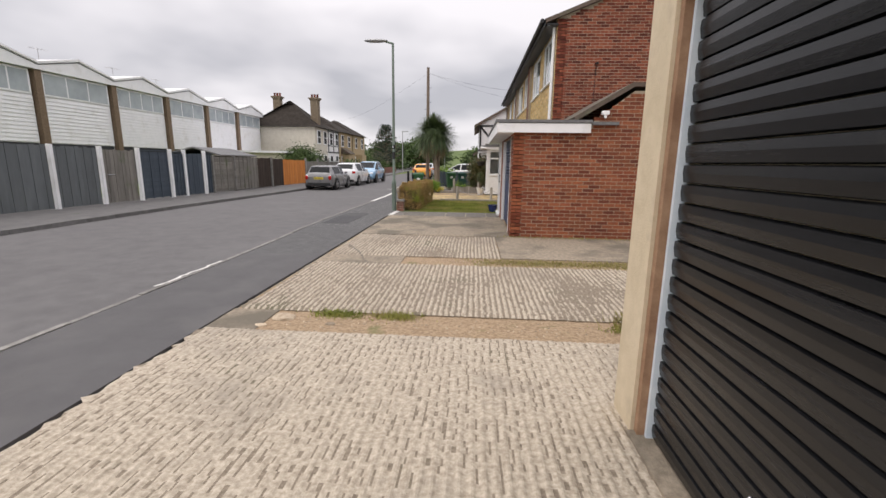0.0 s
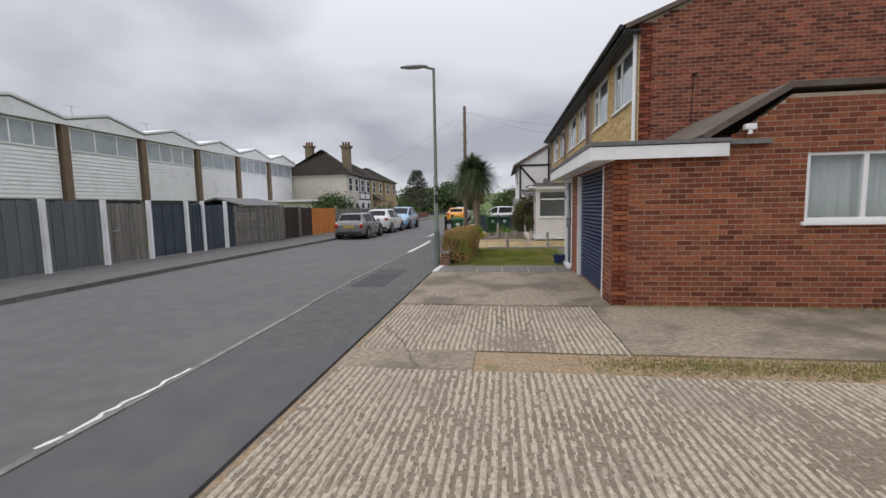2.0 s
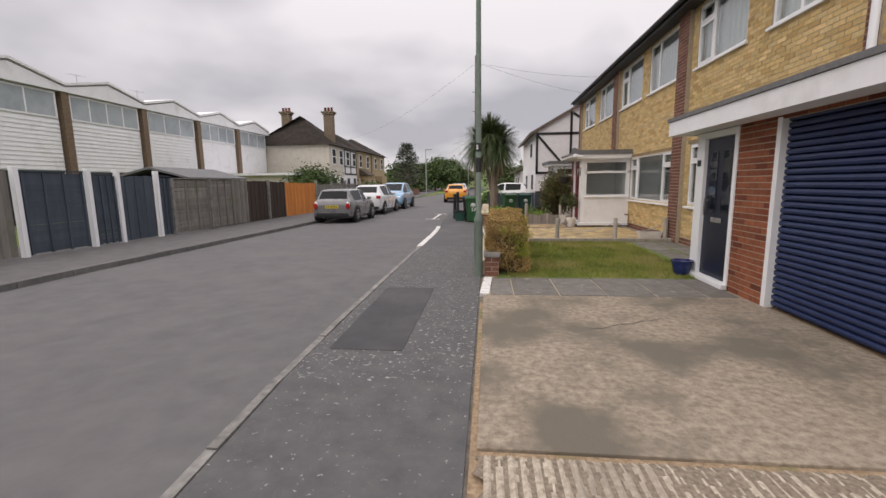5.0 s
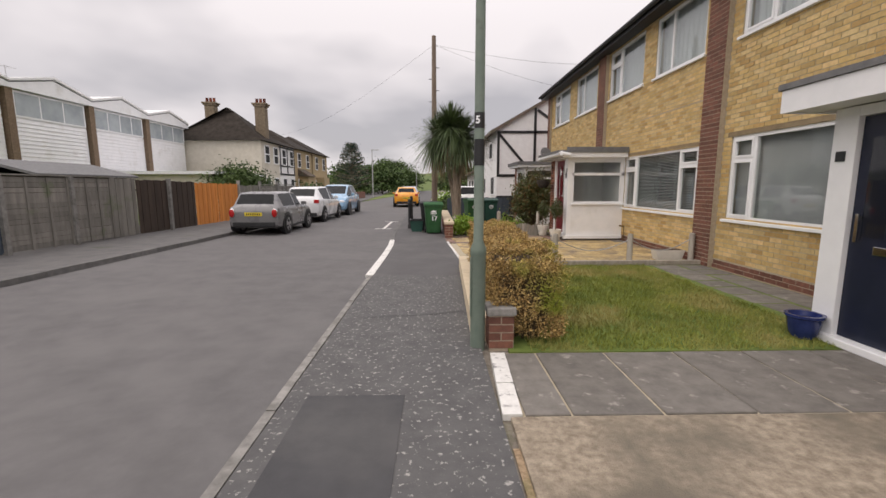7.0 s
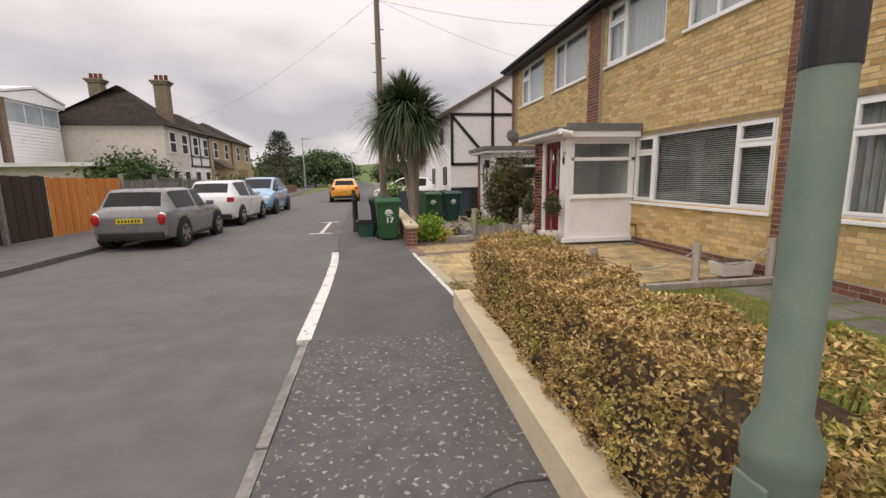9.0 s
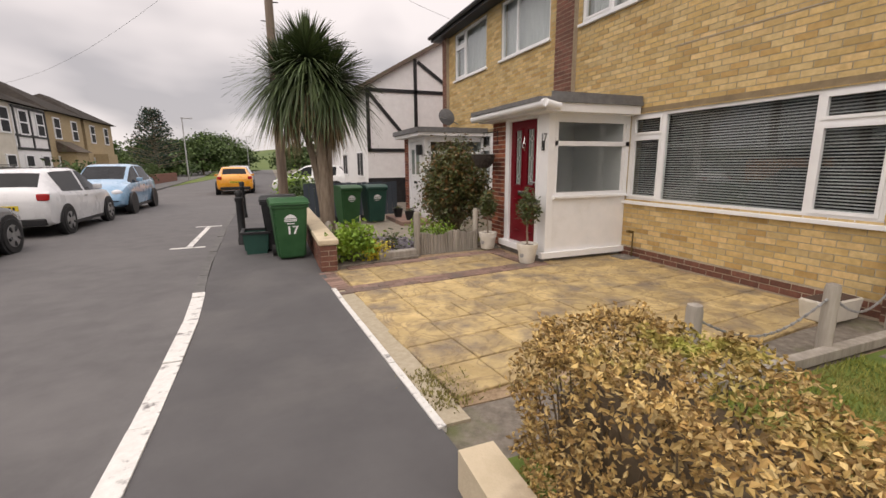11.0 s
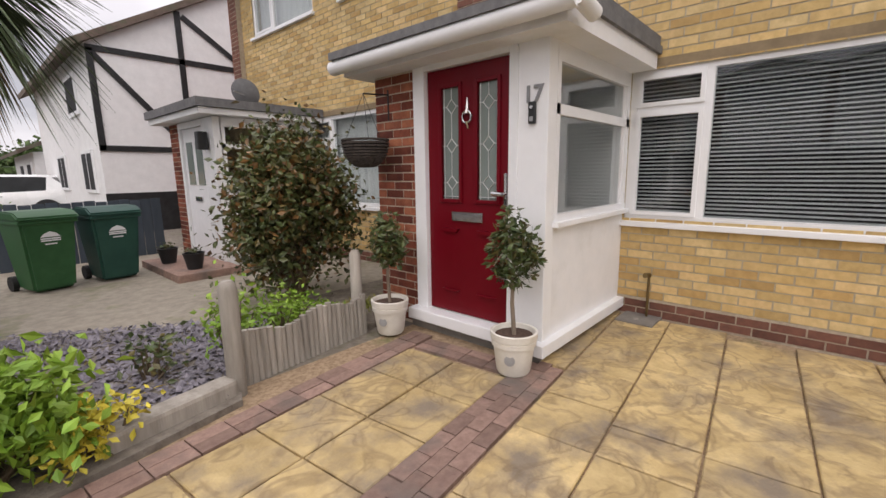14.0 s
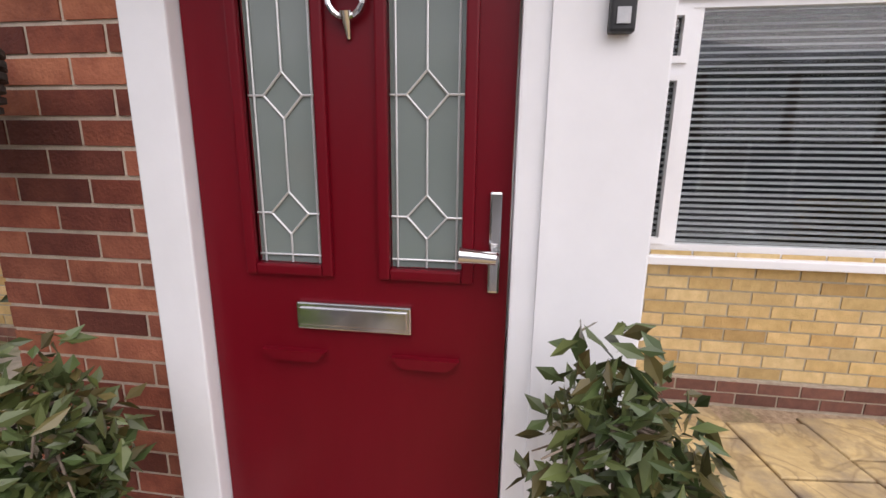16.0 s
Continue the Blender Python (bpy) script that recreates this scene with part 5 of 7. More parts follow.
def bush(name, x, y, z, rx, ry, rz, n, size, mat, label, seed, stems=14, cat="shrub", gap=0.35):
    t = thing(name, label, cat, (x, y, z))
    r = random.Random(seed)
    st, lobes, pts = bmesh.new(), [], []
    for _ in range(stems):
        d = Vector((r.gauss(0, 1), r.gauss(0, 1), r.gauss(0.5, 0.9))).normalized() * r.uniform(0.5, 0.95)
        q = Vector((x + d.x * rx, y + d.y * ry, z + rz + d.z * rz * 0.95))
        q.z = max(q.z, z + 0.08)
        tube((x + r.gauss(0, 0.04), y + r.gauss(0, 0.04), z), q, 0.012, 0.004, seg=6, bm=st)
        lobes.append(q)
    part("stem", st, TWIG, t)
    for _ in range(n):
        c = lobes[r.randrange(len(lobes))]
        p = c + Vector((r.gauss(0, gap * rx), r.gauss(0, gap * ry), r.gauss(0, gap * rz)))
        if p.z > z + 0.02:
            pts.append(p)
    part("foliage", leaves("foliage", pts, size, mat, r), mat, t)
    return t


bush("photinia_bush", 0.46, 24.5, 0.02, 0.57, 0.56, 0.84, 14500, 0.042, PHOT, "tall bronze-green shrub in the front bed", 41, 80, gap=0.24)
bush("low_shrub", -1.93, 22.88, 0.0, 0.28, 0.28, 0.27, 1900, 0.042, LIME, "bright green leafy shrub behind the low wall", 42)
bush("golden_shrub", -1.55, 22.78, 0.0, 0.17, 0.14, 0.14, 420, 0.03, GOLDLEAF, "small golden-leaved shrub by the path", 43, 8)
bush("low_shrub", -0.68, 23.3, 0.0, 0.22, 0.16, 0.27, 420, 0.028, LIME, "straggly green plant behind the timber post", 44, 12)
bush("low_shrub", -0.3, 23.4, 0.0, 0.28, 0.15, 0.24, 420, 0.028, LIME, "straggly green plant behind the log edging", 45, 10)
bush("low_shrub", -1.15, 23.5, 0.0, 0.2, 0.2, 0.16, 160, 0.03, BAY, "sparse grey-green plant in the slate bed", 46, 9)
tufts("weeds", [(0.0 + 0.1 * i, 23.7, 0.02) for i in range(8)], 1200, 0.07, GRASS, "weeds in the bed under the shrub", 47, 0.2)

for i, (x, y, sc) in enumerate(((0.22, 23.42, 0.12), (-0.12, 23.62, 0.10), (0.1, 23.95, 0.13), (-0.45, 23.85, 0.1), (-0.6, 23.25, 0.09), (0.30, 23.75, 0.09))):
    bush("bed_plant", x, y, 0.02, sc, sc, sc * 0.7, 260, 0.022, LIME, "small bright green clump in the slate bed", 300 + i, 10)

# cabbage palm
palm = thing("cabbage_palm", "tall cabbage palm with three grey trunks", "tree", (-2.0, 25.5, 0))
r = random.Random(51)
tk = bmesh.new()
heads = []
for dx, dy, ht, k in ((-0.12, 0.0, 3.42, 0), (0.06, 0.05, 3.08, 1), (-0.30, 0.15, 3.12, 2)):
    p = Vector((-1.93 + dx * 0.3, 25.5 + dy * 0.3, -0.05))
    for i in range(8):
        f = (i + 1) / 8
        q = Vector((-1.93 + dx * (0.3 + 1.9 * f * f), 25.5 + dy * (0.3 + 1.6 * f), ht * f))
        tube(p, q, (0.13 - 0.05 * (i / 8)) * (1 if k == 0 else 0.7), (0.13 - 0.05 * f) * (1 if k == 0 else 0.7), seg=10, bm=tk)
        p = q
    heads.append(p)
part("trunk", tk, BARK, palm, smooth=True)


def straps(centre, n, ln, r, low=-0.9, high=1.0):
    vs, fs = [], []
    for _ in range(n):
        el = r.uniform(low, high)
        az = r.uniform(0, 6.283)
        d = Vector((math.cos(az) * math.cos(el), math.sin(az) * math.cos(el), math.sin(el)))
        side = d.cross(Vector((0, 0, 1))).normalized() * 0.021 * r.uniform(0.8, 1.3)
        l = ln * r.uniform(0.75, 1.1)
        k = len(vs)
        for s in range(6):
            f = s / 5
            c = centre + d * l * f + Vector((0, 0, -0.42 * l * f * f * (1.0 - 0.5 * math.sin(el))))
            w = side * (1 - f) ** 0.5 if f > 0 else side * 0.6
            vs += [c - w, c + w + Vector((0, 0, 0.004))]
        for s in range(5):
            fs.append((k + 2 * s, k + 2 * s + 1, k + 2 * s + 3, k + 2 * s + 2))
    return vs, fs


for h in heads:
    vs, fs = straps(h, 820, 1.10, r, -0.85, 1.5)
    part("crown", cloud_mesh("crown", vs, fs, PALMLEAF), PALMLEAF, palm, "dark green strap leaves")
    vs, fs = straps(h - Vector((0, 0, 0.08)), 170, 0.9, r, -1.5, -0.8)
    part("skirt", cloud_mesh("skirt", vs, fs, DEADLEAF), DEADLEAF, palm, "dry brown hanging leaves")

# ---- street furniture ----
lamp = thing("street_lamp", "grey-green steel street lamp column on the pavement", "street lamp", (-2.37, 14.03, 0))
col = part("column", lathe([(0.067, -0.05), (0.067, 0.84), (0.071, 0.85), (0.071, 0.90), (0.044, 0.965), (0.042, 2.5), (0.034, 5.02)], 24, c=(-2.37, 14.03, 0)), GREENPOST, lamp, smooth=True)
part("base_door", B((-2.441, -2.43, 13.99, 14.07, 0.28, 0.82), bevel=0.006), GREENPOST, col)
part("arm", tube((-2.37, 14.03, 5.0), (-2.63, 13.98, 5.06), 0.03), GREENPOST, lamp, smooth=True)
bm = bmesh.new()
bmesh.ops.create_uvsphere(bm, u_segments=20, v_segments=10, radius=1, matrix=pose(-2.87, 13.97, 5.07) @ Matrix.Diagonal((0.36, 0.12, 0.055, 1)))
part("lantern", bm, STEEL, lamp, "grey lantern head", smooth=True)
part("sticker", lathe([(0.0445, 1.93), (0.0445, 2.06)], 20, c=(-2.37, 14.03, 0)), BLACK, lamp, "small dark sticker")
part("sticker", lathe([(0.0455, 1.62), (0.0455, 1.84)], 20, c=(-2.37, 14.03, 0)), BLACK, lamp, "small dark sticker with a red disc")
text("numeral", "5", 0.085, WHITE, lamp, Matrix.Translation((-2.388, 13.989, 1.995)) @ pose(0, 0, 0, 90, 0, -22))

pole = thing("telegraph_pole", "tall brown timber telegraph pole with climbing irons", "pole", (-2.75, 27.7, 0))
shaft = part("shaft", tube((-2.75, 27.7, -0.1), (-2.75, 27.7, 7.12), 0.12, 0.08, seg=14), POLE, pole, smooth=True)
for i in range(9):
    part("step_iron", tube((-2.75 - 0.2 * (1 if i % 2 else -1), 27.7, 2.6 + 0.42 * i), (-2.75, 27.7, 2.6 + 0.42 * i), 0.012, seg=6), BLACK, pole)
wires = bmesh.new()
for tx, ty, tz in ((8, 22, 5.5), (9, 30, 5.6), (-16, 45, 5.2)):
    a, b = Vector((-2.75, 27.7, 6.8)), Vector((tx, ty, tz))
    for i in range(12):
        p, q = a.lerp(b, i / 12), a.lerp(b, (i + 1) / 12)
        p.z -= 0.8 * math.sin(math.pi * i / 12)
        q.z -= 0.8 * math.sin(math.pi * (i + 1) / 12)
        tube(p, q, 0.004, seg=4, bm=wires)
part("cable", wires, BLACK, pole)
for x, y in ((-3.60, 25.22), (-3.80, 29.9)):
    b = thing("bollard", "black cast street bollard at the kerb", "bollard", (x, y, 0), "kerb bollards")
    part("post", lathe([(0.085, -0.05), (0.085, 0.1), (0.07, 0.14), (0.065, 0.8), (0.08, 0.82), (0.08, 0.88), (0.06, 0.9), (0.075, 0.97), (0.05, 1.02)], 16, c=(x, y, 0)), BLACK, b, smooth=True)


def wheelie(x, y, turn, mat, label, number="", tilt=0):
    b = thing("wheelie_bin", label, "bin", (0, 0, 0), "wheelie bins")
    bm = bmesh.new()
    lo = [bm.verts.new(v) for v in ((-0.22, -0.25, 0.03), (0.22, -0.25, 0.03), (0.22, 0.2, 0.03), (-0.22, 0.2, 0.03))]
    hi = [bm.verts.new(v) for v in ((-0.28, -0.33, 0.93), (0.28, -0.33, 0.93), (0.28, 0.34, 0.93), (-0.28, 0.34, 0.93))]
    bm.faces.new(lo[::-1])
    bm.faces.new(hi)
    for i in range(4):
        bm.faces.new((lo[i], lo[(i + 1) % 4], hi[(i + 1) % 4], hi[i]))
    bmesh.ops.bevel(bm, geom=bm.edges[:], offset=0.03, segments=3, affect="EDGES")
    body = part("body", bm, mat, b, smooth=True)
    part("rim", B((-0.30, 0.30, -0.35, 0.36, 0.90, 0.95), bevel=0.015), mat, b)
    ld = prism([(-0.38, 0.95), (0.38, 0.95), (0.36, 1.02), (0.1, 1.07), (-0.25, 1.06), (-0.38, 0.99)], "x", -0.31, 0.31)
    bmesh.ops.bevel(ld, geom=ld.edges[:], offset=0.018, segments=2, affect="EDGES")
    lid = part("lid", ld, mat, b, smooth=True)
    part("handle", tube((-0.26, 0.40, 0.98), (0.26, 0.40, 0.98), 0.018), mat, lid)
    for s in (-1, 1):
        w = part("wheel", tube((s * 0.22, 0.26, 0.1), (s * 0.28, 0.26, 0.1), 0.1, seg=20), RUBBER, b)
    for i, (w_, z_) in enumerate(((0.20, 0.70), (0.2, 0.675), (0.12, 0.63))):
        part("emblem", B((-w_ / 2, w_ / 2, -0.322 + 0.02 * i * 0.25, -0.309, z_, z_ + 0.016)), WHITE, body, "white printed bar")
    em = prism([(-0.1, 0.73), (0.1, 0.73), (0.06, 0.775), (0.0, 0.80), (-0.06, 0.775)], "y", -0.325, -0.311)
    part("emblem", em, WHITE, body, "white printed crest shape")
    if number:
        text("numeral", number, 0.2, WHITE, body, Matrix.Translation((0.02, -0.303, 0.52)) @ pose(0, 0, 0, 85.5, 0, 0), 0.003)
    b.matrix_basis = pose(x, y, 0, tilt, 0, turn) @ Matrix.Diagonal((0.93, 0.93, 0.91, 1))
    return b


wheelie(-2.80, 23.63, 4, BIN, "green wheelie bin numbered 17 on the pavement", "17")
wheelie(-2.92, 24.38, -6, DARKPL, "black wheelie bin behind the green one")
wheelie(-1.27, 27.32, 14, BIN, "green wheelie bin by the black-painted wall")
wheelie(-0.58, 27.40, 8, BIN2, "dark teal wheelie bin by the black-painted wall")
rb = thing("recycling_box", "open black recycling box on the pavement", "box", (-3.3, 24.35, 0))
bm = prism([(-3.48, 0.0), (-3.17, 0.0), (-3.12, 0.36), (-3.53, 0.36)], "y", 24.1, 24.6)
top = max(bm.faces, key=lambda f: f.calc_center_median().z)
ins = bmesh.ops.inset_region(bm, faces=[top], thickness=0.03)
bmesh.ops.translate(bm, verts=top.verts[:], vec=(0, 0, -0.3))
part("box_body", bm, BIN2, rb)
part("box_rim", B((-3.56, -3.51, 24.07, 24.63, 0.34, 0.38), (-3.14, -3.09, 24.07, 24.63, 0.34, 0.38), (-3.51, -3.14, 24.07, 24.11, 0.34, 0.38), (-3.51, -3.14, 24.59, 24.63, 0.34, 0.38)), DARKPL, rb)

# ---- first front garden: hedge, lawn, posts ----
hw = thing("hedge_wall", "low rendered kerb wall under the hedge", "wall", (-2.2, 16, 0), kind="structure")
part("wall_core", prism([(-2.41, 14.22), (-2.32, 17.9), (-2.14, 17.9), (-2.20, 14.22)], "z", -0.1, 0.2), BEIGE, hw)
pier = thing("brick_pier", "short brown brick pier with a concrete cap", "pier", (-2.16, 14.08, 0), kind="structure")
pc = part("core", B((-2.27, -2.05, 13.97, 14.2, -0.1, 0.30)), DMORTAR, pier)
bricks(face_y(-2.27, 13.97), pc, BBRICK, 0, 0.22, 0.0, 0.30, near=(0, 1, 0, 1))
bricks(face_x(-2.27, 14.2), pc, BBRICK, 0, 0.23, 0.0, 0.30, near=(0, 1, 0, 1))
part("cap", B((-2.29, -2.03, 13.95, 14.22, 0.30, 0.37), bevel=0.01), KERB, pier)
hedge = thing("hedge", "dying box hedge with browned yellow leaves", "hedge", (-1.75, 16.2, 0))
r = random.Random(61)
pts, tw = [], bmesh.new()
for _ in range(52000):
    y = r.uniform(14.05, 17.75)
    hx = 0.33 + 0.05 * noise.noise((0, y * 1.3, 4.0))
    hz = 0.83 + 0.06 * noise.noise((3, y * 1.7, 1.0)) - (0.10 if y < 14.3 else 0)
    a = r.uniform(0, 1)
    if a < 0.40:
        x, z = r.uniform(-hx, hx), hz - abs(r.gauss(0, 0.03))
    elif a < 0.66:
        x, z = -hx + abs(r.gauss(0, 0.03)), r.uniform(0.12, hz)
    elif a < 0.86:
        x, z = hx - abs(r.gauss(0, 0.03)), r.uniform(0.03, hz)
    else:
        x, z = r.uniform(-hx, hx), r.uniform(0.06, hz)
        y = 14.06 + abs(r.gauss(0, 0.03)) if r.random() < 0.7 else 17.72
    if z > hz - 0.12 and abs(x) > hx - 0.12:
        x *= 0.9
    lump = noise.noise_vector((x * 4.5, y * 4.5, z * 4.5)) * 0.075 + noise.noise_vector((x * 13, y * 13, z * 13)) * 0.03
    pts.append(Vector((-1.90 + 0.045 * max(0.0, y - 15.5) + x, y, z)) + lump)
part("foliage", leaves("foliage", pts, 0.0155, HEDGELEAF, r, 1.7, 0.0, 0.35), HEDGELEAF, hedge, "browned leaves")
core = bmesh.new()
for _ in range(900):
    y, x = r.uniform(14.2, 17.6), r.uniform(-0.26, 0.26)
    b0 = Vector((-1.88 + x * 0.5, y, 0.0))
    tube(b0, b0 + Vector((x * 0.6, r.gauss(0, 0.1), r.uniform(0.4, 0.78))), 0.007, 0.003, seg=4, bm=core)
part("branch_mass", core, TWIG, hedge)
part("inner_growth", B((-2.10, -1.66, 14.28, 17.5, 0.05, 0.68), bevel=0.06), TWIG, hedge)

solid("lawn", B((-2.1, 2.2, 13.88, 18.0, -0.2, -0.004)), TURF, "mown lawn with dry yellow patches", "lawn")
vs, fs = [], []
r = random.Random(71)
for _ in range(42000):
    x, y = r.uniform(-1.9, 1.35), r.uniform(13.9, 18.0)
    if x > 1.1 + 0.25 * noise.noise((0, y * 2, 0)):
        continue
    hgt, a = r.uniform(0.015, 0.05), r.uniform(0, 6.28)
    wx, wy, lx, ly = math.cos(a) * 0.005, math.sin(a) * 0.005, r.gauss(0, 0.018), r.gauss(0, 0.018)
    k = len(vs)
    vs += [(x - wx, y - wy, -0.005), (x + wx, y + wy, -0.005), (x + lx, y + ly, hgt)]
    fs.append((k, k + 1, k + 2))
tagged(new("grass", cloud_mesh("grass", vs, fs, GRASS)), "short grass blades of the front lawn", "grass", kind="stuff")
path = solid("house_path", B((1.15, 2.26, 14.5, 18.02, -0.2, -0.012)), DIRT, "dirt joints under the old house path", "ground")
for i in range(8):
    for j in range(2):
        slab(0.46 + rng.uniform(-0.06, 0.03), 0.40 + rng.uniform(-0.04, 0.03), GREYSLAB, "paving_slab", 1.45 + 0.5 * j, 14.75 + 0.43 * i, 0.002, path)
front_strip = solid("entrance_path", B((-2.2, 0.93, 12.8, 13.87, -0.2, -0.012)), MORTAR, "pale mortar joints under the grey slab path", "ground")
x = -2.19
for w in (0.31, 0.60, 0.61, 0.61, 0.61, 0.37):
    slab(w - 0.018, 1.03, GREYSLAB, "paving_slab", x + w / 2, 13.335, 0.0, front_strip)
    x += w
kerb_row("kerb_white", lambda y: -2.33 + 0.05 * (y - 12.8), 12.8, 13.84, 0.125, -0.1, 0.014, LINE, "kerbstone painted white at the drive corner", 0.45)
fnc = thing("post_and_chain_fence", "low timber posts linked by a drooping chain", "fence", (0.7, 18.1, 0))
POSTS = [(-0.5, 18.2), (0.88, 18.14), (2.1, 18.24)]
for x, y in POSTS:
    part("post", lathe([(0.052, -0.1), (0.052, 0.52), (0.045, 0.56), (0.02, 0.57)], 12, c=(x, y, 0)), OLDWOOD, fnc, smooth=True)
for (xa, ya), (xb, yb) in zip(POSTS, POSTS[1:]):
    ch = bmesh.new()
    for i in range(40):
        f, g = i / 40, (i + 0.85) / 40
        sag = lambda q: 0.47 - 0.22 * math.sin(math.pi * q)
        tube((xa + (xb - xa) * f, ya + (yb - ya) * f, sag(f)), (xa + (xb - xa) * g, ya + (yb - ya) * g, sag(g)), 0.007 if i % 2 else 0.011, seg=6, bm=ch)
    part("chain", ch, STEEL, fnc)
part("rail", B((-1.2, 2.2, 18.03, 18.12, 0.0, 0.08), bevel=0.008), OLDWOOD, fnc, "low timber edging rail")
tr = thing("trough", "small white planter trough by the terrace pier", "planter", (1.85, 18.6, 0))
bm = prism([(1.62, 0.0), (2.08, 0.0), (2.14, 0.2), (1.56, 0.2)], "y", 18.48, 18.72)
bmesh.ops.bevel(bm, geom=bm.edges[:], offset=0.01, segments=2, affect="EDGES")
part("tub", bm, POT, tr)
part("soil", B((1.6, 2.1, 18.5, 18.7, 0.15, 0.205)), SOIL, tr)

# ---- next house in the terrace: second porch ----
QX, QA, QB = 0.62, 26.75, 28.55
TQ = face_x(QX, QB)
p2 = thing("porch", "white porch with shingled side and grey felt roof", "porch", (1.4, 27.6, 0), kind="structure")
brq = part("brick_pier", L(TQ, (0, 0.42, 0.02, 1.6, -0.1, 2.15)), DMORTAR, p2, "red brick side wall")
bricks(Matrix.Translation((0.02, 0, 0)) @ TQ, brq, RBRICK, 0, 0.42, 0.0, 2.15)
part("corner_post", L(TQ, (1.45, 1.8, 0.0, 0.12, 0.05, 2.15), bevel=0.006), WHITE, p2)
side = part("side_panel", B((QX + 0.12, FX, QA + 0.01, QA + 0.05, 0.0, 1.25)), WPAINT, p2, "white shiplap side")
for i in range(11):
    part("board", prism([(QA - 0.008, 0.05 + 0.11 * i), (QA + 0.012, 0.05 + 0.11 * i), (QA + 0.012, 0.155 + 0.11 * i), (QA + 0.004, 0.155 + 0.11 * i)], "x", QX + 0.02, FX), WPAINT, side)
part("side_frame", B((QX + 0.1, FX, QA, QA + 0.06, 1.26, 1.33), (QX + 0.1, FX, QA, QA + 0.06, 1.72, 1.78), (QX + 0.1, FX, QA, QA + 0.06, 2.02, 2.15), (QX + 0.1, QX + 0.16, QA, QA + 0.06, 1.33, 2.02), (FX - 0.08, FX - 0.02, QA, QA + 0.06, 1.33, 2.02)), WHITE, p2)
g = part("side_pane", B((QX + 0.15, FX - 0.06, QA + 0.03, QA + 0.036, 1.32, 2.03)), GLASS, p2)
part("inner_wall", B((FX - 0.12, FX - 0.06, QA + 0.08, QB - 0.1, 0.0, 2.15), (QX + 0.2, FX - 0.12, QB - 0.2, QB - 0.14, 0.0, 2.15)), RENDER, p2)
part("roof_edge", B((QX - 0.22, FX - 0.01, QA - 0.18, QB + 0.2, 2.16, 2.24)), WPAINT, p2, "white roof edge board")
part("porch_roof", B((QX - 0.26, FX - 0.005, QA - 0.22, QB + 0.24, 2.245, 2.36)), FELT, p2, "grey felt roof")
d3 = thing("door_3", "white panelled front door with small leaded windows", "door", (QX, 27.4, 0), kind="structure")
part("door_frame", L(TQ, (0.425, 0.5, 0.0, 0.1, 0.05, 2.15), (1.38, 1.448, 0.0, 0.1, 0.05, 2.15), (0.5, 1.38, 0.0, 0.1, 2.06, 2.15)), WHITE, d3)
l3 = part("door_leaf", L(TQ, (0.505, 1.375, 0.04, 0.08, 0.08, 2.055)), WPAINT, d3)
for a in (0.62, 1.0):
    part("door_glazing", L(TQ, (a, a + 0.24, 0.03, 0.042, 1.2, 1.85)), FROST, l3)
part("letterbox", L(TQ, (0.8, 1.08, 0.025, 0.04, 0.95, 1.02)), CHROME, l3)
wl_ = thing("wall_lantern", "black carriage lantern beside the white door", "lamp", (QX, 28.0, 1.8))
part("lantern", L(TQ, (1.55, 1.67, -0.16, -0.02, 1.7, 1.95), bevel=0.02), BLACK, wl_)
solid("door_step", B((-0.15, QX + 0.02, 26.3, 27.9, -0.05, 0.1), bevel=0.01), PAVER, "low brick step before the white door", "step")
for x, y in ((0.06, 27.35), (0.16, 26.62)):
    b = thing("plant_pot", "small black plant pot on the brick step", "pot", (x, y, 0.1), "pots on the brick step")
    part("bowl", lathe([(0.09, 0.1), (0.13, 0.3), (0.14, 0.32), (0.12, 0.32), (0.11, 0.27)], 20, c=(x, y, 0)), DARKPL, b, smooth=True)
    rr_ = random.Random(int(x * 100))
    part("plant", leaves("plant", [(x + rr_.gauss(0, 0.05), y + rr_.gauss(0, 0.05), 0.33 + rr_.random() * 0.06) for _ in range(60)], 0.025, BAY, rr_), BAY, b, kind="stuff")
dish = thing("satellite_dish", "grey satellite dish on the terrace wall", "satellite dish", (FX - 0.4, 28.3, 2.75))
bm = bmesh.new()
bmesh.ops.create_uvsphere(bm, u_segments=24, v_segments=12, radius=0.5, matrix=Matrix.Identity(4))
bmesh.ops.delete(bm, geom=[v for v in bm.verts if v.co.z > -0.36], context="VERTS")
bmesh.ops.solidify(bm, geom=bm.faces[:], thickness=0.012)
bm.transform(pose(FX - 0.42, 28.3, 2.8, 0, 62, 40) @ Matrix.Translation((0, 0, 0.42)))
part("reflector", bm, M("dish_grey", (0.16, 0.16, 0.165), (0.24, 0.24, 0.24), 0.5), dish, smooth=True)
part("arm", tube((FX, 28.45, 2.62), (FX - 0.4, 28.3, 2.74), 0.018, bm=tube((FX - 0.4, 28.3, 2.74), (FX - 0.7, 28.15, 2.77), 0.01)), STEEL, dish)

# ---- half-timbered white house ----
HX, HY = 0.5, 33.0
tim = thing("timbered_house", "white rendered house with black mock timbers", "house", (5, 37, 0))
part("wall", prism([(HX, -0.1), (HX + 9, -0.1), (HX + 9, 4.35), (HX + 4.5, 6.9), (HX, 4.35)], "y", HY, HY + 9), RENDER, tim, "white rendered wall")
part("dado", B((HX - 0.012, HX + 4, HY - 0.015, HY, -0.1, 0.95)), BLACK, tim, "black painted lower wall")


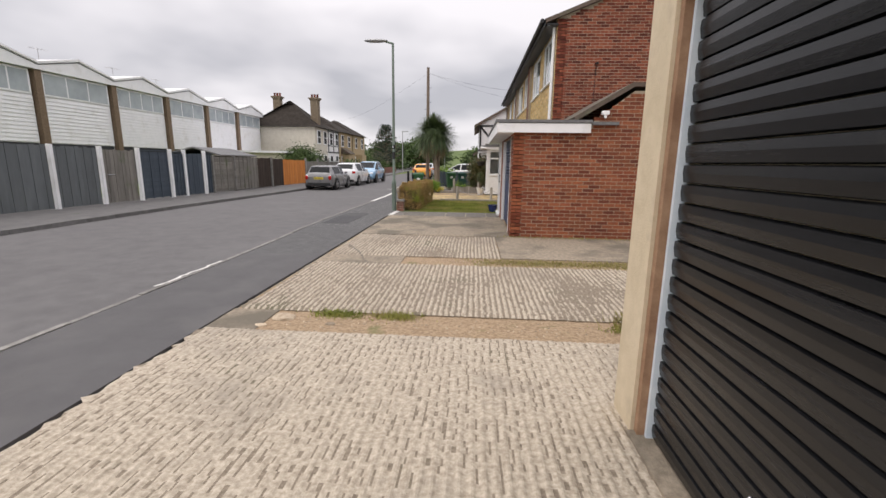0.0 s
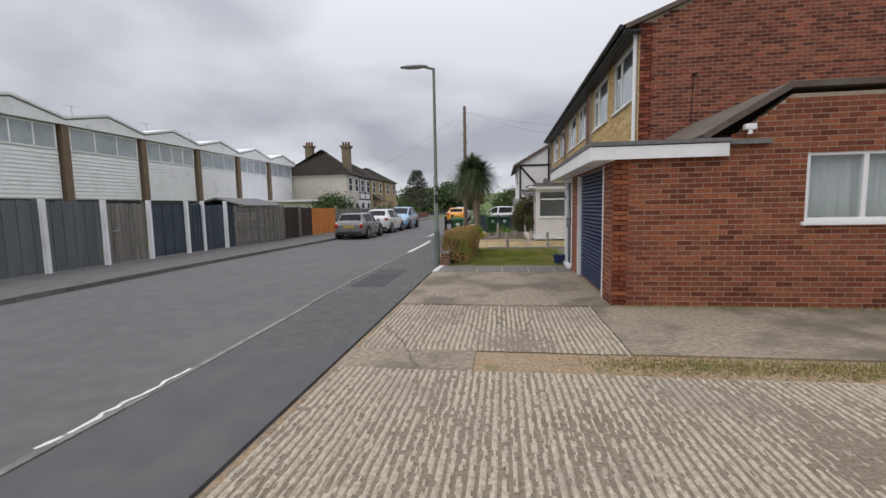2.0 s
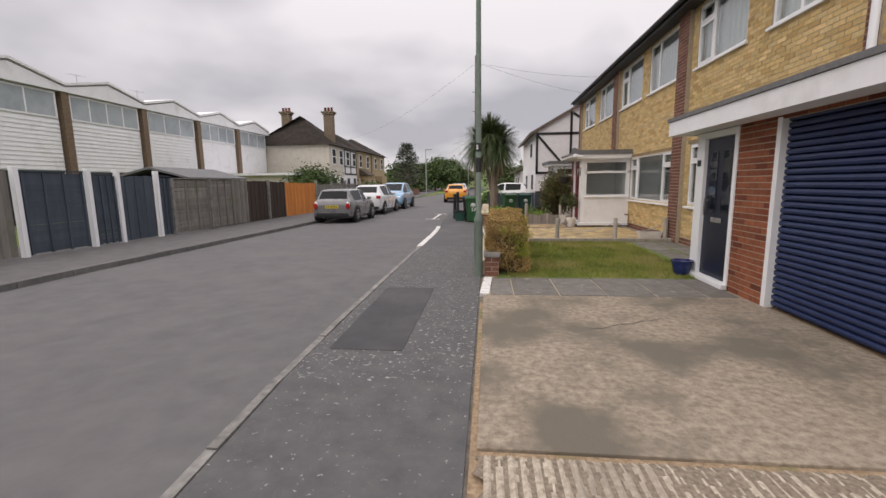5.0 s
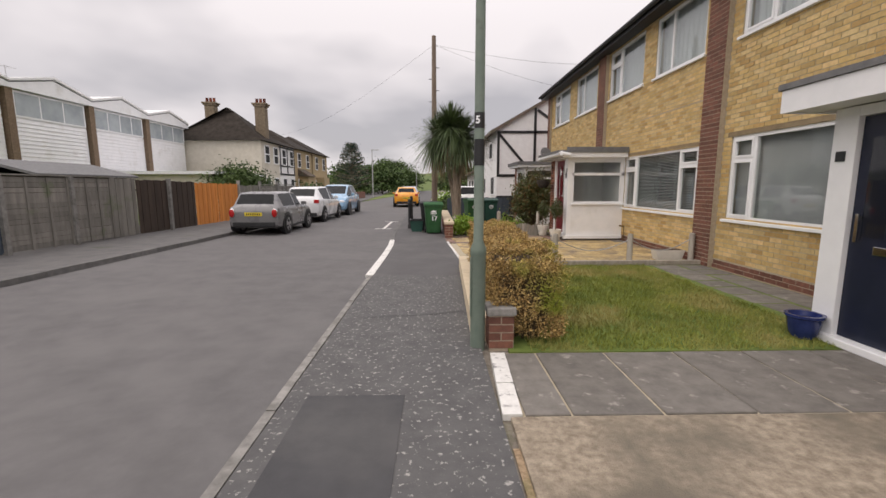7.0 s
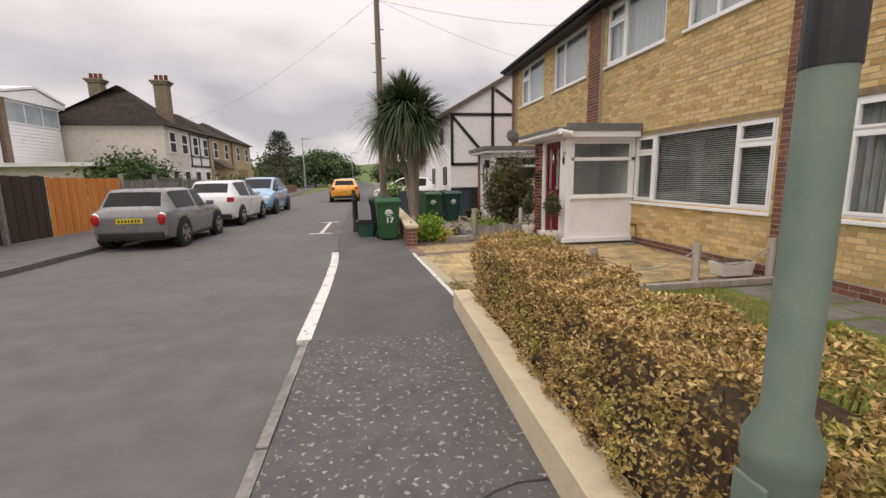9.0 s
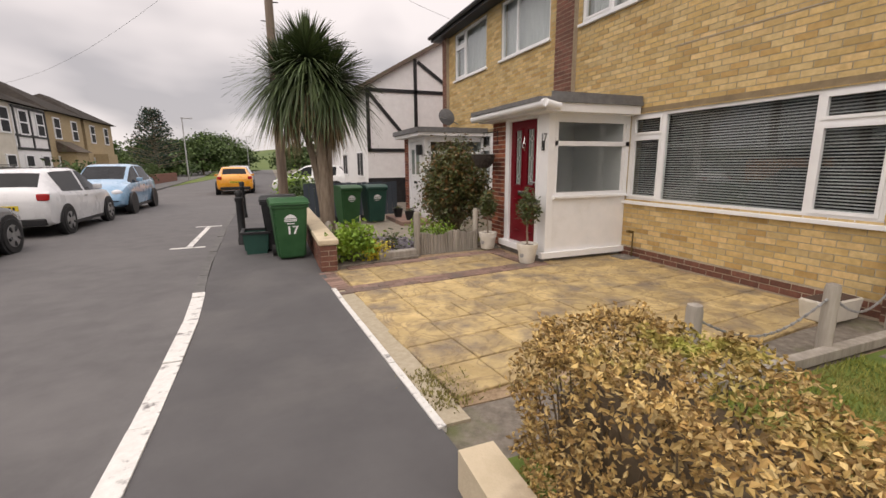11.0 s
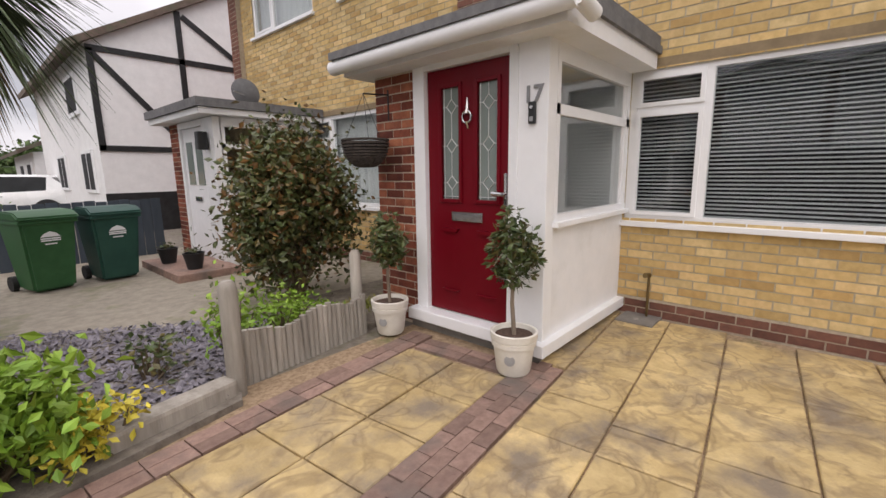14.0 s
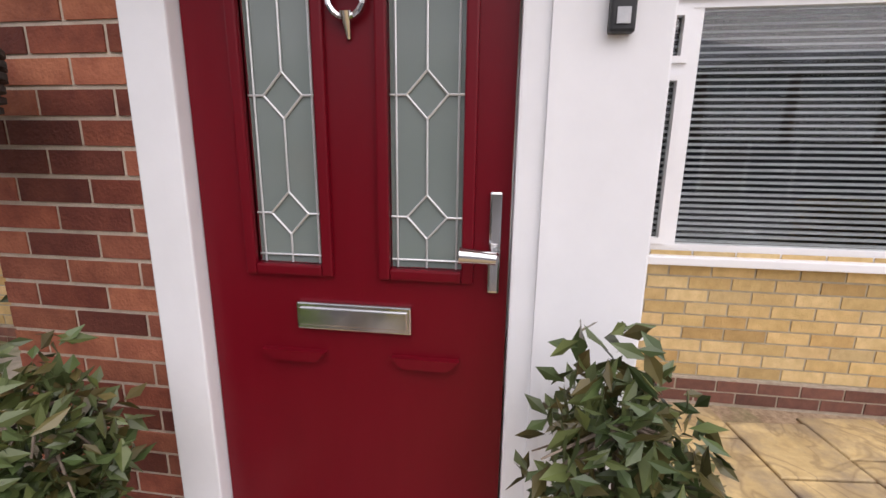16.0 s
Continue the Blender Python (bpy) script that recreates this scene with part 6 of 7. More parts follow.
def beam(p, q, w=0.13):
    d = Vector((q[0] - p[0], q[1] - p[1])).normalized() * w / 2
    n_ = (-d.y, d.x)
    return prism([(p[0] + n_[0], p[1] + n_[1]), (q[0] + n_[0], q[1] + n_[1]), (q[0] - n_[0], q[1] - n_[1]), (p[0] - n_[0], p[1] - n_[1])], "y", HY - 0.04, HY)


for p, q in (((HX + 0.06, 1.95), (HX + 0.06, 4.2)), ((HX, 2.0), (HX + 9, 2.0)), ((HX, 4.2), (HX + 9, 4.2)), ((HX + 0.1, 4.1), (HX + 1.85, 2.1)), ((HX + 1.95, 1.95), (HX + 1.95, 5.4)), ((HX + 2.05, 5.3), (HX + 3.6, 4.25)), ((HX + 4.5, 2), (HX + 4.5, 6.8)), ((HX + 6.9, 4.2), (HX + 4.6, 6.4))):
    part("timber", beam(p, q), BLACK, tim)
part("roof", prism([(HX - 0.4, 4.08), (HX + 4.5, 6.86), (HX + 9.4, 4.08), (HX + 9.4, 4.24), (HX + 4.5, 7.02), (HX - 0.4, 4.24)], "y", HY - 0.2, HY + 9.2), TILE, tim, "brown tile roof")
for y in (33.7, 37.5):
    w = part("window", B((HX - 0.05, HX - 0.002, y, y + 1.3, 0.95, 2.0)), WHITE, tim)
    # opaque panes, with the unlit room behind painted as near-black
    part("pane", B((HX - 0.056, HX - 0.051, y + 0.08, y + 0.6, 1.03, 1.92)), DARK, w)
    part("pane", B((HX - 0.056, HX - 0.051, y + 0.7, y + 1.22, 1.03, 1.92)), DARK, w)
w = part("window", B((HX - 0.05, HX - 0.002, 34.5, 35.8, 2.9, 3.9)), WHITE, tim)
part("pane", B((HX - 0.056, HX - 0.051, 34.6, 35.7, 3.0, 3.8)), DARK, w)
tf_ = thing("side_fence", "dark boarded fence beside the bins", "fence", (-1.2, 29.2, 0))
for i in range(18):
    part("board", B((-2.2 + 0.15 * i, -2.06 + 0.15 * i, 29.0, 29.025, 0, 0.95 + 0.01 * (i % 3))), FENCEBLUE, tf_)
bush("low_shrub", -2.0, 31.2, 0.0, 0.6, 1.2, 0.45, 1500, 0.07, TREELEAF, "rough green shrubs by the pavement wall", 81, 20)
bush("low_shrub", -2.0, 34.5, 0.0, 0.7, 1.4, 0.5, 1500, 0.07, LIME, "overgrown pale green verge shrub", 82, 20)
bun = thing("bungalow", "low white house with brown tiled roof", "house", (4, 48, 0))
part("wall", B((0.5, 9, 45, 53, -0.1, 2.4)), RENDER, bun)
part("roof", prism([(0.0, 2.3), (4.7, 4.6), (9.5, 2.3), (9.5, 2.45), (4.7, 4.78), (0.0, 2.45)], "y", 44.6, 53.4), TILE, bun, "brown tile roof")
for y in (45.8, 48.6):
    w = part("window", B((0.44, 0.498, y, y + 1.5, 0.9, 2.0)), WHITE, bun)
    # flat near-black pane, room darkness put into its colour
    part("pane", B((0.434, 0.439, y + 0.1, y + 1.4, 1.0, 1.9)), DARK, w)

# ---- fences across the road ----
FCAT = "fence"


def fence_panel(y0, y1, h, mat, style, label, recess=0.0):
    t = thing("garden_fence", label, FCAT, (fence_x(y0), y0, 0), "garden fences across the road")

    def X(y):
        return fence_x(y) - recess
    n_ = max(1, int(round((y1 - y0) / (0.145 if style == "board" else 0.6))))
    r_ = random.Random(int(y0 * 10))
    if style == "board":
        for i in range(n_):
            a, b = y0 + (y1 - y0) * i / n_, y0 + (y1 - y0) * (i + 1) / n_ - 0.006
            o = 0.012 * (i % 2)
            part("board", prism([(X(a) + o, a), (X(b) + o, b), (X(b) + o - 0.018, b), (X(a) + o - 0.018, a)], "z", 0.08, h + r_.uniform(-0.02, 0.02)), mat, t)
    else:
        m = 14
        for i in range(m):
            z0_, z1_ = 0.1 + (h - 0.1) * i / m, 0.1 + (h - 0.1) * (i + 1) / m + 0.02
            part("slat", prism([(X(y0) + 0.012, y0), (X(y1) + 0.012, y1), (X(y1) - 0.004, y1), (X(y0) - 0.004, y0)], "z", z0_, z1_ - 0.024 + r_.uniform(-0.006, 0.006)), mat, t)
        for i in range(4):
            a = y0 + (y1 - y0) * i / 3 * 0.94 + 0.02
            part("batten", prism([(X(a) + 0.04, a), (X(a) + 0.04, a + 0.05), (X(a) - 0.01, a + 0.05), (X(a) - 0.01, a)], "z", 0.08, h), mat, t)
    part("capping", prism([(X(y0) + 0.05, y0), (X(y1) + 0.05, y1), (X(y1) - 0.03, y1), (X(y0) - 0.03, y0)], "z", h + 0.03, h + 0.06) if style != "board" else prism([(X(y0) - 0.02, y0), (X(y1) - 0.02, y1), (X(y1) - 0.05, y1), (X(y0) - 0.05, y0)], "z", h * 0.8, h * 0.8 + 0.08), mat, t)
    return t


PANELS = [(-6.2, -4.4, 1.85, FENCEGREY, "board"), (-4.3, -2.5, 1.85, FENCEGREY, "board"), (-2.4, -0.6, 1.85, FENCEGREY, "board"), (-0.5, 1.3, 1.85, FENCEGREY, "board"), (1.4, 3.2, 1.85, FENCEGREY, "board"), (3.3, 5.1, 1.85, FENCEGREY, "board"), (5.2, 7.9, 1.85, FENCEGREY, "board"), (8.0, 9.7, 1.85, FENCEGREY, "board"), (9.8, 11.6, 1.87, FENCEGREY, "board"), (11.75, 13.15, 1.85, FENCEGREY, "board"),
          (13.35, 14.65, 1.80, FENCEOLD, "board"), (14.85, 16.15, 1.78, FENCEBLUE, "lap"), (16.35, 16.9, 1.75, FENCEBLUE, "lap"), (17.1, 18.1, 1.75, FENCEBLUE, "board"), (18.3, 18.7, 1.72, FENCEBLUE, "lap"), (18.75, 20.3, 1.66, FENCEOLD, "lap"), (20.35, 21.5, 1.66, FENCEOLD, "lap"), (21.55, 22.4, 1.68, FENCEOLD, "board"),
          (22.45, 23.75, 1.64, FENCEBROWN, "board"), (23.8, 25.15, 1.62, FENCEBROWN, "board"), (25.2, 26.3, 1.58, FENCEORANGE, "board"), (26.35, 27.5, 1.56, FENCEORANGE, "board"), (27.6, 29.4, 1.5, FENCEOLD, "board"), (29.5, 31.3, 1.5, FENCEOLD, "lap"), (31.4, 33.2, 1.5, FENCEOLD, "lap"), (33.3, 36.5, 1.45, FENCEBROWN, "board")]
FL = {"grey_painted_fence": "grey painted timber fence panel", "slate_blue_fence": "slate blue painted timber fence panel", "old_grey_fence": "weathered grey timber fence panel", "dark_brown_fence": "dark brown stained timber fence panel", "new_orange_fence": "new bright orange timber fence panel"}


def along(y):
    """Stretches the run of panels along the far pavement."""
    for (a, p), (b, q) in zip(RUN, RUN[1:]):
        if a <= y <= b:
            return p + (q - p) * (y - a) / (b - a)
    return y


RUN = [(-8, -7.7), (15, 15.33), (25.18, 25.85), (27.52, 28.9), (37, 39)]
for a, b, h, m, s in PANELS:
    fence_panel(along(a), along(b), h, m, s, FL[m.name] + (" of upright boards" if s == "board" else " of overlapped slats"))
for y, h, m, lab in [(y, 1.9, WPAINT, "white painted concrete fence post") for y in (11.68, 13.25, 14.75, 16.25, 17.0, 18.2)] + [(9.75, 1.9, KERB, "plain concrete fence post")] + [(y, 1.7, KERB, "plain concrete fence post") for y in (7.95, 5.15, 18.72, 20.32, 23.78, 27.55, 29.45, 31.35)]:
    y = along(y)
    t = thing("fence_post", lab, "post", (fence_x(y), y, 0), "concrete fence posts")
    x = fence_x(y)
    part("shaft", B((x - 0.03, x + 0.09, y - 0.05, y + 0.05, 0.0, h), bevel=0.01), m, t)
gh_ = thing("gate_latch", "small metal latch on the timber gate", "latch", (fence_x(13.9), 13.9, 1.0))
part("bar", tube((fence_x(13.8) + 0.03, 13.8, 1.0), (fence_x(14.05) + 0.03, 14.05, 1.0), 0.015), STEEL, gh_)

# ---- white boarded terrace behind the fences ----
TX = -20.9


def terrace_unit(y0, y1, k):
    t = thing("terrace_house", "white boarded terraced house with low gabled roof", "house", ((TX - 4), (y0 + y1) / 2, 0), "white terraced houses")
    part("wall", B((TX - 8, TX, y0 + 0.25, y1 - 0.25, -0.1, 5.60)), WPAINT, t)
    for i in range(12):
        z = 2.25 + 0.18 * i
        part("board", prism([(TX + 0.05, z), (TX + 0.001, z), (TX + 0.001, z + 0.175), (TX + 0.02, z + 0.175)], "y", y0 + 0.26, y1 - 0.26), WPAINT, t)
    part("pier", B((TX - 0.2, TX + 0.22, y0 - 0.17, y0 + 0.17, -0.1, 5.70)), M("brown_pier_brick_%d" % k, (0.13, 0.09, 0.06), (0.23, 0.165, 0.11), 0.9, 12.0, 0.4, 60), t, "brown brick pier")
    ym = (y0 + y1) / 2
    part("roof", prism([(y0, 5.62), (y0, 5.88), (ym, 6.42), (y1, 5.88), (y1, 5.62)], "x", TX - 8, TX + 0.28), WPAINT, t, "white gabled roof edge")
    part("verge", prism([(y0, 5.89), (ym, 6.43), (y1, 5.89), (y1, 5.99), (ym, 6.54), (y0, 5.99)], "x", TX - 8, TX + 0.34), RENDER, t)
    part("verge_line", prism([(y0, 5.82), (ym, 6.35), (y1, 5.82), (y1, 5.86), (ym, 6.40), (y0, 5.86)], "x", TX + 0.281, TX + 0.29), FELT, t)
    w = part("window", B((TX + 0.02, TX + 0.07, y0 + 0.3, y1 - 0.3, 4.46, 5.58)), WHITE, t)
    n_ = 3 + k % 2
    W = (y1 - y0 - 0.7) / n_
    for i in range(n_):
        part("pane", B((TX + 0.071, TX + 0.078, y0 + 0.38 + W * i, y0 + 0.3 + W * (i + 1), 4.54, 5.50)), M("pale_pane_%d" % i, (0.28, 0.32, 0.34), (0.46, 0.5, 0.52), 0.12, 0.7, 0.0) if k == 0 else bpy.data.materials["pale_pane_%d" % (i % 3)], w, "pane with pale curtain behind")
    # flat near-black sheet over the ground floor
    part("ground_floor", B((TX + 0.0, TX + 0.02, y0 + 0.3, y1 - 0.3, 0.0, 2.2)), DARK, t)
    return t


M("pale_pane_3", (0.28, 0.32, 0.34), (0.42, 0.46, 0.48), 0.12, 0.7, 0.0)
for k in range(12):
    terrace_unit(42.9 - 4.45 * (k + 1), 42.9 - 4.45 * k, k)
for y in (24.0, 29.0, 33.0, 19.5):
    a = thing("roof_aerial", "thin metal television aerial on a terrace roof", "aerial", (TX - 3, y, 6.0), "roof aerials")
    ab = tube((TX - 3, y, 5.9), (TX - 3, y, 7.4), 0.02, seg=6)
    tube((TX - 3, y - 0.5, 7.3), (TX - 3, y + 0.5, 7.4), 0.012, seg=5, bm=ab)
    for i in range(5):
        tube((TX - 3.2, y - 0.4 + 0.2 * i, 7.34), (TX - 2.8, y - 0.4 + 0.2 * i, 7.34), 0.008, seg=4, bm=ab)
    part("mast", ab, STEEL, a)
sh = thing("garden_shed", "low dark felt roofed shed behind the fence", "shed", (-13, 22, 0))
part("wall", B((-14.5, -12.0, 20.6, 23.6, 0, 1.7)), FENCEBROWN, sh)
part("roof", prism([(-14.7, 1.7), (-13.2, 2.05), (-11.8, 1.7), (-11.8, 1.76), (-13.2, 2.12), (-14.7, 1.76)], "y", 20.4, 23.8), FELT, sh, "dark felt roof")
lt = thing("lean_to", "white edged lean-to roof behind the fence", "shed", (-17, 36, 0))
part("wall", B((-20.6, -14.5, 33.5, 40, 0, 2.1)), CREAM, lt)
part("roof", B((-20.7, -14.2, 33.2, 40.3, 2.1, 2.25)), WPAINT, lt, "white roof edge")
bush("garden_bush", -13.6, 34.5, 0.3, 1.25, 1.5, 1.0, 11000, 0.09, TREELEAF, "rounded green garden bush behind the fence", 91, 30)

# ---- older houses beyond ----
VX = -15.5


def old_house(y0, y1, wallmat, eave, ridge, label, depth=6.5):
    t = thing("old_house", label, "house", (VX - depth / 2, (y0 + y1) / 2, 0), "older houses along the road")
    part("wall", B((VX - depth, VX, y0, y1, -0.1, eave)), wallmat, t)
    bm = bmesh.new()
    o = 0.35
    c = [bm.verts.new(v) for v in ((VX - depth - o, y0 - o, eave - 0.05), (VX + o, y0 - o, eave - 0.05), (VX + o, y1 + o, eave - 0.05), (VX - depth - o, y1 + o, eave - 0.05))]
    m = depth / 2
    r0, r1 = bm.verts.new((VX - m, y0 + m * 0.8, ridge)), bm.verts.new((VX - m, y1 - m * 0.5, ridge))
    for f in ((c[0], c[1], r0), (c[1], c[2], r1, r0), (c[2], c[3], r1), (c[3], c[0], r0, r1), (c[3], c[2], c[1], c[0])):
        bm.faces.new(f)
    part("roof", bm, SLATEROOF, t, "dark slate hipped roof")
    n_ = 2
    for i in range(n_):
        y = y0 + (y1 - y0) * (i + 0.3) / n_
        for z in (0.8, 3.2):
            w = part("window", B((VX + 0.002, VX + 0.06, y, y + 0.95, z, z + 1.35)), WHITE, t)
            # solid panes coloured near-black in place of dim rooms
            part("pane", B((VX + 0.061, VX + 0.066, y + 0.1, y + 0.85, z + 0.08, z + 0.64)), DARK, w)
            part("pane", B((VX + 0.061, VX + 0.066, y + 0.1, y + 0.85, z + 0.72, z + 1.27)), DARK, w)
    return t


h1 = old_house(43.0, 46.6, CREAM, 4.85, 7.5, "cream rendered Victorian house with hipped slate roof")
h2 = old_house(46.65, 50.5, RENDER, 4.85, 6.4, "white house with black mock timbers")
for y in (46.8, 48.5, 50.3):
    part("timber", B((VX + 0.005, VX + 0.05, y, y + 0.14, 2.4, 4.7)), BLACK, h2)
for z in (2.4, 3.1, 4.6):
    part("timber", B((VX + 0.005, VX + 0.045, 46.7, 50.45, z, z + 0.14)), BLACK, h2)
h3 = old_house(50.6, 56.0, TANBRICK, 4.9, 6.9, "yellow brick house with bay and hipped roof")
part("bay", B((VX, VX + 0.9, 51.6, 53.6, 0, 2.4)), TANBRICK, h3)
part("bay_roof", prism([(VX, 3.1), (VX + 1.1, 2.4), (VX, 2.4)], "y", 51.4, 53.8), TILE, h3)
h4 = old_house(56.6, 62.5, TANBRICK, 4.9, 6.9, "further yellow brick house with hipped roof")
part("bay", B((VX, VX + 0.9, 57.6, 59.8, 0, 2.4)), TANBRICK, h4)


def chimney(x, y, z0, z1, parent):
    s = part("chimney", B((x - 0.38, x + 0.38, y - 0.32, y + 0.32, z0, z1 - 0.55), (x - 0.46, x + 0.46, y - 0.4, y + 0.4, z1 - 0.55, z1 - 0.42), (x - 0.54, x + 0.54, y - 0.46, y + 0.46, z1 - 0.42, z1 - 0.3), bevel=0.02), STACK, parent, "brown brick chimney stack")
    for dx in (-0.28, 0.0, 0.28):
        part("chimney_pot", lathe([(0.12, z1 - 0.3), (0.1, z1), (0.12, z1 + 0.05)], 10, c=(x + dx, y, 0)), RBRICK, s, "clay pot")


chimney(-15.95, 44.6, 5.0, 8.0, h1)
chimney(-20.6, 46.4, 5.0, 8.4, h1)


# ---- parked cars ----
def paint(name, c):
    return M(name, c, tuple(min(1, v * 1.1) for v in c), 0.28, 2.0, 0.0, coat=0.8)


CARGLASS = M("tinted_car_glass", (0.008, 0.01, 0.011), (0.018, 0.02, 0.022), 0.12, 2.0, 0.0, spec=0.12)
RIM = M("alloy_rim", (0.3, 0.3, 0.31), (0.45, 0.45, 0.45), 0.35, 4.0, 0.0, metal=0.8)
TAIL = M("red_lamp_lens", (0.35, 0.012, 0.012), (0.5, 0.02, 0.02), 0.2, 4.0, 0.0)
HEADL = M("clear_lamp_lens", (0.6, 0.62, 0.65), (0.8, 0.8, 0.82), 0.12, 4.0, 0.0)
PLATE = M("yellow_plate", (0.62, 0.48, 0.03), (0.7, 0.54, 0.05), 0.5, 4.0, 0.0)


# profile rows: place along the car, underside, belt, roof or bonnet height, half width, roof half width
MINI = [(-1.91, 0.44, 0.70, 0.74, 0.70, 0.60), (-1.88, 0.30, 0.84, 0.90, 0.79, 0.68), (-1.80, 0.25, 0.92, 0.985, 0.83, 0.68), (-1.74, 0.24, 0.935, 1.02, 0.84, 0.67), (-1.50, 0.23, 0.95, 1.34, 0.86, 0.60), (-1.42, 0.23, 0.95, 1.40, 0.865, 0.60), (-1.20, 0.22, 0.95, 1.42, 0.865, 0.61),
        (-0.30, 0.2, 0.945, 1.425, 0.865, 0.62), (-0.20, 0.2, 0.945, 1.42, 0.865, 0.62), (0.22, 0.2, 0.94, 1.39, 0.865, 0.61), (0.34, 0.2, 0.94, 1.345, 0.865, 0.61), (0.72, 0.2, 0.935, 1.02, 0.86, 0.66), (0.80, 0.2, 0.93, 0.975, 0.86, 0.66), (1.25, 0.22, 0.87, 0.92, 0.855, 0.62), (1.65, 0.24, 0.76, 0.83, 0.82, 0.56), (1.85, 0.28, 0.62, 0.68, 0.74, 0.5), (1.91, 0.38, 0.5, 0.54, 0.64, 0.44)]
HATCH = [(-2.0, 0.44, 0.72, 0.76, 0.70, 0.60), (-1.96, 0.30, 0.88, 0.94, 0.80, 0.66), (-1.88, 0.25, 0.97, 1.03, 0.84, 0.64), (-1.80, 0.24, 0.98, 1.08, 0.85, 0.62), (-1.45, 0.23, 0.98, 1.37, 0.865, 0.56), (-1.34, 0.22, 0.97, 1.44, 0.87, 0.57), (-1.1, 0.22, 0.96, 1.46, 0.87, 0.58),
         (-0.20, 0.2, 0.93, 1.475, 0.87, 0.6), (-0.10, 0.2, 0.93, 1.475, 0.87, 0.6), (0.15, 0.2, 0.92, 1.45, 0.87, 0.6), (0.30, 0.2, 0.92, 1.40, 0.87, 0.6), (1.00, 0.2, 0.90, 1.02, 0.86, 0.66), (1.10, 0.2, 0.90, 0.97, 0.86, 0.66), (1.45, 0.22, 0.85, 0.90, 0.85, 0.62), (1.75, 0.24, 0.74, 0.80, 0.81, 0.56), (1.94, 0.28, 0.60, 0.66, 0.73, 0.5), (2.0, 0.38, 0.5, 0.54, 0.62, 0.44)]
SLOT = mesh_of("rim_slot", tube((-0.045, 0, 0), (0.045, 0, 0), 0.018, 0.03, seg=8), DARKPL)
GLAZED_TOP, GLAZED_SIDE = (3, 10), (5, 6, 8, 9, 10)


def car(label, col, rows, m, scale=(1, 1, 1), roofcol=None, round_lamps=False, plate=PLATE):
    t = thing("car", label, "car", (0, 0, 0), "parked cars")
    pm = paint(label.split()[0] + "_car_paint", col)
    sx, sy, sz = scale
    rings = []
    for y, zb, zl, zr, w, wr in rows:
        e = max(zl + 0.012, zr - 0.055)
        half = [(w * 0.78, zb), (w * 0.96, zb + 0.06), (w, zb + (zl - zb) * 0.45), (w * 0.985, zl - 0.10), (w * 0.94, zl), (wr * 1.05, e), (wr * 0.92, zr), (wr * 0.5, zr + 0.012)]
        rings.append([Vector((x * sx, y * sy, z * sz)) for x, z in half] + [Vector((-x * sx, y * sy, z * sz)) for x, z in half[::-1]])
    n = len(rings[0])
    meshes_ = {"body": bmesh.new(), "glass": bmesh.new(), "roof": bmesh.new()}
    grid = {k_: {} for k_ in meshes_}

    def vert(k_, i, j):
        if (i, j) not in grid[k_]:
            grid[k_][i, j] = meshes_[k_].verts.new(rings[i][j])
        return grid[k_][i, j]
    for i in range(len(rings) - 1):
        for j in range(n):
            q = (j + 1) % n
            top, side = j in (5, 6, 7, 8, 9), j in (4, 10)
            k_ = "glass" if (top and j not in (5, 9) and i in GLAZED_TOP) or (side and i in GLAZED_SIDE) else ("roof" if top and 3 < i < 10 else "body")
            meshes_[k_].faces.new((vert(k_, i, j), vert(k_, i, q), vert(k_, i + 1, q), vert(k_, i + 1, j)))
    for i in (0, len(rings) - 1):
        meshes_["body"].faces.new([vert("body", i, j) for j in range(n)])
    for k_ in meshes_:
        bmesh.ops.recalc_face_normals(meshes_[k_], faces=meshes_[k_].faces[:])
    part("body", meshes_["body"], pm, t, smooth=True)
    part("cabin_glass", meshes_["glass"], CARGLASS, t, "dark tinted glass", smooth=True)
    part("roof", meshes_["roof"], roofcol or pm, t, smooth=True)
    h0, h1, w = rows[0][0] * sy, rows[-1][0] * sy, max(r_[4] for r_ in rows) * sx
    for s_ in (-1, 1):
        for y in (h0 + 0.66, h1 - 0.72):
            well = part("wheel_arch", lathe([(0.02, -0.06), (0.365, -0.06), (0.365, 0.008), (0.02, 0.008)], 28), DARKPL, t)
            well.matrix_basis = pose(s_ * (w - 0.002), y, 0.33, 0, 90, 0)
            wheel = part("wheel", lathe([(0.19, -0.1), (0.30, -0.1), (0.315, -0.06), (0.315, 0.06), (0.30, 0.1), (0.19, 0.1)], 28), RUBBER, t, smooth=True)
            wheel.matrix_basis = pose(s_ * (w - 0.075), y, 0.315, 0, 90, 0)
            part("rim", lathe([(0.04, -0.106), (0.06, -0.112), (0.2, -0.104), (0.21, -0.06), (0.21, 0.06), (0.2, 0.104), (0.06, 0.112), (0.04, 0.106)], 24), RIM, wheel)
            for a in range(5):
                slot = part("rim_slot", SLOT, DARKPL, wheel)
                slot.matrix_basis = pose(0, 0, s_ * 0.108, 0, 0, 72 * a) @ Matrix.Translation((0.135, 0, 0))
        if round_lamps:
            for r_, o, mt, lb_ in ((0.125, 0.0, CHROME, "chrome lamp ring"), (0.108, -0.022, TAIL, "")):
                bm = bmesh.new()
                bmesh.ops.create_uvsphere(bm, u_segments=20, v_segments=10, radius=r_, matrix=pose(s_ * w * 0.80, h0 + 0.0 + o, 0.74 * sz) @ Matrix.Diagonal((0.75, 0.35, 1.15, 1)))
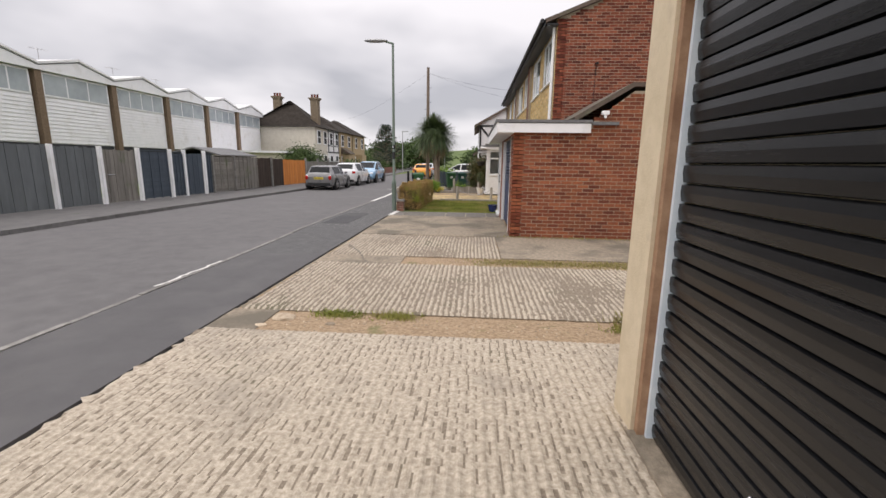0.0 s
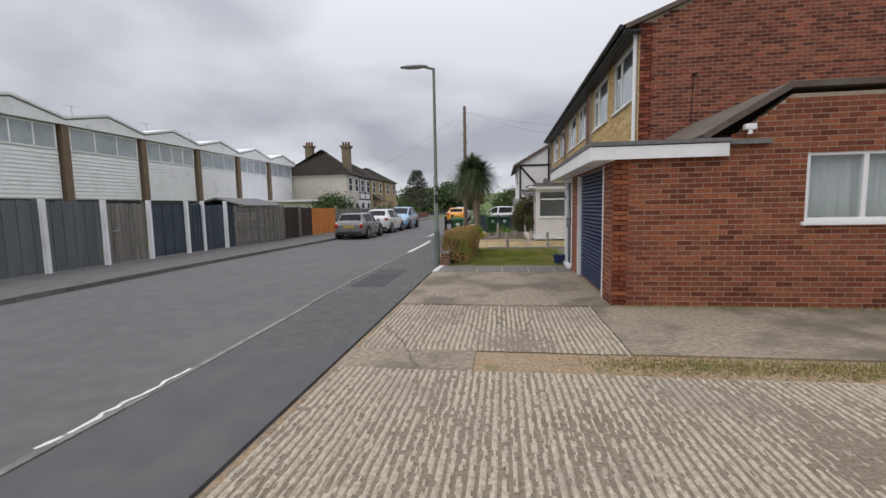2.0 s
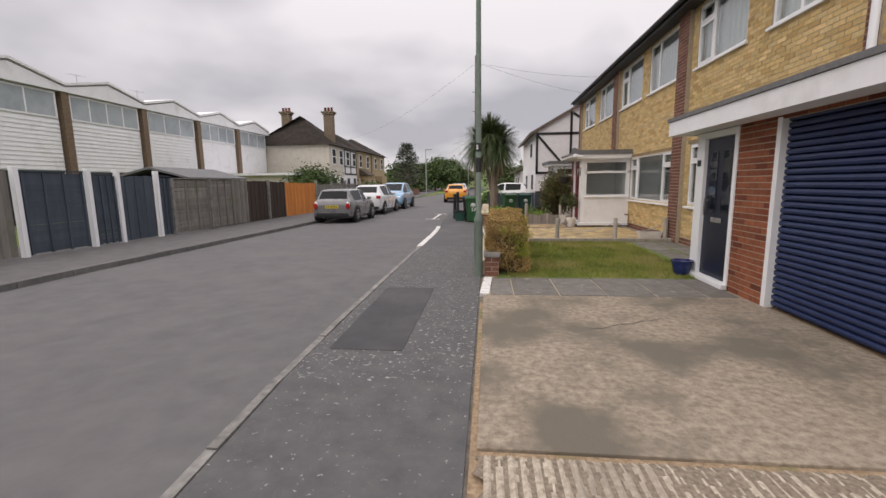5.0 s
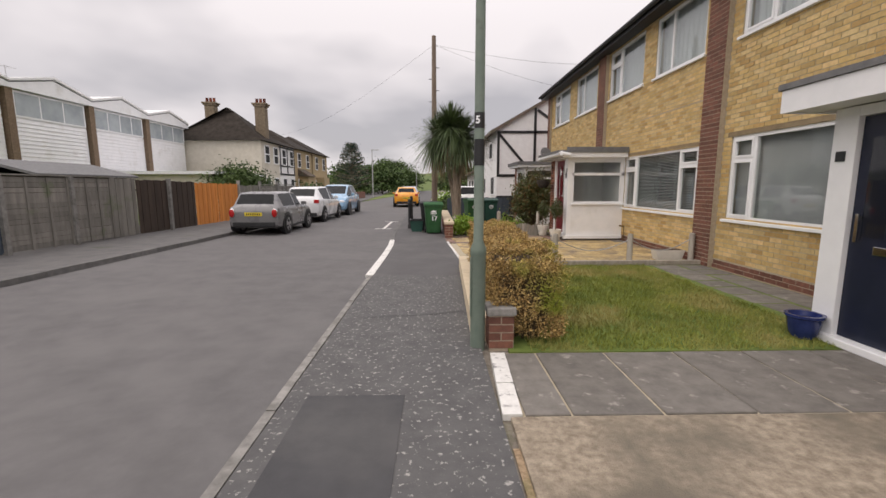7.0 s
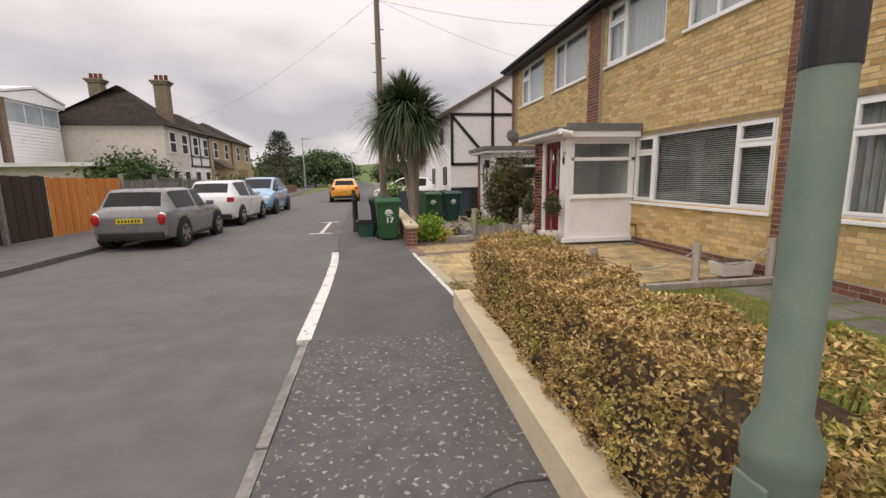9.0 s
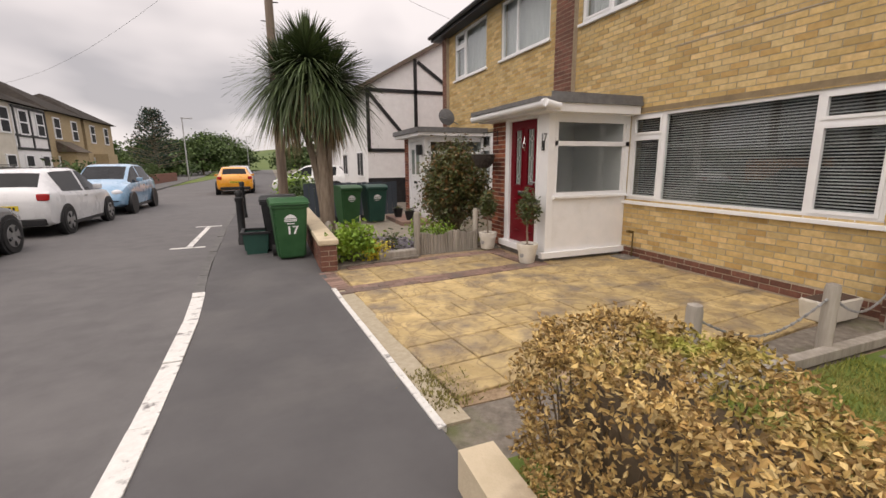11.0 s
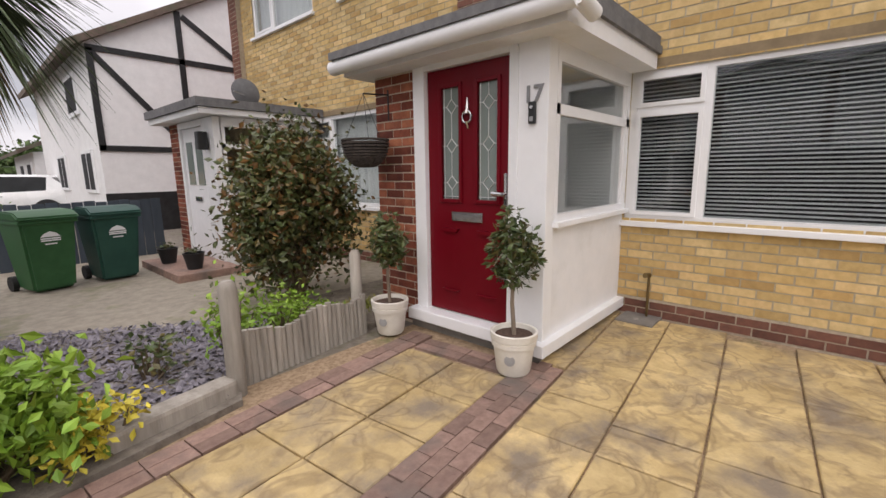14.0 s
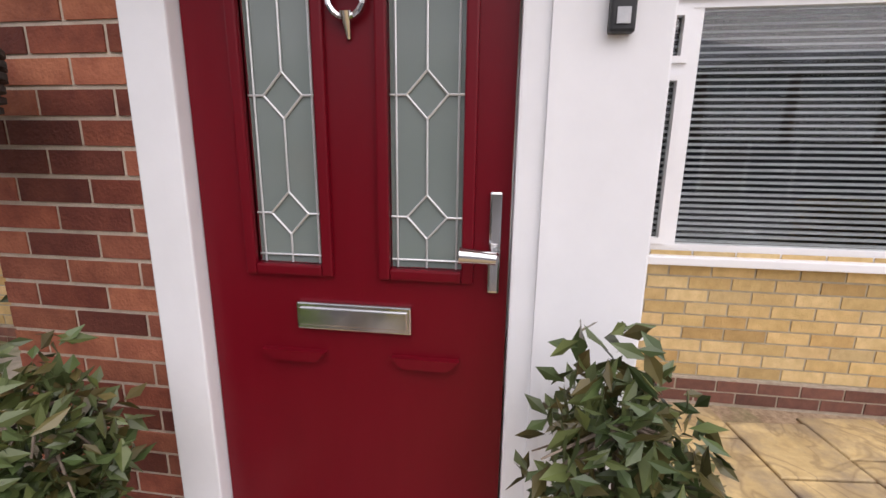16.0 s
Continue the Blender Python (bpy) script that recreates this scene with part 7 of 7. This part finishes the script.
                part("tail_lamp", bm, mt, t, lb_, smooth=True)
        else:
            part("tail_lamp", B((s_ * w * 0.80 - 0.10, s_ * w * 0.80 + 0.10, h0 - 0.01, h0 + 0.14, 0.80, 0.95), bevel=0.03), TAIL, t)
        hl = bmesh.new()
        bmesh.ops.create_uvsphere(hl, u_segments=16, v_segments=8, radius=0.15, matrix=pose(s_ * w * 0.70, h1 - 0.17, 0.66 * sz, 0, 0, -s_ * 25) @ Matrix.Diagonal((1.0, 0.7, 0.62, 1)))
        part("headlamp", hl, HEADL, t, smooth=True)
        part("door_mirror", B((s_ * (w + 0.05) - 0.09, s_ * (w + 0.05) + 0.09, 0.40 * sy, 0.50 * sy, 0.94 * sz, 1.06 * sz), bevel=0.03), pm, t, smooth=True)
        part("door_handle", B((s_ * (w - 0.008) - 0.012, s_ * (w - 0.008) + 0.012, -0.30 * sy, -0.12 * sy, 0.80 * sz, 0.83 * sz), bevel=0.005), CHROME, t)
        part("sill_trim", B((s_ * (w - 0.03) - 0.03, s_ * (w - 0.03) + 0.012, h0 + 1.05, h1 - 1.1, 0.2, 0.27)), DARKPL, t)
    part("rear_bumper", B((-w * 0.80, w * 0.80, h0 - 0.02, h0 + 0.12, 0.27, 0.42), bevel=0.03), DARKPL, t)
    part("grille", B((-w * 0.45, w * 0.45, h1 - 0.10, h1 + 0.006, 0.36, 0.50), bevel=0.02), DARKPL, t)
    pl = part("number_plate", B((-0.26, 0.26, h0 - 0.012, h0 + 0.06, 0.60, 0.71)), plate, t, "yellow rear plate")
    for i in range(7):
        part("character", B((-0.22 + 0.065 * i, -0.185 + 0.065 * i, h0 - 0.016, h0 - 0.0125, 0.625, 0.685)), BLACK, pl)
    part("tailgate_strip", B((-0.3, 0.3, h0 + 0.01, h0 + 0.07, 0.76 * sz, 0.79 * sz), bevel=0.008), DARKPL, t)
    t.matrix_basis = m
    return t


car("grey three-door hatchback parked by the kerb", (0.15, 0.15, 0.152), MINI, pose(-8.2, 25.15, -0.04, 0, 0, -1.0), (0.93, 0.91, 0.93), round_lamps=True)
car("white hatchback parked by the kerb", (0.62, 0.63, 0.64), HATCH, pose(-8.2, 29.9, -0.035, 0, 0, -1.0), (0.98, 0.98, 1.0))
car("blue compact people carrier parked by the kerb", (0.20, 0.36, 0.52), HATCH, pose(-8.1, 34.4, -0.035, 0, 0, 180), (1.0, 1.02, 1.07))
car("orange saloon car parked at the kerb", (0.72, 0.30, 0.02), HATCH, pose(-4.9, 43.4, -0.035, 0, 0, 4), (1.02, 1.1, 0.97))
car("silver car parked further along the kerb", (0.4, 0.42, 0.44), HATCH, pose(-5.0, 49.5, -0.035, 0, 0, 2))
car("pale hatchback on a front drive", (0.72, 0.73, 0.73), HATCH, pose(-0.9, 40.2, -0.03, 0, 0, 70))


# ---- trees and distance ----
def tree(x, y, h, spread, n, mat, seed, label, size=0.28):
    t = thing("tree", label, "tree", (x, y, 0))
    r_ = random.Random(seed)
    tr_, tips = bmesh.new(), []
    tube((x, y, -0.1), (x, y, h * 0.45), h * 0.03, h * 0.02, seg=8, bm=tr_)
    for _ in range(44):
        a, e = r_.uniform(0, 6.28), r_.uniform(-0.55, 1.2)
        l = spread * r_.uniform(0.5, 1.0)
        q = Vector((x + math.cos(a) * math.cos(e) * l, y + math.sin(a) * math.cos(e) * l, h * 0.42 + math.sin(e) * h * 0.5 * r_.uniform(0.6, 1)))
        tube((x, y, h * r_.uniform(0.2, 0.45)), q, h * 0.012, 0.02, seg=5, bm=tr_)
        tips.append(q)
    part("trunk", tr_, BARK, t)
    pts_ = []
    for _ in range(n):
        c = tips[r_.randrange(len(tips))]
        pts_.append(c + Vector((r_.gauss(0, spread * 0.2), r_.gauss(0, spread * 0.2), r_.gauss(0, h * 0.06))))
    part("crown", leaves("crown", pts_, size, mat, r_, 1.3), mat, t)
    return t


con = thing("conifer", "dark monkey-puzzle-like conifer beside the road", "tree", (-14.3, 72, 0))
r = random.Random(101)
tb = tube((-14.3, 72, 0), (-14.3, 72, 7.6), 0.25, 0.05, seg=8)
pts = []
for i in range(26):
    z = 1.2 + 6.2 * i / 26
    for k in range(5):
        a, l = r.uniform(0, 6.28), (1 - (z / 8.0) ** 1.6) * 2.7 + 0.3
        q = Vector((-14.3 + math.cos(a) * l, 72 + math.sin(a) * l, z + 0.25 * l))
        tube((-14.3, 72, z), q, 0.05, 0.02, seg=5, bm=tb)
        for _ in range(20):
            f = r.uniform(0.2, 1.0)
            pts.append(Vector((-14.3, 72, z)).lerp(q, f) + Vector((r.gauss(0, 0.16), r.gauss(0, 0.16), r.gauss(0, 0.12))))
part("trunk", tb, BARK, con)
part("crown", leaves("crown", pts, 0.15, CONIFER, r), CONIFER, con)
FAR = [(-16, 84, 5.0, 3.2), (-12.5, 92, 6.5, 3.8), (-20, 100, 8.0, 5), (-9.5, 104, 7.8, 4.5), (-13, 118, 8.8, 5.5), (-22, 124, 9.0, 6), (2, 100, 7.5, 4.5), (7, 84, 6.5, 4), (12, 104, 8, 5), (-32, 110, 9, 6), (-42, 96, 9, 6), (20, 96, 8, 5), (-28, 86, 7.0, 4.5), (4.5, 70, 5.0, 3.0)]
for i, (x, y, h, s) in enumerate(FAR):
    tree(x, y, h * (0.62 + 0.045 * (i * 7 % 10)), s * 0.95, 5200, TREELEAF, 200 + i, "leafy green tree in the distance", 0.34)
gwl = thing("front_wall", "low brown brick garden wall along the far pavement", "wall", (-11.5, 52, 0), kind="structure")
part("wall_core", B((-11.4, -11.1, 40, 49, 0, 0.75), (-11.9, -11.6, 51, 66, 0, 0.8)), BBRICK, gwl)
for i, (x, y) in enumerate(((-12.3, 44), (-12.5, 55), (-12.8, 62))):
    bush("garden_bush", x, y, 0.1, 0.8, 1.6, 0.7, 900, 0.12, TREELEAF, "clipped green bush behind the low wall", 230 + i, 14)
for x, y in ((-10.6, 66.0), (-6.2, 95.0)):
    s = thing("street_lamp", "distant slim street lamp", "street lamp", (x, y, 0))
    part("column", tube((x, y, 0), (x, y, 6), 0.08, 0.05, seg=8), STEEL, s)
    part("lantern", B((x - 0.1, x + 0.9, y - 0.1, y + 0.1, 5.95, 6.05), bevel=0.02), STEEL, s)
hill = bmesh.new()
rows_ = []
for j in range(2):
    rows_.append([])
for i in range(41):
    a = -200 + 10 * i
    rows_[0].append(hill.verts.new((a, 190, -1)))
    rows_[1].append(hill.verts.new((a, 330, 11.5 + 2.0 * math.sin(a * 0.02) + 0.8 * math.sin(a * 0.07))))
for i in range(40):
    hill.faces.new((rows_[0][i], rows_[0][i + 1], rows_[1][i + 1], rows_[1][i]))
solid("backdrop", hill, FIELD, "distant low green hillside", "hill")
